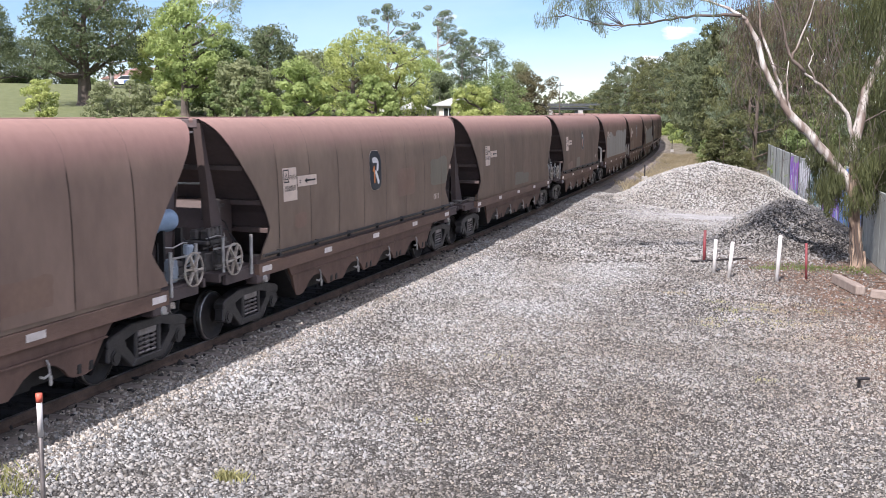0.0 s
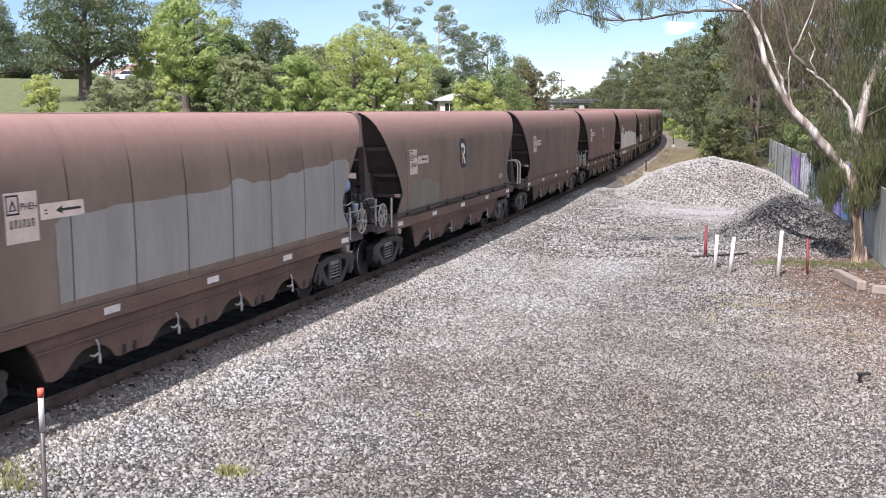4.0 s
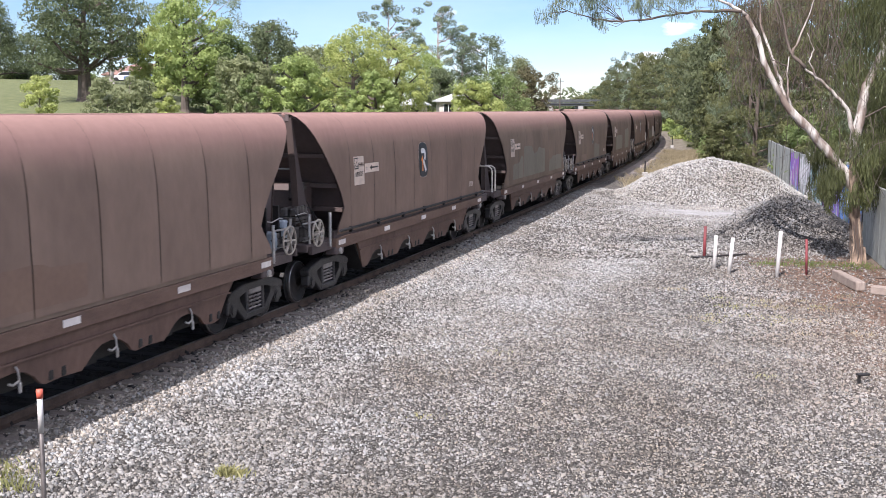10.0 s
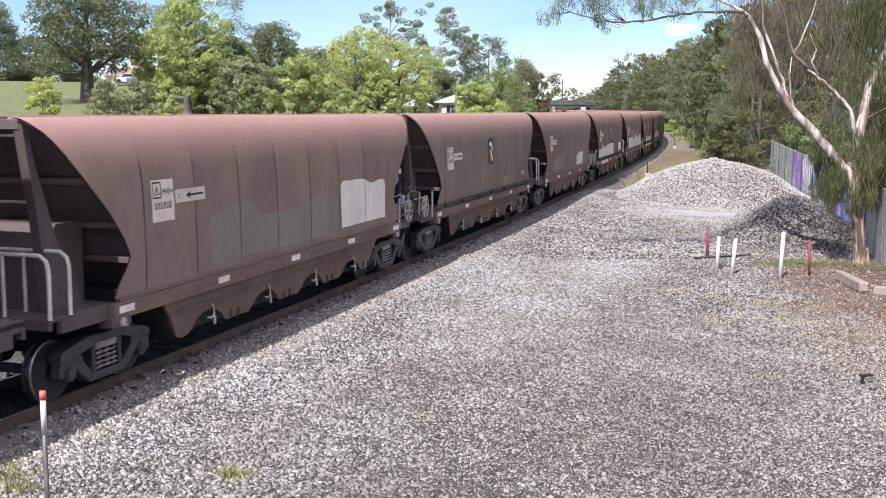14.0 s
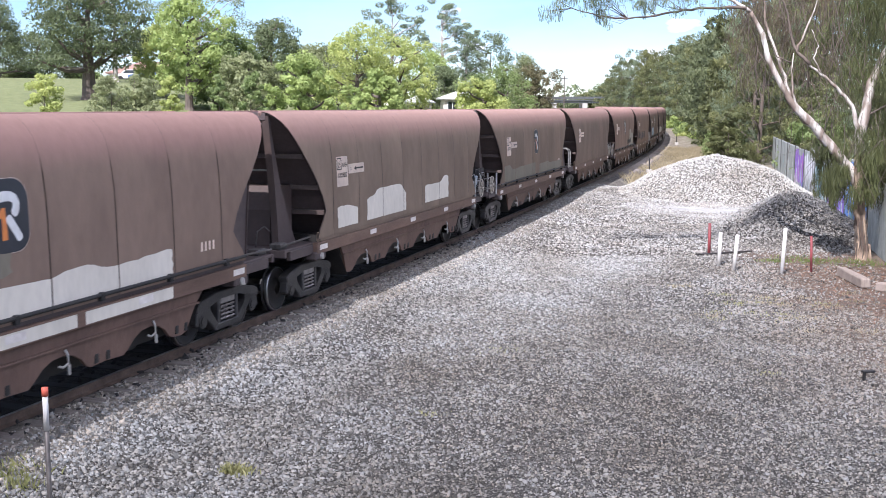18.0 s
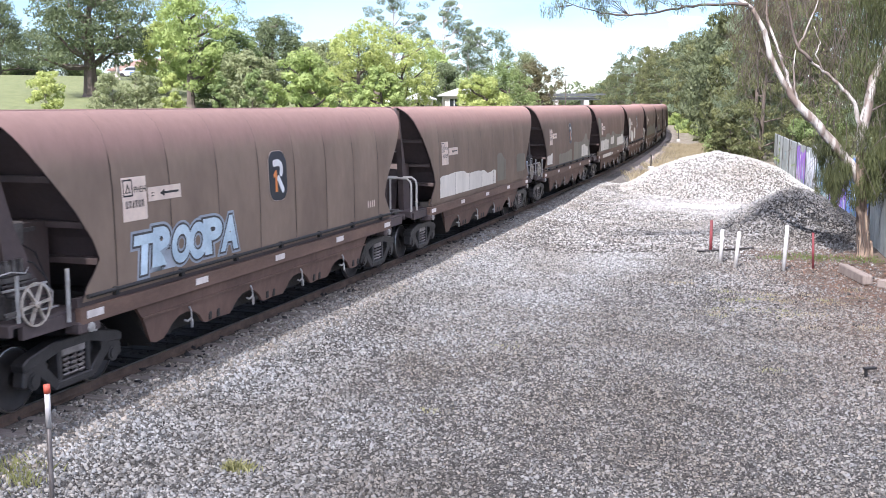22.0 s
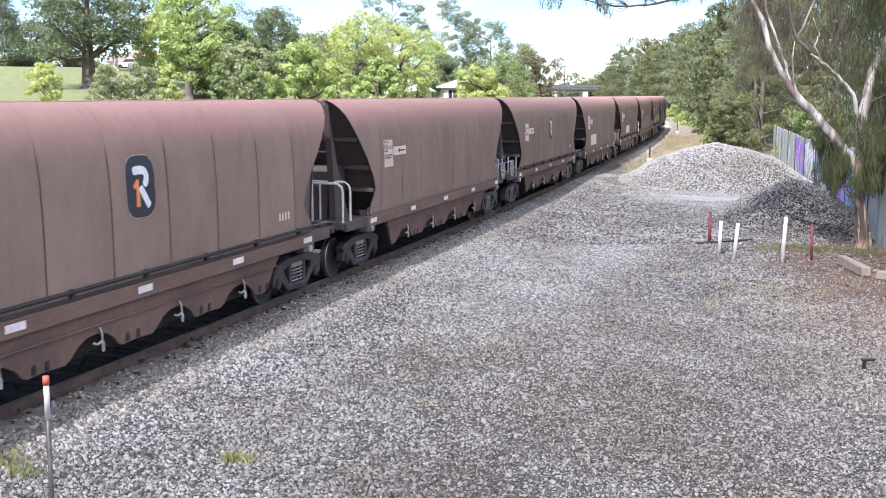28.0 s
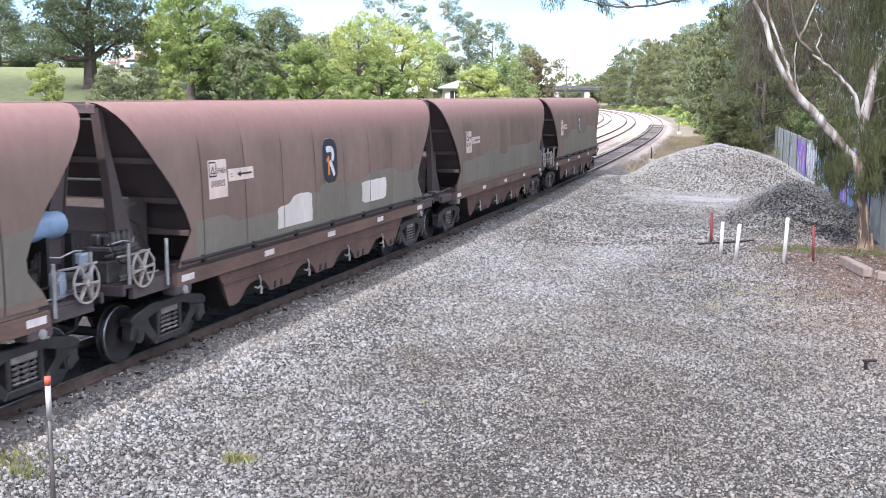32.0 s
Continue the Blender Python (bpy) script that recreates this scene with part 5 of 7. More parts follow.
def paint_patch(w, rng, x0, x1, z0, z1, kind, lift):
    """A rolled-on patch with a ragged upper edge, a skin over the side sheet."""
    n = max(4, int((x1 - x0) / 0.16))
    step, top, left = 0.0, [], 0
    for i in range(n + 1):
        if left <= 0:
            step = rng.uniform(-0.28, 0.16) * min(1.0, (z1 - z0))
            left = rng.randint(4, 12)
        left -= 1
        top.append(step)
    top = [min(z1 + 0.25 * top[max(0, i - 1)] + 0.5 * top[i] + 0.25 * top[min(n, i + 1)] + rng.uniform(-0.012, 0.012), 3.6) for i in range(n + 1)]
    # the skin stops at each weld seam
    xs = [x0 + (x1 - x0) * i / n for i in range(n + 1)] + [c + e for c in SEAMS for e in (-0.014, 0.014) if x0 < c + e < x1]
    xs.sort()
    lo = z0 + (rng.uniform(-0.0, 0.06) if z0 > 1.8 else 0)
    cols = []
    for x in xs:
        u = (x - x0) / (x1 - x0) * n
        i = min(n - 1, int(u))
        tz = top[i] + (top[i + 1] - top[i]) * (u - i)
        corner = max(0.0, 1 - min(x - x0, x1 - x) / 0.09) ** 2
        tz -= 0.08 * corner * min(1.0, tz - lo)
        foot = lo + (0.06 * corner if z0 > 1.8 else 0)
        col = []
        for k in range(6):
            z = foot + (tz - foot) * k / 5
            xx = max(edge_x(z) + 0.04, min(x, WL - edge_x(z) - 0.04)) + (rng.uniform(-0.025, 0.025) if x in (x0, x1) else 0)
            col.append((xx, -(shell_y(z) + 0.020 + lift), z))
        cols.append(col)
    run = []
    for x, col in list(zip(xs, cols)) + [(None, None)]:
        if run and (x is None or any(abs((x + run[-1][0]) / 2 - c) < 0.013 for c in SEAMS)):
            bm = bmesh.new()
            grid = [[bm.verts.new(p) for p in c] for _, c in run]
            for a, b in zip(grid, grid[1:]):
                for k in range(5):
                    bm.faces.new((a[k], b[k], b[k + 1], a[k + 1]))
            part("paint_patch", bm, M_PATCH[kind], w, PATCH_WORDS[kind])
            run = []
        run.append((x, col))


def scrawl(w, rng, x0, x1, z0, z1, material, n):
    """Illegible sprayed squiggles, one for each would-be letter."""
    wd = (x1 - x0) / n
    for i in range(n):
        bm = bmesh.new()
        cx = x0 + wd * (i + 0.5)
        knots = []
        for q in range(rng.choice((4, 5, 6))):
            up = (q % 2) ^ (i % 2)
            knots.append(Vector((cx + wd * rng.uniform(-0.5, 0.5), 0, (z1 if up else z0) + (z1 - z0) * (rng.uniform(-0.3, 0.05) if up else rng.uniform(-0.05, 0.3)))))
        pts = []
        for q in range(len(knots) - 1):
            p0, p1, p2, p3 = knots[max(0, q - 1)], knots[q], knots[q + 1], knots[min(len(knots) - 1, q + 2)]
            for k in range(6):
                t = k / 6
                v = 0.5 * (2 * p1 + (p2 - p0) * t + (2 * p0 - 5 * p1 + 4 * p2 - p3) * t * t + (3 * p1 - p0 - 3 * p2 + p3) * t ** 3)
                pts.append((v.x, -(shell_y(v.z) + 0.018), v.z))
        tube(bm, pts, 0.015, 4)
        part("sprayed_squiggle", bm, material, w)


def letter_mesh(letter, offset):
    cu = bpy.data.curves.new("letter", "FONT")
    cu.body, cu.size, cu.offset = letter, 1.0, offset
    ob = bpy.data.objects.new("letter", cu)
    scene.collection.objects.link(ob)
    bpy.context.view_layer.update()
    me = bpy.data.meshes.new_from_object(ob.evaluated_get(bpy.context.evaluated_depsgraph_get()))
    bpy.data.objects.remove(ob)
    me.materials.clear()
    return me


def block_tag(w, rng, x0, x1, z0, z1, word):
    """Fat sprayed letters: pale blue with a dark outline and a light halo."""
    n = len(word)
    for i, letter in enumerate(word):
        core = letter_mesh(letter, 0.0)
        xs, ys = [v.co.x for v in core.vertices], [v.co.y for v in core.vertices]
        mx, sx, my = (min(xs) + max(xs)) / 2, (x1 - x0) / n / (max(xs) - min(xs)) * 0.94, min(ys)
        sz = (z1 - z0) / (max(ys) - min(ys))
        cx, lean, rise = x0 + (x1 - x0) * (i + 0.5) / n, rng.uniform(-0.05, 0.12), rng.uniform(-0.05, 0.05)
        for grow, lift, m, words in ((0.15, 0.020, M_TAGHALO, "pale blue halo of sprayed paint"), (0.1, 0.0225, M_SPRAY, "dark sprayed outline"), (0.055, 0.0255, M_SPRAYB, "pale blue sprayed letter")):
            me = letter_mesh(letter, grow)
            for v in me.vertices:
                x, z = cx + (v.co.x - mx) * sx + lean * (v.co.y - my), z0 + rise + (v.co.y - my) * sz
                v.co = (x, -(shell_y(z) + lift + 0.0004 * i), z)
            me.materials.append(m)
            o = new("sprayed_letter", me)
            o.parent = w
            o["label"] = words


def code_text():
    cu = bpy.data.curves.new("code", "FONT")
    cu.body, cu.size = "PHEH", 0.135
    ob = bpy.data.objects.new("code", cu)
    scene.collection.objects.link(ob)
    bpy.context.view_layer.update()
    me = bpy.data.meshes.new_from_object(ob.evaluated_get(bpy.context.evaluated_depsgraph_get()))
    bpy.data.objects.remove(ob)
    me.materials.clear()
    me.materials.append(M_INK)
    return me


SILL_PAINT = {12: [(6.3, 8.2)], 22: [(3.2, 6.4)], 24: [(4.2, 5.6), (5.9, 8.9), (9.1, 11.4)], 33: [(3.2, 7.2)], 9: [(3.0, 6.0)]}
CODE = code_text()
RAILED = {3, 7, 11, 15, 19, 21, 23, 27, 31, 35, 39, 43}
WORDS = {"W": "off-white", "G": "grey-green", "L": "light grey", "P": "beige-grey", "B": "pale brown"}
WAGONS = {}
BASES = {}
for k in range(-1, 47):
    odd = k % 2 != 0
    kind = (odd, k in RAILED)
    if kind not in BASES:
        BASES[kind] = wagon_base(*kind)
        w = BASES[kind]
    else:
        w = copy_thing(BASES[kind], Matrix.Identity(4))
    WAGONS[k] = w
for k, w in WAGONS.items():
    rng = random.Random(500 + k)
    tone = [None, M_RUSTB, M_RUSTC, None, M_RUSTB][(k * 7 + 3) % 5]
    if tone:
        for o in w.children:
            if o.name.startswith(("side_panel", "top_lip")):
                o.material_slots[0].link = "OBJECT"
                o.material_slots[0].material = tone
    t = new("code_letters", CODE)
    t.parent = w
    t.matrix_basis = pose(2.7, -1.452, 3.05, 90, 0, 0)
    for i, p in enumerate(PATCHES.get(k, [])):
        paint_patch(w, rng, *p, lift=0.0025 * i)
    if k == 29:
        scrawl(w, rng, 2.2, 9.0, 1.75, 2.45, M_SPRAYT, 11)
    if k == 28:
        scrawl(w, rng, 9.2, 11.7, 1.82, 2.2, M_SPRAY, 6)
    if k == 30:
        block_tag(w, rng, 2.6, 5.85, 1.84, 2.38, "TROOPA")
    for x0, x1 in SILL_PAINT.get(k, []):
        bm = bmesh.new()
        box(bm, x0, x1, -1.4655, -1.4605, 1.28, 1.47)
        part("sill_paint", bm, M_PATCH["W"], w, "off-white paint on the sill")
    if k in (13, 17):
        for o in [o for o in w.children if o.name.startswith("air_tank")]:
            bpy.data.objects.remove(o)
    cover = [WORDS[p[4]] for p in PATCHES.get(k, [])]
    words = "with %s paint patches" % cover[0] if cover else "with plain weathered sides"
    w["label"] = "brown coal hopper wagon %s%s" % (words, ", dark emblem" if k % 2 == 0 else "")

# ---- plants ----


def gz_at(x, y):
    return float(ground_z(np.array([x], float), np.array([y], float))[0])


def leaf_tris(rng, centres, radii, per, size, squash=0.75, droop=0.0, aspect=0.5):
    """Leaves round the given clump centres, each a small blade of its own tilt."""
    out = []
    for c, r in zip(centres, radii):
        n = per
        d = rng.normal(size=(n, 3))
        d /= np.linalg.norm(d, axis=1)[:, None]
        p = c + d * (r * rng.uniform(0.35, 1.0, n) ** 0.5)[:, None] * np.array([1, 1, squash])
        a = rng.normal(size=(n, 3))
        if droop:
            a = a * (1 - droop) + np.array([0, 0, -1.6]) * droop
        # blades face outwards from their clump, so that each clump has a lit and a shaded side
        out_to = d + rng.normal(size=(n, 3)) * 0.4
        if not droop:
            a -= out_to * (np.sum(a * out_to, 1) / np.sum(out_to ** 2, 1))[:, None] * 0.8
        a /= np.linalg.norm(a, axis=1)[:, None]
        b = np.cross(a, out_to)
        b /= np.linalg.norm(b, axis=1)[:, None] + 1e-9
        s = size * rng.uniform(0.6, 1.3, n)[:, None]
        out.append(np.stack([p - a * s, p + a * s * 0.6 - b * s * aspect, p + a * s * 0.6 + b * s * aspect], 1))
    return np.concatenate(out)


def limb(rng, bm, p, d, length, r, tips, depth, bend=0.25, forks=3, lift=0.15):
    pts, q, v = [Vector(p)], Vector(p), Vector(d).normalized()
    k = 4
    for i in range(k):
        v = (v + Vector((rng.normal() * bend, rng.normal() * bend, rng.normal() * bend * 0.6 + lift * 0.3))).normalized()
        q = q + v * length / k
        pts.append(q.copy())
    tube(bm, pts, [r * (1 - 0.5 * i / k) for i in range(k + 1)], 7 if depth > 1 else 5)
    if depth <= 0:
        tips.append(np.array(q))
        return
    tips.append(np.array(pts[-2]))
    for _ in range(forks):
        t = (v + Vector((rng.normal() * 0.7, rng.normal() * 0.7, rng.normal() * 0.4 + lift))).normalized()
        limb(rng, bm, pts[-1] if rng.random() < 0.6 else pts[-2], t, length * rng.uniform(0.55, 0.8), r * 0.5, tips, depth - 1, bend, forks, lift)


def tree(name, x, y, height, radius, leaves, label, seed, shape="round", base=0.22, clumps=60, per=90, size=0.24, trunk=0.22, bark=None, droop=0.0, z=None, aspect=0.5, spread=0.27):
    """A tapered trunk with limbs, and a crown of leaf clumps set round an uneven outline."""
    rng = np.random.default_rng(seed)
    z = gz_at(x, y) - 0.1 if z is None else z
    th = tagged(new(name), label, "tree" if name != "shrub" else "shrub", "trees and shrubs")
    th.matrix_basis = pose(x, y, z)
    cs, rs = [], []
    lumps = [(rng.normal(size=3), rng.uniform(0.75, 1.2)) for _ in range(7)]
    z0 = height * base
    for i in range(clumps):
        h = (i + rng.random()) / clumps
        a = rng.uniform(0, 2 * math.pi)
        if shape == "round":
            w = math.sqrt(max(0.02, 1 - (2 * h - 0.95) ** 2 * 0.92))
        elif shape == "cone":
            w = (1 - h) ** 0.75 * 0.95 + 0.07
        elif shape == "dome":
            w = math.sqrt(max(0.03, 1 - h ** 2))
        elif shape == "layer":
            h = round(h * 6) / 6
            w = math.sqrt(max(0.05, 1 - (1.7 * h - 0.7) ** 2)) * rng.uniform(0.7, 1.1)
        else:
            w = 0.35 + 0.75 * math.sin(math.pi * min(1, h * 0.9 + 0.08))
        d = np.array([math.cos(a), math.sin(a), h * 2 - 1])
        k = 1 + 0.22 * sum(s * max(0, float(np.dot(d, l / np.linalg.norm(l)))) ** 4 for l, s in lumps) - 0.1
        rad = radius * w * k * (rng.random() ** 0.35)
        cs.append(np.array([math.cos(a) * rad, math.sin(a) * rad, z0 + h * (height - z0) * (0.93 + 0.07 * k)]))
        rs.append(radius * (spread if shape != "gum" else 0.24) * rng.uniform(0.65, 1.25))
    bm = bmesh.new()
    top = height * (0.8 if shape != "gum" else 0.93)
    lean = [rng.normal() * 0.025 * height, rng.normal() * 0.025 * height]
    tube(bm, [(lean[0] * t * t, lean[1] * t * t, top * t) for t in (0, 0.04, 0.25, 0.5, 0.75, 1)], [trunk * k for k in (1.5, 1.1, 0.9, 0.7, 0.45, 0.12)], 9)
    for i in range(0, len(cs), max(1, len(cs) // 16)):
        c = cs[i]
        zz = max(height * base * 0.8, c[2] - np.hypot(c[0], c[1]) * rng.uniform(0.5, 0.9))
        t = min(1, zz / top)
        p = np.array([lean[0] * t * t, lean[1] * t * t, zz])
        m = (p + c) / 2 + rng.normal(size=3) * 0.06 * radius + np.array([0, 0, -0.06 * radius])
        tube(bm, [p, m, c], [trunk * 0.42, trunk * 0.28, trunk * 0.08], 5)
    part("trunk", bm, bark or M_BARKD, th)
    q = leaf_tris(rng, cs, rs, per, size, 0.7 if shape != "gum" else 0.6, droop, aspect)
    arrays_mesh("crown", q, 3, leaves, th)
    return th


def bearing(px, dist):
    """Plan position at a distance, along a line of sight given as a tangent."""
    return px * dist / math.hypot(1, px), dist / math.hypot(1, px)


# park trees: bearing tangent, distance, rise of the top over the eye as a tangent, radius, leaves, shape, words, foot of the crown
PARK = [
    (-0.408, 150, 0.090, 4.5, L_DARK, "cone", "tall dark conifer at the park edge", 0.1),
    (-0.372, 158, 0.060, 5.0, L_DARK, "round", "dense dark tree behind the lawn", 0.12),
    (-0.325, 104, 0.118, 4.7, L_DARK, "layer", "large dark spreading tree on the lawn", 0.3),
    (-0.300, 135, 0.112, 4.5, L_GUM, "gum", "thin pale gum behind the lawn", 0.3),
    (-0.233, 98, 0.094, 3.1, L_BRIGHT, "round", "bright green leafy tree on the lawn", 0.2),
    (-0.225, 140, 0.112, 5.5, L_GUM, "gum", "tall sparse gum above the park", 0.35),
    (-0.258, 112, 0.07, 2.8, L_YELLOW, "round", "yellow-green park tree on the lawn", 0.15),
    (-0.195, 102, 0.058, 3.0, L_MID, "round", "green park tree beside the lawn", 0.1),
    (-0.155, 128, 0.073, 3.6, L_DARK, "dome", "dark round-topped park tree", 0.3),
    (-0.180, 95, 0.042, 2.4, L_OLIVE, "round", "olive green park tree", 0.05),
    (-0.125, 92, 0.040, 2.5, L_BRIGHT, "round", "fresh green leafy park tree", 0.05),
    (-0.108, 130, 0.050, 4.0, L_OLIVE, "round", "hazy olive park tree", 0.1),
    (-0.078, 112, 0.066, 3.9, L_YELLOW, "round", "broad yellow-green park tree", 0.12),
    (-0.038, 118, 0.056, 3.2, L_YELLOW, "round", "yellow-green tree with a bronze tint", 0.12),
    (-0.046, 168, 0.096, 4.2, L_GUM, "gum", "tall gum with clumped grey-green foliage", 0.5),
    (0.000, 172, 0.092, 4.0, L_GUM, "gum", "tall white-trunked gum with flat foliage clumps", 0.5),
    (0.022, 176, 0.070, 3.4, L_GUM, "gum", "slender gum above the trees", 0.35),
    (-0.056, 88, 0.027, 2.0, L_BRIGHT, "round", "small yellowish green park tree", 0.05),
    (-0.012, 160, 0.047, 4.0, L_BRIGHT, "round", "bright green park tree", 0.05),
    (0.045, 182, 0.063, 5.0, L_DARK, "round", "dense dark tree behind the houses", 0.08),
    (0.076, 178, 0.044, 4.2, L_OLIVE, "cone", "pointed olive tree behind the houses", 0.06),
    (0.038, 118, 0.019, 2.6, L_YELLOW, "round", "small lime-green tree beside the houses", 0.08),
    (0.058, 126, 0.031, 4.2, L_MID, "round", "broad round-topped green tree beside the tracks", 0.04),
    (0.086, 157, 0.032, 2.9, L_BRONZE, "round", "bronze-tinted tree beyond the tracks", 0.04),
    (0.0, 140, 0.034, 3.6, L_DARK, "round", "shaded tree behind the small houses", 0.06),
    (-0.135, 150, 0.050, 4.6, L_DARK, "round", "dark tree at the back of the park", 0.1),
    (-0.075, 150, 0.048, 4.6, L_DARK, "round", "dark tree at the back of the park", 0.1),
    (-0.21, 150, 0.048, 4.5, L_OLIVE, "round", "olive tree at the back of the park", 0.1),
]
for i, (tan, dist, rise, r, lv, shape, words, base) in enumerate(PARK):
    x, y = bearing(tan, dist)
    h = EYE_H + rise * y - gz_at(x, y) + 0.1
    gum = shape == "gum"
    tree("tree", x, y, h, r, lv, words, 100 + i, shape, base, 40 if gum else 150 if "spreading" in words else 105, 160 if gum else 125,
         0.16 if gum else 0.165, 0.62 if "spreading" in words else 0.34 if dist < 130 else 0.28, M_BARK if gum else M_BARKD)
# shrubs along the railway side of the lawn
SHRUBS = [(-0.366, 80, 0.024, 1.4, L_YELLOW), (-0.305, 78, 0.024, 1.7, L_OLIVE), (-0.282, 79, 0.022, 1.7, L_OLIVE), (-0.25, 77, 0.024, 1.2, L_YELLOW),
          (-0.205, 80, 0.024, 1.1, L_MID), (-0.175, 82, 0.026, 1.2, L_MID), (-0.085, 82, 0.016, 1.1, L_BRIGHT), (-0.265, 79, 0.016, 1.4, L_OLIVE)]
for i, (tan, dist, rise, r, lv) in enumerate(SHRUBS):
    x, y = bearing(tan, dist)
    tree("shrub", x, y, EYE_H + rise * y - gz_at(x, y) + 0.1, r, lv, "leafy shrub beside the railway", 300 + i, "dome", 0.0, 45, 110, 0.11, 0.05)

# the wood on the outer side of the bend
WOOD = []
rng = np.random.default_rng(77)
for i in range(47):
    s = 22 + i * 8.0
    for row in range(2 if s < 140 else 1):
        off = (18.8 - 0.05 * (s - 20) if s < 76 else 9.8) + row * 5.5 + rng.uniform(-0.6, 1.2)
        x, y, _ = on_track(s, off)
        WOOD.append((float(x), float(y), s, row))
for i, (x, y, s, row) in enumerate(WOOD):
    h = float(np.interp(s, [22, 90, 130, 150, 200, 300, 360, 385, 400], [12.5, 13.0, 15.2, 16.2, 17.5, 20, 20.5, 17, 13])) * rng.uniform(0.88, 1.06) + (2.2 if row else 0)
    lv = [L_CASU, L_WOOD, L_SHADE, L_WOOD, L_GUM, L_CASU, L_SHADE][int(rng.integers(7))]
    near = s < 90
    tree("tree", x, y, h, rng.uniform(2.9, 4.0) + (1.2 if s > 130 else 0), lv, "dense drooping tree in the trackside wood", 400 + i, ["round", "layer", "round", "round"][int(rng.integers(4))], 0.04,
         130 if near else 80, (170 if row == 0 else 60) if near else 75, (0.14 if row == 0 else 0.2) if near else 0.3, 0.2, M_BARKD, 0.45, None, 0.24 if near else 0.34, 0.2 if near else 0.22)
for i in range(16):
    x, y, _ = on_track(150 + i * 13.0, 6.6 + rng.uniform(-0.5, 0.8))
    tree("shrub", float(x), float(y), rng.uniform(1.2, 2.4), rng.uniform(1.8, 3.0), [L_BRIGHT, L_YELLOW, L_MID][i % 3], "bright green low bush beside the far bend", 660 + i, "dome", 0.0, 30, 70, 0.2, 0.05)
for i in range(22):
    s = 50 + i * 5.0
    x, y, _ = on_track(s, (16.2 - 0.05 * (s - 20) if s < 74 else 7.8) + rng.uniform(-0.4, 0.8))
    tree("shrub", float(x), float(y), rng.uniform(2.2, 4.2), rng.uniform(1.3, 2.0), [L_WOOD, L_MID, L_CASU][i % 3], "leafy understorey shrub beside the fence", 600 + i, "dome", 0.0, 45, 70, 0.14, 0.05)

# ---- yard things ----


def post(name, x, y, h, r, m, label, lean=(0, 0), cap=None):
    bm = bmesh.new()
    cyl(bm, (0, 0, -0.2), (lean[0] * h, lean[1] * h, h), r, 12)
    th = part(name, bm, m, None, "", True)
    th.matrix_basis = pose(x, y, gz_at(x, y))
    tagged(th, label, "post")
    if cap:
        bm = bmesh.new()
        cyl(bm, (lean[0] * (h - 0.1), lean[1] * (h - 0.1), h - 0.1), (lean[0] * h, lean[1] * h, h + 0.02), r * 1.15, 12)
        part("cap", bm, cap, th, "orange-red cap")
    return th


post("marker_post", 8.36, 32.0, 1.02, 0.055, M_POST, "white painted marker post in the gravel", (0.03, 0))
post("marker_post", 8.5, 30.9, 1.06, 0.055, M_POST, "white marker post leaning slightly in the gravel", (0.09, 0))
post("marker_post", 9.72, 30.3, 1.32, 0.055, M_POST, "tall white marker post beside the dirt", (0.05, 0))
post("red_post", 8.66, 34.4, 1.02, 0.05, M_RED, "dark red steel post", (0.0, 0))
post("red_post", 10.72, 30.7, 1.05, 0.035, M_RED, "thin dark red steel post", (-0.05, 0))
POST_AT = (-4.24, 11.2)
bm = bmesh.new()
cyl(bm, (0, 0, -0.3), (0, 0, 1.5), 0.026, 10)
near_post = tagged(part("capped_post", bm, M_VALVE, None, "", True), "slim grey post with a white sleeve and orange-red cap", "post")
near_post.matrix_basis = pose(*POST_AT, gz_at(*POST_AT))
bm = bmesh.new()
cyl(bm, (0, 0, 1.28), (0, 0, 1.68), 0.031, 12)
part("sleeve", bm, M_POST, near_post, "white plastic sleeve", True)
bm = bmesh.new()
cyl(bm, (0, 0, 1.66), (0, 0, 1.755), 0.036, 12)
part("cap", bm, M_CAP, near_post, "orange-red cap", True)


def lying(name, p, q, w, h, m, label, cat):
    """A squared or round length lying on the ground."""
    p, q = Vector(p), Vector(q)
    bm = bmesh.new()
    n = (q - p).length
    box(bm, 0, n, -w / 2, w / 2, 0, h, min(w, h) * 0.12)
    for v in bm.verts:
        v.co += Vector((random.uniform(-1, 1), random.uniform(-1, 1), random.uniform(-1, 1))) * 0.012
    th = tagged(part(name, bm, m, None), label, cat)
    th.matrix_basis = pose(p.x, p.y, gz_at(p.x, p.y) + 0.0, 0, 0, math.degrees(math.atan2(q.y - p.y, q.x - p.x)))
    return th


lying("timber_baulk", (11.35, 30.1), (11.2, 27.9), 0.26, 0.26, M_WOOD, "weathered squared timber baulk lying on dirt", "timber")
lying("timber_block", (11.35, 27.6), (11.75, 27.3), 0.24, 0.22, M_WOOD, "short weathered timber block on dirt", "timber")
lying("steel_bar", (8.15, 34.05), (10.2, 34.95), 0.07, 0.06, M_IRON, "dark steel bar lying on the gravel", "bar")
for i, (x, y, a, n) in enumerate([(11.6, 31.4, 20, 1.2), (12.3, 30.6, -30, 0.9), (11.9, 29.2, 60, 0.8), (12.6, 31.6, 10, 1.4), (10.4, 27.2, 5, 0.5), (12.0, 32.2, -12, 1.0)]):
    lying("stick", (x, y), (x + n * math.cos(radians(a)), y + n * math.sin(radians(a))), 0.04, 0.035, M_TWIG, "dry fallen stick on the dirt", "stick")
stake = tagged(new("iron_stake"), "short rusty iron stake with a bent top plate", "stake")
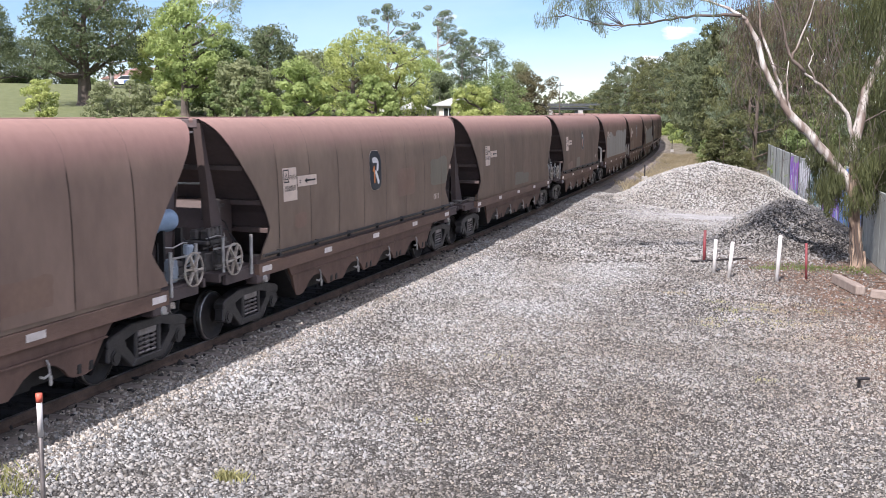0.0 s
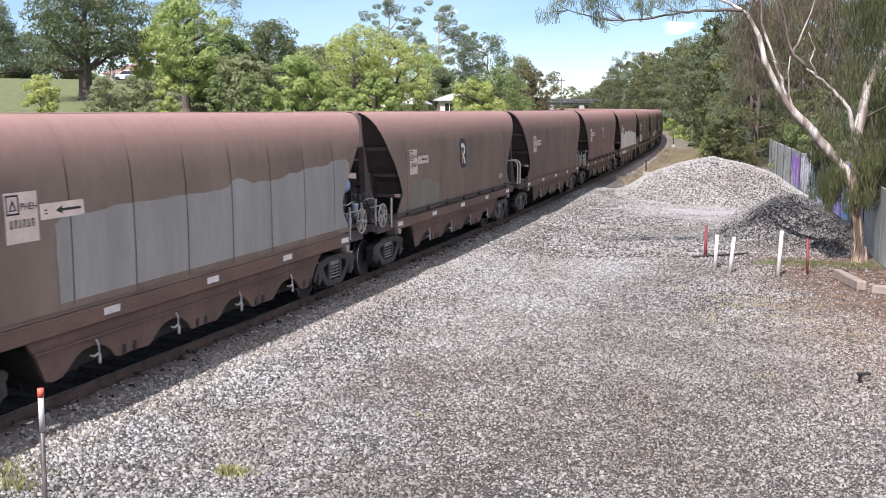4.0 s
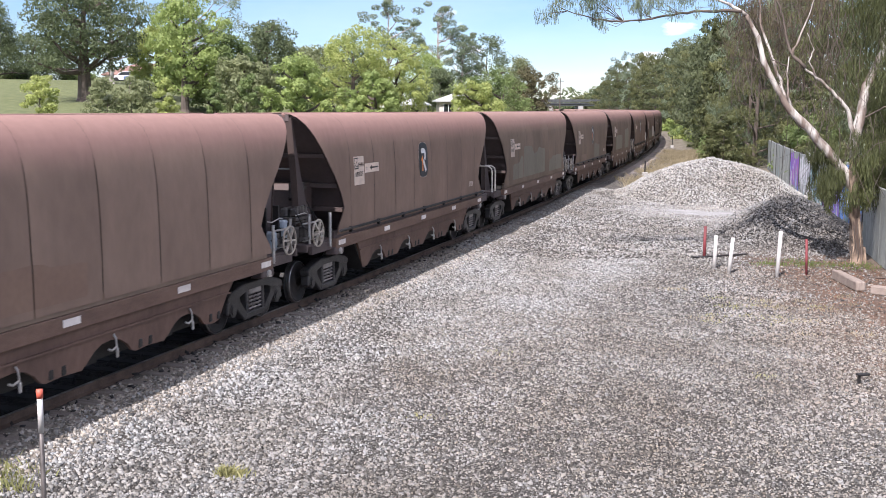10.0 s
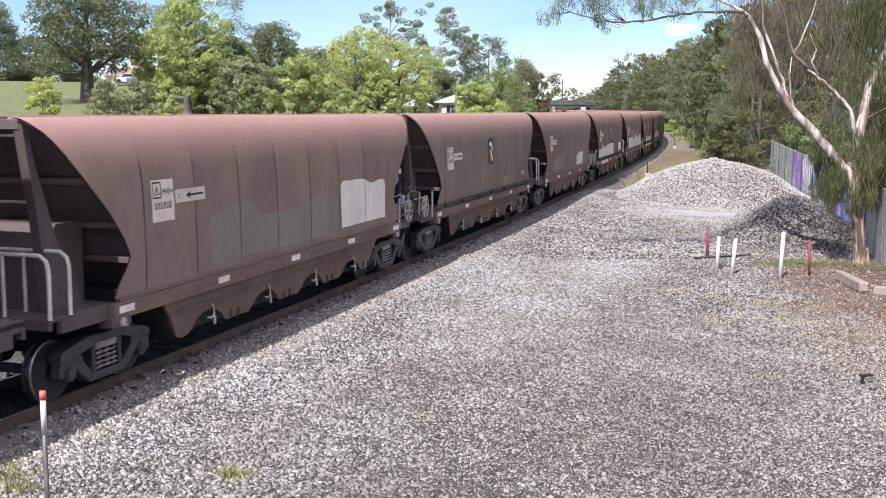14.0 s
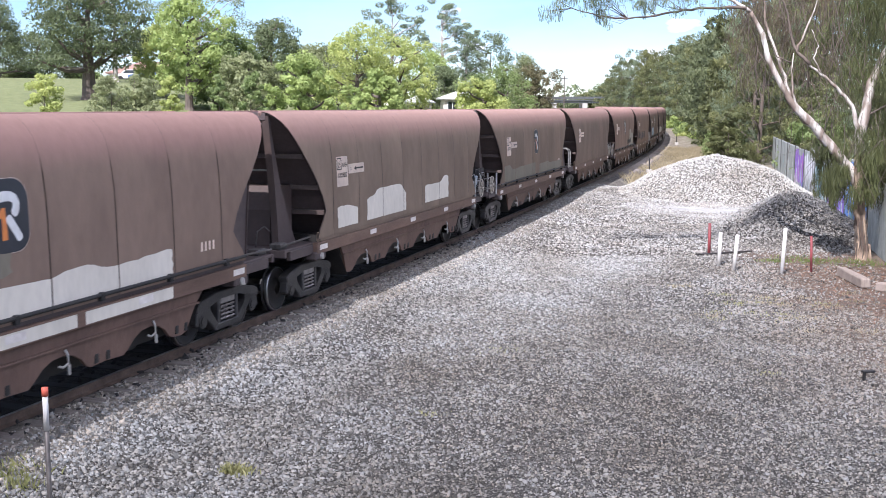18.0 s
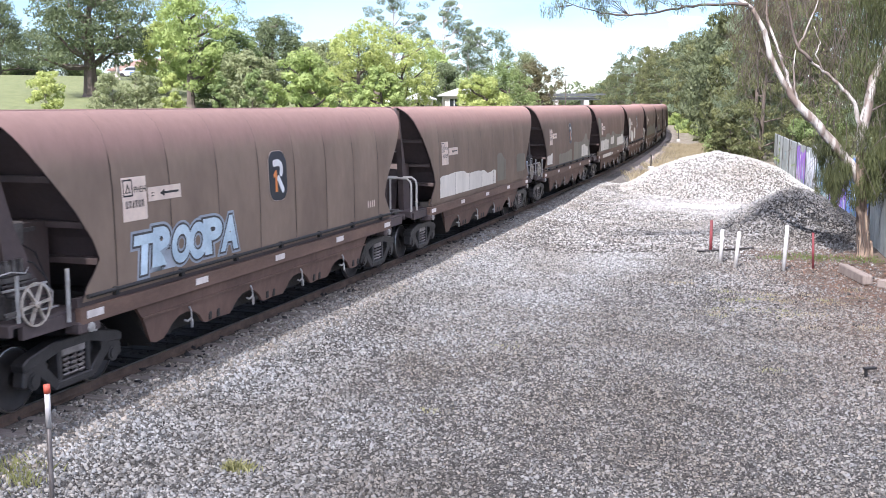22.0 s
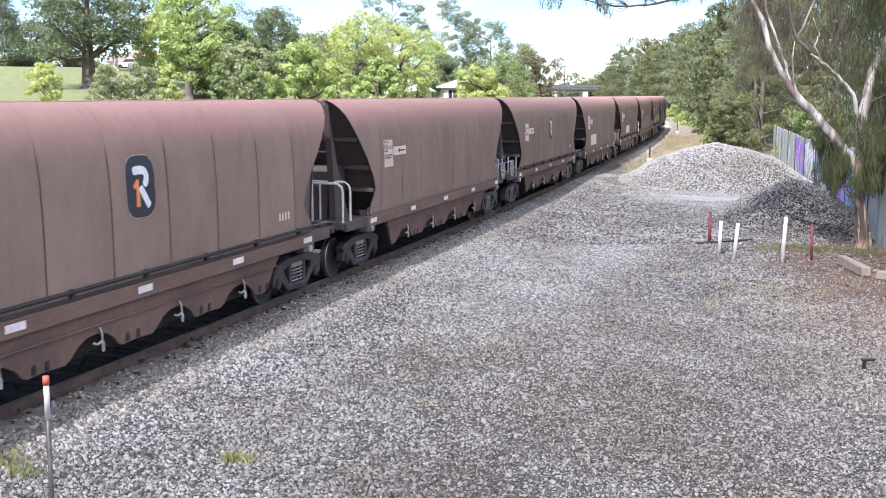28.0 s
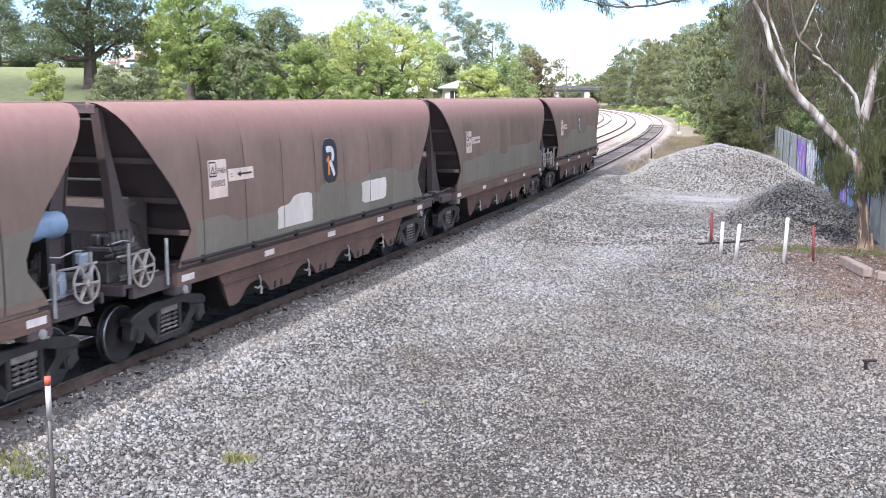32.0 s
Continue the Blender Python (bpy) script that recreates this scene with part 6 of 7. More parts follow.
stake.matrix_basis = pose(7.4, 18.3, gz_at(7.4, 18.3), 0, 0, 15)
bm = bmesh.new()
box(bm, -0.02, 0.02, -0.02, 0.02, -0.1, 0.17)
part("shaft", bm, M_DARK, stake)
bm = bmesh.new()
box(bm, -0.04, 0.2, -0.05, 0.05, 0.15, 0.19, 0.01)
part("plate", bm, M_DARK, stake)
# small marks beside the far track
for x, y, h in ((14.6, 75.5, 1.15), (29.0, 133.0, 1.5)):
    bm = bmesh.new()
    cyl(bm, (0, 0, -0.1), (0, 0, h), 0.045, 8)
    th = tagged(part("signal_post", bm, M_DARK, None), "short dark trackside post on a pale concrete foot", "post")
    th.matrix_basis = pose(x, y, gz_at(x, y))
    bm = bmesh.new()
    box(bm, -0.2, 0.2, -0.2, 0.2, -0.1, 0.35, 0.04)
    part("foot", bm, M_CONC, th, "pale concrete foot")

# fence of tall panels with old spray paint
fence = tagged(new("panel_fence"), "weathered grey panel fence with purple and blue graffiti", "fence")
F0, F1 = Vector((12.7, 28.5)), Vector((27.0, 88.0))
fd = (F1 - F0).normalized()
fa = math.degrees(math.atan2(fd.y, fd.x))
nf = int((F1 - F0).length / 1.2)
FH = 2.35
bm = bmesh.new()
box(bm, 0.01, 1.19, -0.03, 0.03, 0, FH, 0.01)
PANEL = part("panel", bm, M_FENCE, fence)
bm = bmesh.new()
box(bm, -0.09, 0.09, -0.09, 0.06, -0.3, FH + 0.05, 0.006)
FPOST = part("post", bm, M_FPOST, fence, "dark steel fence post")
first_post = True
# paint of each bay: ground coat, then the colours of the strokes over it
BAYS = {0: (None, (M_FENCE,)), 1: (M_BLUEP, (M_TEAL, M_WHITEP, M_BLUEP)), 2: (M_PURPLE, (M_BLUEP, M_WHITEP, M_BLUEP, M_SPRAY)), 3: (M_TEAL, (M_WHITEP, M_SPRAY, M_WHITEP, M_BLUEP)),
        4: (M_WHITEP, (M_FENCE, M_SPRAY, M_TEAL, M_WHITEP)), 5: (M_PURPLE, (M_MAGENTA, M_BLUEP, M_WHITEP, M_MAGENTA)), 6: (None, (M_WHITEP, M_FENCE)), 7: (None, (M_FENCE, M_TEAL))}


def stroke(p, q, w, lift, m, at):
    """One band of paint between two points of a panel."""
    d = Vector((q[0] - p[0], q[1] - p[1]))
    n = Vector((-d.y, d.x)).normalized() * w
    bm = bmesh.new()
    pts = []
    for k in range(5):
        t = k / 4
        j = 0.6 + 0.5 * random.random()
        pts.append((p[0] + d.x * t + n.x * j, p[1] + d.y * t + n.y * j))
    for k in range(4, -1, -1):
        t = k / 4
        j = 0.6 + 0.5 * random.random()
        pts.append((p[0] + d.x * t - n.x * j, p[1] + d.y * t - n.y * j))
    prism(bm, [(min(1.18, max(0.02, a)), min(FH - 0.02, max(0.03, c))) for a, c in pts], lift, lift + 0.002)
    part("sprayed_patch", bm, m, fence).matrix_basis = at


for i in range(nf):
    p = F0 + fd * 1.2 * i
    m = pose(p.x, p.y, gz_at(p.x, p.y) + 0.02, 0, 0, fa)
    (PANEL if i == 0 else twin("panel", PANEL, fence)).matrix_basis = m
    if i % 5 == 2:
        (FPOST if first_post else twin("post", FPOST, fence)).matrix_basis = m
        first_post = False
    coat, strokes = BAYS.get((i + 3) // 5 - 1, (None, ()))
    if coat:
        stroke((0.6, 0.15 + 0.3 * random.random()), (0.6, FH * (0.72 + 0.25 * random.random())), 0.55, 0.032, coat, m)
    for j in range(5 if strokes and coat else len(strokes)):
        x0, z0 = random.uniform(0.1, 1.1), random.uniform(0.5, FH - 0.3)
        stroke((x0, z0), (x0 + random.uniform(-0.35, 0.35), max(0.1, z0 - random.uniform(0.5, 1.3))), random.uniform(0.03, 0.12), 0.036 + 0.003 * j, random.choice(strokes), m)


# ---- far things beyond the train ----


def house(x, y, turn, wx, wy, z0, wall_h, roof_h, wall_m, roof_m, label, panes):
    th = tagged(new("house"), label, "house", "houses")
    th.matrix_basis = pose(x, y, z0, 0, 0, turn)
    bm = bmesh.new()
    box(bm, -wx / 2, wx / 2, -wy / 2, wy / 2, -2.0, wall_h)
    part("wall", bm, wall_m, th)
    bm = bmesh.new()
    a, b = wx / 2 + 0.5, wy / 2 + 0.5
    base = [bm.verts.new(p) for p in ((-a, -b, wall_h), (a, -b, wall_h), (a, b, wall_h), (-a, b, wall_h))]
    low = [bm.verts.new((v.co.x, v.co.y, wall_h - 0.15)) for v in base]
    r = max(0.0, a - b)
    r0, r1 = bm.verts.new((-r - 0.2, 0, wall_h + roof_h)), bm.verts.new((r + 0.2, 0, wall_h + roof_h))
    bm.faces.new((base[0], base[1], r1, r0))
    bm.faces.new((base[2], base[3], r0, r1))
    bm.faces.new((base[1], base[2], r1))
    bm.faces.new((base[3], base[0], r0))
    for i in range(4):
        bm.faces.new((low[i], low[(i + 1) % 4], base[(i + 1) % 4], base[i]))
    bm.faces.new(low[::-1])
    part("roof", bm, roof_m, th)
    for px in panes:
        bm = bmesh.new()
        box(bm, px - 0.55, px + 0.55, -wy / 2 - 0.04, -wy / 2 + 0.02, wall_h * 0.35, wall_h * 0.8)
        w = part("window", bm, M_GLASS, th, "dark window")
        bm = bmesh.new()
        for a0, a1, c0, c1 in ((px - 0.62, px - 0.54, 0.33, 0.82), (px + 0.54, px + 0.62, 0.33, 0.82), (px - 0.04, px + 0.04, 0.35, 0.8)):
            box(bm, a0, a1, -wy / 2 - 0.06, -wy / 2 - 0.03, wall_h * c0, wall_h * c1)
        part("window_frame", bm, M_CARW, w)
    return th


def car(x, y, turn, paint, label):
    th = tagged(new("car"), label, "car", "parked cars")
    th.matrix_basis = pose(x, y, gz_at(x, y), 0, 0, turn)
    bm = bmesh.new()
    prism(bm, [(-2.1, 0.3), (-2.15, 0.75), (-1.3, 0.9), (-0.7, 1.4), (0.8, 1.42), (1.5, 0.95), (2.15, 0.8), (2.15, 0.3)], -0.85, 0.85)
    part("body", bm, paint, th)
    bm = bmesh.new()
    prism(bm, [(-1.15, 0.92), (-0.65, 1.33), (0.75, 1.35), (1.3, 0.95)], -0.86, 0.86)
    part("window", bm, M_GLASS, th, "dark side windows")
    for wx in (-1.35, 1.35):
        for wy in (-0.8, 0.8):
            bm = bmesh.new()
            cyl(bm, (wx, wy - 0.1, 0.32), (wx, wy + 0.1, 0.32), 0.32, 14)
            part("wheel", bm, M_DARK, th)
    return th


house(2.3, 134, 4, 4.6, 6, 3.05, 2.3, 0.95, M_WALL, M_TIN, "small cream house with a pale metal roof", (-1.2, 0.9))
house(-2.75, 128, 0, 3.0, 4, 2.75, 2.1, 0.75, M_WALL, M_TIN, "small pavilion with a pale cream roof", (0.0,))
house(-38.6, 148, 12, 12, 8, 6.4, 2.2, 1.6, M_WALL, M_TILE, "cream park house with a terracotta tile roof", (-3.5, -1.0, 1.5, 4.0))
car(-38.4, 141, 10, M_CARB, "blue parked car outside the park house")
car(-40.6, 142.5, 8, M_CARW, "white parked car outside the park house")
for x, y, n, h in ((-58.5, 146, 7.0, 1.5), (-49.5, 150, 4.5, 1.3)):
    th = tagged(new("hedge"), "clipped dark green hedge behind the lawn", "hedge", "trees and shrubs")
    th.matrix_basis = pose(x, y, gz_at(x, y))
    hr = np.random.default_rng(int(n * 10))
    q = leaf_tris(hr, [np.array([-n / 2 + n * k / 17, 0, h * 0.5]) for k in range(18)], [h * 0.62] * 18, 130, 0.16, 0.9)
    arrays_mesh("leaves", q, 3, L_MID, th)
    bm = bmesh.new()
    box(bm, -n / 2, n / 2, -0.3, 0.3, -0.1, h * 0.8, 0.1)
    part("inner_growth", bm, M_BARKD, th)
th = tagged(new("road_bridge"), "grey road bridge with railings over the tracks", "bridge")
th.matrix_basis = pose(57, 425, 0, 0, 0, 4)
for nm, a, m in (("deck", (-16, 13, -4, 4, 6.3, 6.9), M_STEEL), ("parapet", (-16, 13, -4.2, -4.0, 7.1, 8.1), M_STEEL), ("parapet", (-16, 13, 4.0, 4.2, 7.1, 8.1), M_STEEL),
                 ("girder", (-16, 13, -3.6, -3.0, 5.6, 6.3), M_STEEL), ("pier", (-2.5, -0.5, -3.5, 3.5, -1, 5.6), M_CONC), ("pier", (-14, -12.5, -3.5, 3.5, -1, 5.6), M_CONC), ("abutment", (12, 14.5, -5, 5, -1, 6.9), M_CONC)):
    bm = bmesh.new()
    box(bm, *a, 0.05)
    part(nm, bm, m, th)
for k in range(15):
    bm = bmesh.new()
    box(bm, -16 + 2 * k, -15.85 + 2 * k, -4.3, -4.1, 6.8, 8.5)
    part("railing_post", bm, M_STEEL, th)
th = tagged(new("power_pole"), "tall slender timber power pole with a crossarm", "power pole")
th.matrix_basis = pose(39.5, 350, 0)
bm = bmesh.new()
cyl(bm, (0, 0, -1), (0, 0, 14.2), 0.2, 8, 0.13)
part("pole", bm, M_BARKD, th)
bm = bmesh.new()
box(bm, -1.2, 1.2, -0.08, 0.08, 13.2, 13.4)
part("crossarm", bm, M_BARKD, th)
for i in range(12):
    x, y = bearing(0.088 + 0.011 * i, 470 + 14 * (i % 3))
    tree("tree", x, y, (6.5 if i < 5 else 13) + 2 * math.sin(i * 2.1), 6.5, [L_DARK, L_WOOD, L_OLIVE][i % 3], "distant dark tree beyond the road bridge", 700 + i, "round", 0.05, 50, 60, 0.6, 0.3)
# far woods that close the view all round
far = np.random.default_rng(5)
cs, rs = [], []
for i in range(420):
    a = far.uniform(-math.pi, math.pi)
    d = far.uniform(560, 760)
    cs.append(np.array([math.sin(a) * d, math.cos(a) * d, far.uniform(1, 13)]))
    rs.append(far.uniform(7, 11))
tagged(arrays_mesh("far_woods", leaf_tris(far, cs, rs, 70, 1.7, 0.7), 3, L_DARK), "distant dark woods round the horizon", "woods", kind="stuff")

# ---- the gum tree beside the yard ----
gum = tagged(new("gum_tree"), "pale-barked leaning tree with drooping foliage over the gravel", "tree", "trees and shrubs")
gum.matrix_basis = pose(13.1, 33.3, -0.35)
grng = np.random.default_rng(9)


def stem(pts, radii, n=9, knots=0.12):
    """A slightly knotty, uneven branch through points."""
    bm = bmesh.new()
    ps, rs = [], []
    for i in range(len(pts) - 1):
        p, q = Vector(pts[i]), Vector(pts[i + 1])
        for k in range(4):
            t = k / 4
            ps.append(p.lerp(q, t) + Vector(grng.normal(size=3)) * radii[i] * knots)
            rs.append((radii[i] * (1 - t) + radii[i + 1] * t) * (1 + grng.normal() * 0.06))
    ps.append(Vector(pts[-1]))
    rs.append(radii[-1])
    tube(bm, ps, rs, n)
    return bm


bm = stem([(0.13, 0, -0.15), (0.1, 0, 0.25), (0.02, 0.02, 1.0), (-0.08, 0, 1.7), (-0.13, 0, 2.5), (-0.17, 0, 3.3)], [0.235, 0.19, 0.172, 0.163, 0.155, 0.145], 12, 0.05)
for k in range(7):
    a = k * 0.9 + 0.3
    tube(bm, [(0.13 + 0.16 * math.cos(a), 0.16 * math.sin(a), 0.55), (0.13 + 0.2 * math.cos(a), 0.2 * math.sin(a), 0.12), (0.13 + 0.28 * math.cos(a), 0.28 * math.sin(a), -0.12)], [0.03, 0.055, 0.04], 6)
part("trunk", bm, M_BARKT, gum, "brown flaking lower trunk", True)
bm = bmesh.new()
for k in range(40):
    a, z = grng.uniform(0, 2 * math.pi), grng.uniform(0.1, 1.5)
    r = 0.215 - 0.03 * z
    x, y = 0.1 - 0.08 * z + r * math.cos(a), r * math.sin(a)
    tube(bm, [(x, y, z), (x * 1.02 + 0.015, y, z - 0.2), (x + grng.normal() * 0.03, y + grng.normal() * 0.03, z - 0.45)], [0.02, 0.022, 0.006], 4)
part("peeling_bark", bm, M_BARKD, gum, "strips of loose dark bark")
part("upper_trunk", stem([(-0.17, 0, 3.3), (-0.2, 0, 3.9), (-0.05, 0, 4.58), (0.05, 0.03, 5.36), (0.27, 0.08, 5.95), (0.62, 0.15, 6.6), (0.8, 0.3, 8.2), (0.7, 0.4, 9.6)], [0.155, 0.15, 0.15, 0.14, 0.12, 0.1, 0.075, 0.04], 10, 0.07), M_BARK, gum, "pale grey upper trunk", True)
part("limb", stem([(-0.1, 0.15, 2.3), (-0.45, 0.12, 2.95), (-0.94, 0.1, 3.45), (-1.47, 0.05, 4.05), (-2.2, 0, 4.74), (-2.67, 0, 5.43), (-3.14, 0, 6.28), (-3.31, 0, 6.96), (-3.72, 0, 7.64)], [0.13, 0.145, 0.15, 0.145, 0.12, 0.095, 0.085, 0.075, 0.06], 10, 0.07), M_BARK, gum, "pale smooth leaning limb", True)
part("limb", stem([(-3.72, 0, 7.64), (-4.25, 0, 7.97), (-4.9, -0.05, 8.18), (-6.2, -0.2, 8.4), (-7.6, -0.3, 8.2)], [0.06, 0.045, 0.035, 0.022, 0.01], 7), M_BARK, gum, "thin upper branch over the tracks", True)
SWEEP = [(-3.86, 0, 7.76), (-4.93, -0.1, 7.75), (-5.79, -0.2, 7.66), (-6.64, -0.3, 7.5), (-7.5, -0.4, 7.39), (-8.37, -0.5, 7.44), (-9.23, -0.6, 7.68), (-9.67, -0.6, 7.9)]
part("limb", stem(SWEEP, [0.05, 0.042, 0.036, 0.032, 0.026, 0.02, 0.014, 0.008], 7, 0.5), M_TWIG, gum, "thin branch sweeping over the tracks", True)
for pts, r0, m, words in (([(-2.1, 0.02, 4.66), (-2.36, 0.02, 5.0), (-2.6, 0.03, 5.69), (-2.86, 0.05, 6.37), (-3.2, 0.1, 7.3), (-3.3, 0.2, 8.4)], 0.075, M_BARK, "pale branch beside the limb"),
                          ([(-2.2, -0.02, 4.8), (-2.36, -0.1, 5.21), (-2.43, -0.12, 5.86), (-2.4, -0.15, 6.4)], 0.04, M_BARK, "pale broken spur"),
                          ([(-0.2, 0, 3.7), (-0.28, -0.05, 4.15), (-0.53, -0.1, 4.84), (-1.01, -0.15, 5.35), (-1.55, -0.2, 5.78), (-1.95, -0.2, 6.07)], 0.085, M_BARK, "crooked pale branch"),
                          ([(-1.95, -0.2, 6.07), (-2.31, -0.2, 6.41), (-2.51, -0.2, 6.88), (-2.68, -0.25, 7.56), (-2.96, -0.3, 8.2)], 0.06, M_TWIG, "dark crooked branch"),
                          ([(-2.31, -0.2, 6.45), (-2.1, -0.2, 7.06), (-1.9, -0.25, 7.57), (-1.72, -0.3, 8.3)], 0.04, M_BARK, "thin pale branch"),
                          ([(-1.55, -0.2, 5.78), (-1.85, -0.3, 6.25), (-1.7, -0.3, 6.6), (-1.95, -0.35, 7.1)], 0.03, M_BARK, "thin pale branch"),
                          ([(-2.4, -0.1, 6.1), (-2.9, -0.1, 6.3), (-3.1, -0.1, 6.8)], 0.025, M_TWIG, "thin dark branch"),
                          ([(-0.05, 0, 4.5), (0.55, -0.3, 4.9), (1.3, -0.5, 5.0)], 0.03, M_TWIG, "thin side branch"),
                          ([(-0.1, -0.05, 3.2), (0.35, -0.3, 3.75), (1.2, -0.4, 4.1)], 0.016, M_TWIG, "thin side branch")):
    part("branch", stem(pts, [r0 * (1 - 0.65 * i / (len(pts) - 1)) for i in range(len(pts))], 7, 0.35), m, gum, words, True)
# fine hanging twigs, brown and bare inside the crown
bm = bmesh.new()
for i in range(420):
    if i < 300:
        p = np.array([grng.uniform(-4.0, -0.4), grng.uniform(-0.3, 1.2), grng.uniform(4.8, 9.2)])
        if p[2] < 5.8 and p[0] < -2.2:
            p[2] += 2.5
    else:
        p = np.array([grng.uniform(-1.2, 2.0), grng.uniform(-0.6, 1.2), grng.uniform(2.8, 8.0)])
    v = np.array([grng.normal() * 0.35, grng.normal() * 0.25, -0.9 + grng.normal() * 0.45])
    tube(bm, [p, p + v * 0.4, p + v * 0.8 + grng.normal(size=3) * 0.12, p + v * 1.15 + grng.normal(size=3) * 0.2], [0.011, 0.009, 0.006, 0.003], 3)
part("twig", bm, M_TWIG, gum, "tangle of bare hanging twigs")["kind"] = "stuff"


def clump_field(n, lo, hi, r0, r1):
    return [np.array([grng.uniform(a, b) for a, b in zip(lo, hi)]) for _ in range(n)], [grng.uniform(r0, r1) for _ in range(n)]


fields = [(84, (-0.6, -0.1, 4.4), (2.8, 1.8, 9.3), 0.35, 0.75), (18, (-1.5, 0.1, 2.05), (-0.15, 0.9, 3.5), 0.16, 0.32), (13, (-1.25, -0.75, 2.0), (0.15, -0.25, 3.3), 0.14, 0.3), (26, (0.2, -0.8, 5.5), (2.6, -0.3, 9.0), 0.3, 0.6), (5, (-0.3, -0.6, 3.2), (0.9, -0.25, 4.2), 0.13, 0.26), (16, (0.1, 0.2, 2.2), (1.0, 1.0, 3.4), 0.2, 0.4), (30, (0.5, -0.3, 2.6), (2.4, 1.2, 5.0), 0.3, 0.6)]
cs, rs = [], []
for f in fields:
    c, r = clump_field(*f)
    cs, rs = cs + c, rs + r
arrays_mesh("crown", leaf_tris(grng, cs, rs, 300, 0.13, 2.0, 0.7, 0.07), 3, L_CASU, gum)["label"] = "fine drooping olive-green foliage"
cs, rs = clump_field(46, (-4.2, 0.1, 5.9), (-0.4, 1.6, 9.3), 0.3, 0.6)
arrays_mesh("dry_crown", leaf_tris(grng, cs, rs, 150, 0.14, 2.0, 0.7, 0.06), 3, L_BROWN, gum)["label"] = "dry brown hanging needles"
bm = bmesh.new()
cs, rs = [], []
TUFTS = [(-9.7, 7.95, 0.22), (-9.78, 7.65, 0.16), (-9.6, 8.2, 0.25), (-8.7, 8.0, 0.24), (-8.5, 7.8, 0.24), (-8.35, 7.6, 0.2), (-8.3, 7.35, 0.16), (-8.55, 8.2, 0.26), (-8.2, 8.15, 0.22), (-7.5, 8.15, 0.22), (-7.25, 8.0, 0.24), (-7.0, 8.15, 0.22),
         (-6.6, 8.1, 0.22), (-6.7, 7.8, 0.16), (-7.1, 7.65, 0.14), (-6.2, 7.95, 0.2), (-5.8, 8.1, 0.22), (-5.4, 7.95, 0.2), (-5.0, 8.1, 0.22)]
for i in range(90):
    x, z, r = TUFTS[i % len(TUFTS)]
    z += 0.14
    e = np.array([x + grng.normal() * r, -0.45 + grng.normal() * 0.25, z + grng.normal() * r])
    k = min(range(len(SWEEP)), key=lambda j: abs(SWEEP[j][0] - (x + 0.7)))
    p = np.array(SWEEP[k]) if z < 7.95 else np.array([x + 0.8, -0.2, 8.3])
    tube(bm, [p, p * 0.5 + e * 0.5 + grng.normal(size=3) * 0.08, e, e + np.array([grng.normal() * 0.08, 0, -0.3])], [0.011, 0.008, 0.005, 0.003], 3)
    cs += [e, e + np.array([grng.normal() * 0.08, 0, -0.18])]
    rs += [r * 0.9, r * 0.7]
part("twig", bm, M_TWIG, gum, "thin leafy twigs over the yard")["kind"] = "stuff"
arrays_mesh("hanging_leaves", leaf_tris(grng, cs, rs, 34, 0.09, 1.3, 0.8, 0.085), 3, L_GUM, gum)["label"] = "sparse hanging narrow leaves"

# ---- loose stone, one stuff object a field ----


def stones(name, n, x0, x1, y0, y1, size, seed, keep, label, material=None):
    rng = np.random.default_rng(seed)
    x, y = rng.uniform(x0, x1, n), rng.uniform(y0, y1, n)
    ok = keep(x, y, rng)
    x, y = x[ok], y[ok]
    n = len(x)
    z = ground_z(x, y)
    # two flat triangles, turned against one another: a broken chip
    ang = np.array([0, 2, 4, 1, 3, 5]) * np.pi / 3
    base = np.stack([np.cos(ang), np.sin(ang), np.array([0.5, 0.5, 0.5, -0.5, -0.5, -0.5])], -1)
    v = base[None] * rng.uniform(0.7, 1.3, (n, 6, 1)) + rng.normal(size=(n, 6, 3)) * 0.13
    v = v * np.stack([rng.uniform(0.95, 1.35, n), rng.uniform(0.65, 0.95, n), rng.uniform(0.7, 1.45, n)], -1)[:, None]
    a, b = rng.uniform(0, 2 * np.pi, n), rng.normal(size=n) * 0.58
    ca, sa, cb, sb = np.cos(a), np.sin(a), np.cos(b), np.sin(b)
    vx = v[..., 0] * cb[:, None] + v[..., 2] * sb[:, None]
    vz = -v[..., 0] * sb[:, None] + v[..., 2] * cb[:, None]
    v = np.stack([vx * ca[:, None] - v[..., 1] * sa[:, None], vx * sa[:, None] + v[..., 1] * ca[:, None], vz], -1)
    s = size * np.clip(np.exp(rng.normal(size=n) * 0.34), 0.4, 1.9)
    v = v * s[:, None, None] + np.stack([x, y, z + s * 0.22], -1)[:, None]
    f = np.array([[0, 1, 2], [0, 3, 1], [1, 3, 4], [1, 4, 2], [2, 4, 5], [2, 5, 0], [0, 5, 3]])
    return tagged(solids_mesh(name, v, f, material or M_STONE), label, "gravel", kind="stuff")


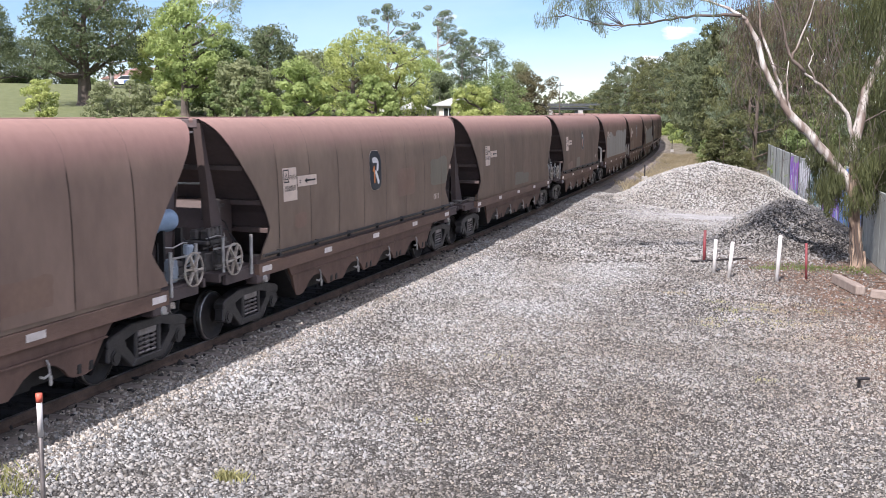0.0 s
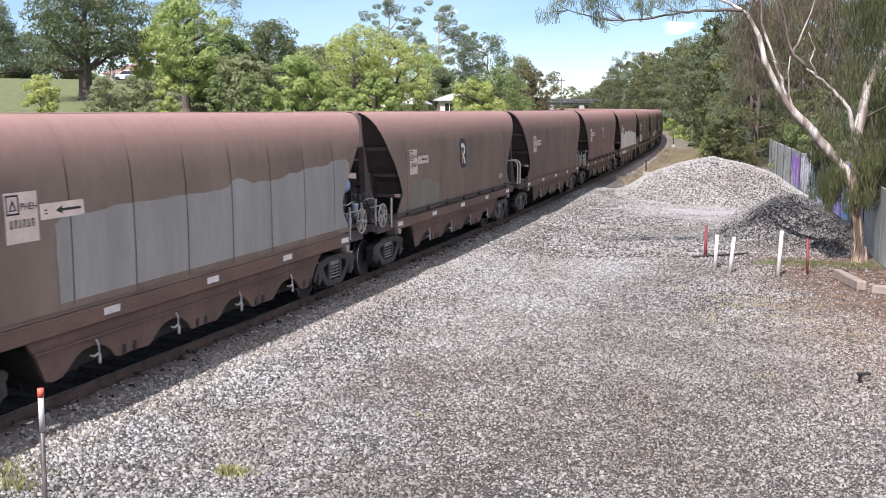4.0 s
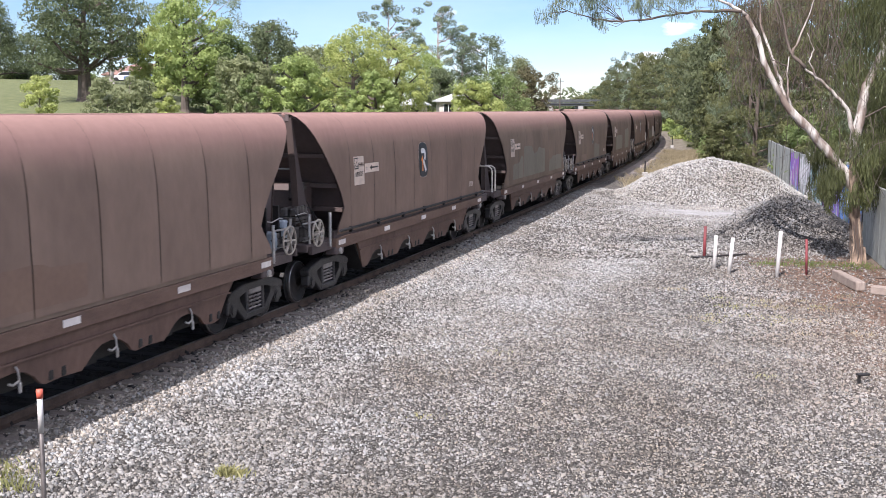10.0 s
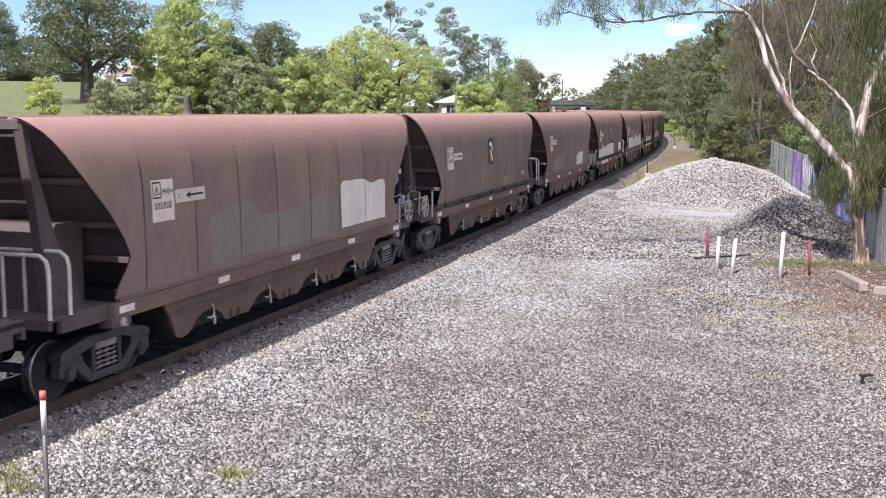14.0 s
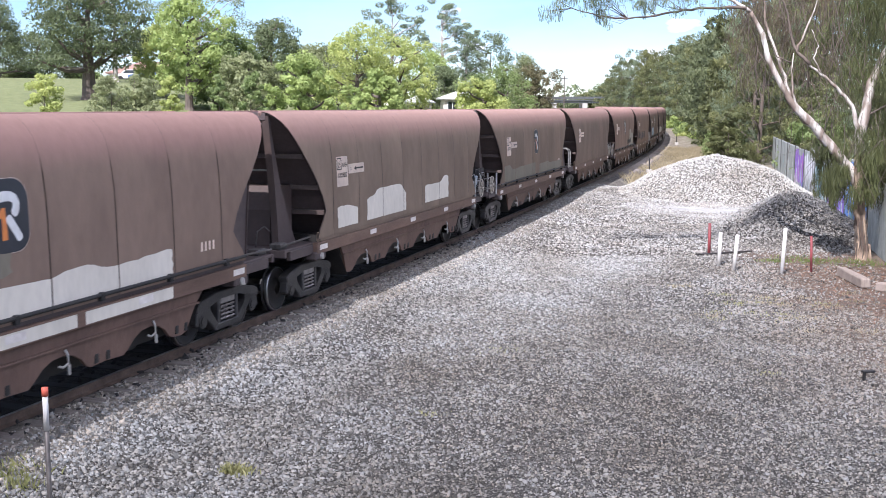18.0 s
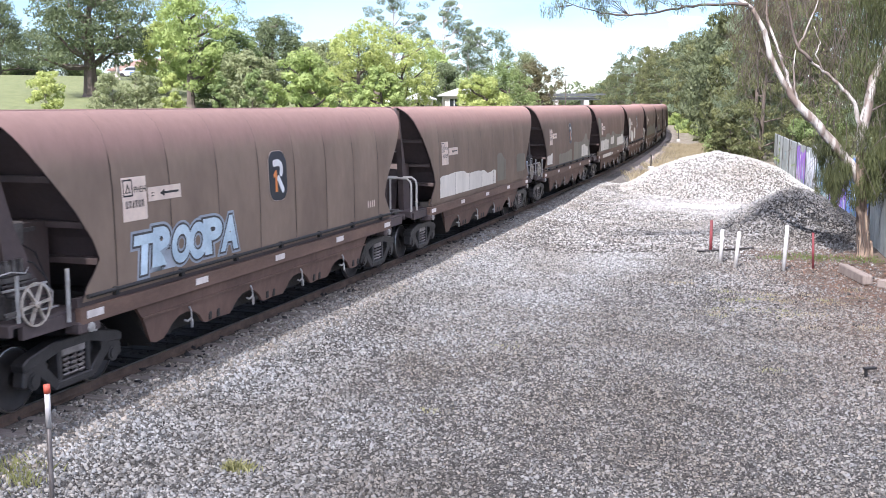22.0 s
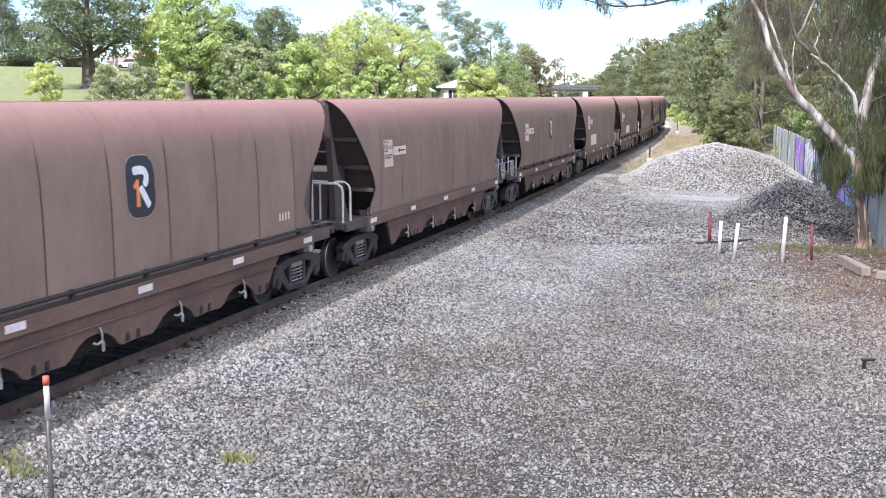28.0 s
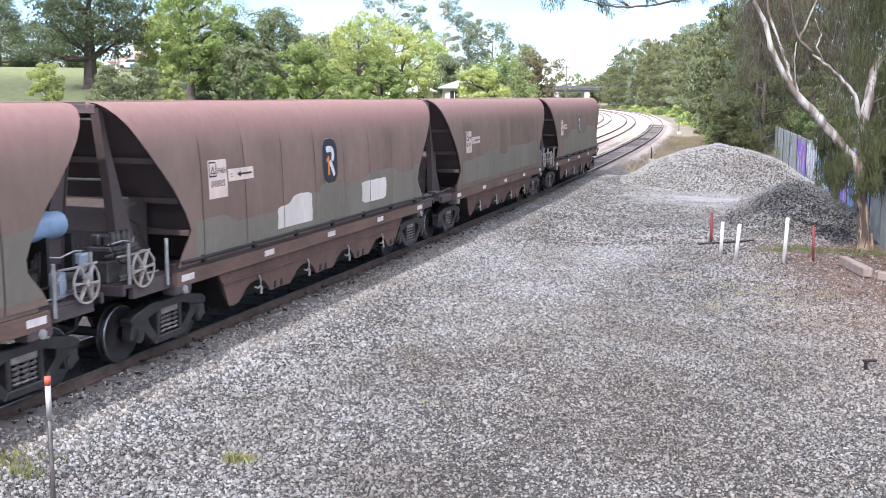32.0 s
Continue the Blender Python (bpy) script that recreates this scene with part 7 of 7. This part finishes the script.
def yard(x, y, rng):
    s, u = to_track(x, y)
    soil = smooth01(x - 5.6 - 0.14 * (y - 18), 0, 3.0) * smooth01(y, 16, 22) * (1 - smooth01(y, 33, 36))
    thin = smooth01(x + 0.25 * (y - 12), -1.2, 1.6) * (1 - smooth01(y + 0.15 * x, 17.0, 29.0)) * 0.8
    return (u > 1.0) & (rng.random(len(x)) > 0.8 * soil + thin) & (x < 13.2 + 0.25 * (y - 33)) & (s < 47) & (np.hypot((x - 13.0) / 3.4, (y - 39.9) / 4.9) > 1) & (np.hypot((x - 14.3) / 5.0, (y - 56.0) / 4.8) > 1) & (np.hypot((x - 12.3) / 2.6, (y - 49.2) / 1.7) + 0.4 * rng.random(len(x)) > 1)


stones("gravel", 140000, -7.5, 7.8, 10.8, 21.5, 0.0175, 1, lambda x, y, r: yard(x, y, r) & (to_track(x, y)[1] > 4.2 + 0.22 * np.maximum(0, y - 17) + r.normal(size=len(x)) * 0.9), "loose grey crushed stones of the yard")
stones("gravel", 300000, -7.5, 9.5, 10.8, 34.0, 0.0205, 11, lambda x, y, r: yard(x, y, r) & (to_track(x, y)[1] > 1.9 + r.normal(size=len(x)) * 0.25) & (to_track(x, y)[1] < 4.2 + 0.22 * np.maximum(0, y - 17) + r.normal(size=len(x)) * 0.9), "clean pale ballast stones along the track", M_STONEN)
stones("gravel", 140000, -7.5, 6.5, 10.8, 34.0, 0.02, 12, lambda x, y, r: (to_track(x, y)[1] > 0.9) & (to_track(x, y)[1] < 2.2) & (r.random(len(x)) < 0.5 + 0.45 * smooth01(to_track(x, y)[1], 1.0, 1.5)) & ((to_track(x, y)[1] > 1.33 + r.normal(size=len(x)) * 0.04) | (np.abs((to_track(x, y)[0] + 24.31) % 0.62 - 0.31) > 0.11 + r.normal(size=len(x)) * 0.02)), "brown dusty ballast stones beside the rail", M_STONEB)
stones("gravel", 80000, -4.5, 13.0, 21.5, 34.0, 0.02, 2, lambda x, y, r: yard(x, y, r) & (to_track(x, y)[1] > 4.2 + 0.22 * np.maximum(0, y - 17) + r.normal(size=len(x)) * 0.9), "loose grey crushed stones of the yard")
stones("fine_gravel", 80000, -1.0, 10.0, 11.0, 25.0, 0.0135, 7, lambda x, y, r: (to_track(x, y)[1] > 3.5) & (r.random(len(x)) < smooth01(x + 0.4 * (y - 14), -1.5, 2.5)), "packed fine grey-brown stone chips", M_CHIP)
stones("dirt_stone", 26000, 5.4, 13.2, 15.5, 32.5, 0.021, 8, lambda x, y, r: r.random(len(x)) < 0.85 * smooth01(x - 5.4 - 0.14 * (y - 18), 0, 1.5) * (1 - 0.75 * smooth01(x - 8.0 - 0.1 * (y - 20), 0, 1.5)), "scattered pinkish-grey stones on the red dirt", M_STONEP)
stones("gravel", 56000, 0.5, 18.0, 34.0, 62.0, 0.027, 3, lambda x, y, r: yard(x, y, r), "grey crushed stones over the stockpiles", M_STONEF)
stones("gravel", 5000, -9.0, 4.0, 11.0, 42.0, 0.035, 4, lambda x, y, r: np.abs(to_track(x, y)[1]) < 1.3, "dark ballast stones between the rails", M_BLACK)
stones("stockpile", 22000, 9.5, 16.5, 34.5, 45.0, 0.027, 5, lambda x, y, r: np.hypot((x - 13.0) / 3.4, (y - 39.9) / 4.9) < 1, "grey crushed stone stockpile by the fence, darkened for tree shade", M_STONED)
stones("stockpile", 36000, 9.0, 20.0, 51.0, 61.0, 0.028, 6, lambda x, y, r: np.hypot((x - 14.3) / 5.0, (y - 56.0) / 4.8) < 1, "pale grey fresh crushed stone stockpile", M_STONEL)


# ---- grass and litter ----


def blades(name, spots, per, h, m, label, seed):
    rng = np.random.default_rng(seed)
    out = []
    for x, y, r in spots:
        px, py = x + rng.normal(size=per) * r, y + rng.normal(size=per) * r * 0.7
        pz = ground_z(px, py)
        a = rng.uniform(0, 2 * np.pi, per)
        hh = h * rng.uniform(0.4, 1.2, per)
        w = 0.006 + 0.006 * rng.random(per)
        lx, ly = rng.normal(size=per) * hh * 0.4, rng.normal(size=per) * hh * 0.4
        b = np.stack([px, py, pz - 0.01], -1)
        d = np.stack([np.cos(a) * w, np.sin(a) * w, 0 * a], -1)
        t = b + np.stack([lx, ly, hh], -1)
        mid = b + np.stack([lx * 0.4, ly * 0.4, hh * 0.6], -1)
        out.append(np.stack([b - d, b + d, mid + d * 0.8, t], 1))
    return tagged(arrays_mesh(name, np.concatenate(out), 4, m), label, "grass", kind="stuff")


grng = np.random.default_rng(31)
blades("grass", [(10.4 + 0.3 * i + grng.normal() * 0.25, 32.6 + grng.normal() * 0.5, 0.2 + 0.2 * grng.random()) for i in range(11)], 90, 0.12, L_SWARD, "green grass tufts at the foot of the stockpile", 1)
blades("grass", [(-5.3, 12.9, 0.22), (-5.6, 12.7, 0.2), (-5.15, 12.5, 0.16), (-2.6, 13.4, 0.1), (-2.75, 13.5, 0.06)], 130, 0.13, L_TUFT, "grass tufts growing through the gravel", 2)
blades("grass", [(grng.uniform(6.0, 11.0), grng.uniform(20.5, 28.5), 0.18) for _ in range(16)], 70, 0.07, L_DRY, "thin dry grass in the gravel", 3)
blades("grass", [(7.4 + grng.normal() * 0.9, 25.2 + grng.normal() * 0.9, 0.2) for _ in range(14)] + [(5.9, 18.8, 0.15), (1.2, 20.5, 0.2), (-0.2, 16.2, 0.16)], 60, 0.06, L_TUFT, "sparse yellow-green grass among the stones", 5)
vs = []
for _ in range(110):
    s = grng.uniform(50, 110)
    x, y, _a = on_track(s, grng.uniform(2.8, 7.0))
    vs.append((float(x), float(y), 0.5))
blades("dry_grass", vs, 120, 0.4, L_DRY, "dry pale grass on the trackside verge", 4)
n = 5200
lx, ly = grng.uniform(8.6, 13.2, n), grng.uniform(22.5, 33.5, n)
ok = grng.random(n) < smooth01(lx - 0.06 * (ly - 20), 8.4, 11.5)
lx, ly = lx[ok], ly[ok]
c = np.stack([lx, ly, ground_z(lx, ly) + 0.02], -1)
a = grng.uniform(0, 2 * np.pi, len(lx))
d1 = np.stack([np.cos(a), np.sin(a), grng.normal(size=len(lx)) * 0.25], -1) * 0.06
d2 = np.stack([-np.sin(a), np.cos(a), grng.normal(size=len(lx)) * 0.25], -1) * 0.016
tagged(arrays_mesh("leaf_litter", np.stack([c - d1, c - d2, c + d1, c + d2], 1), 4, L_LITTER), "brown fallen leaves and bark on the dirt", "leaf litter", kind="stuff")

# ---- a cloud high behind the camera that drifts across the sun ----


def cloud_material():
    m = bpy.data.materials.new("thin_edged_cloud")
    m.use_nodes = True
    n, l = m.node_tree.nodes, m.node_tree.links
    tc, sep = n.new("ShaderNodeTexCoord"), n.new("ShaderNodeSeparateXYZ")
    l.new(tc.outputs["Object"], sep.inputs[0])
    nz = n.new("ShaderNodeTexNoise")
    nz.inputs["Scale"].default_value, nz.inputs["Detail"].default_value = 0.012, 3
    l.new(tc.outputs["Object"], nz.inputs["Vector"])
    wob = n.new("ShaderNodeMath")
    wob.operation = "MULTIPLY_ADD"
    wob.inputs[1].default_value = 16.0
    l.new(nz.outputs["Fac"], wob.inputs[0])
    l.new(sep.outputs["Y"], wob.inputs[2])
    r = n.new("ShaderNodeMapRange")
    r.interpolation_type = "SMOOTHSTEP"
    for k, v in (("From Min", 8.0), ("From Max", -20.0), ("To Min", 0.0), ("To Max", 0.62)):
        r.inputs[k].default_value = v
    l.new(wob.outputs[0], r.inputs["Value"])
    tr, tl, ms = n.new("ShaderNodeBsdfTransparent"), n.new("ShaderNodeBsdfTranslucent"), n.new("ShaderNodeMixShader")
    tl.inputs["Color"].default_value = (0.9, 0.9, 0.92, 1)
    l.new(r.outputs["Result"], ms.inputs["Fac"])
    l.new(tr.outputs[0], ms.inputs[1])
    l.new(tl.outputs[0], ms.inputs[2])
    l.new(ms.outputs[0], n["Material Output"].inputs["Surface"])
    return m


CLOUD_AT = SUN_FROM * (600 / SUN_FROM.z)
bm = bmesh.new()
bmesh.ops.create_grid(bm, x_segments=40, y_segments=30, size=1.0)
for v in bm.verts:
    v.co = (v.co.x * 900, v.co.y * 700 - 690, 20 * noise.noise(Vector((v.co.x * 9, v.co.y * 9, 0))))
cloud = part("cloud", bm, cloud_material(), None, "", True)
tagged(cloud, "soft white cloud drifting across the sun", "cloud")

# ---- motions ----
SPEED, PHASE = 21.83, 3.105
DRIFT_T = [0, 2.9, 4.5, 6.4, 9, 12, 14.2, 17, 19.4, 21.5, 23.7, 25.1, 28, 30, 32]
DRIFT_S = [-0.5, -0.5, -0.2, 0.33, 0.35, 0.38, 0.1, 0.05, -0.25, 0.0, 0.36, 0.2, 0.0, -0.2, -0.3]


def wagon_pose(k, t):
    s = PHASE + k * WPITCH - SPEED * t + float(np.interp(t, DRIFT_T, DRIFT_S))
    xa, ya, _ = on_track(s + 1.5)
    xb, yb, _ = on_track(s + WL - 1.5)
    d = Vector((xb - xa, yb - ya)).normalized()
    return pose(xa - d.x * 1.5, ya - d.y * 1.5, 0, 0, 0, math.degrees(math.atan2(d.y, d.x)))


def motions():
    # the cloud's edge reaches the sun's rays at about 14 s
    walk(cloud, [(t, pose(CLOUD_AT.x, CLOUD_AT.y + y, CLOUD_AT.z)) for t, y in ((0, -30), (13, 2), (14.5, 9), (17.5, 44), (21, 52), (24, 59), (27.5, 76), (32, 135))])
    for k, w in WAGONS.items():
        walk(w, [(t, wagon_pose(k, t)) for t in range(0, 33)])


motions()
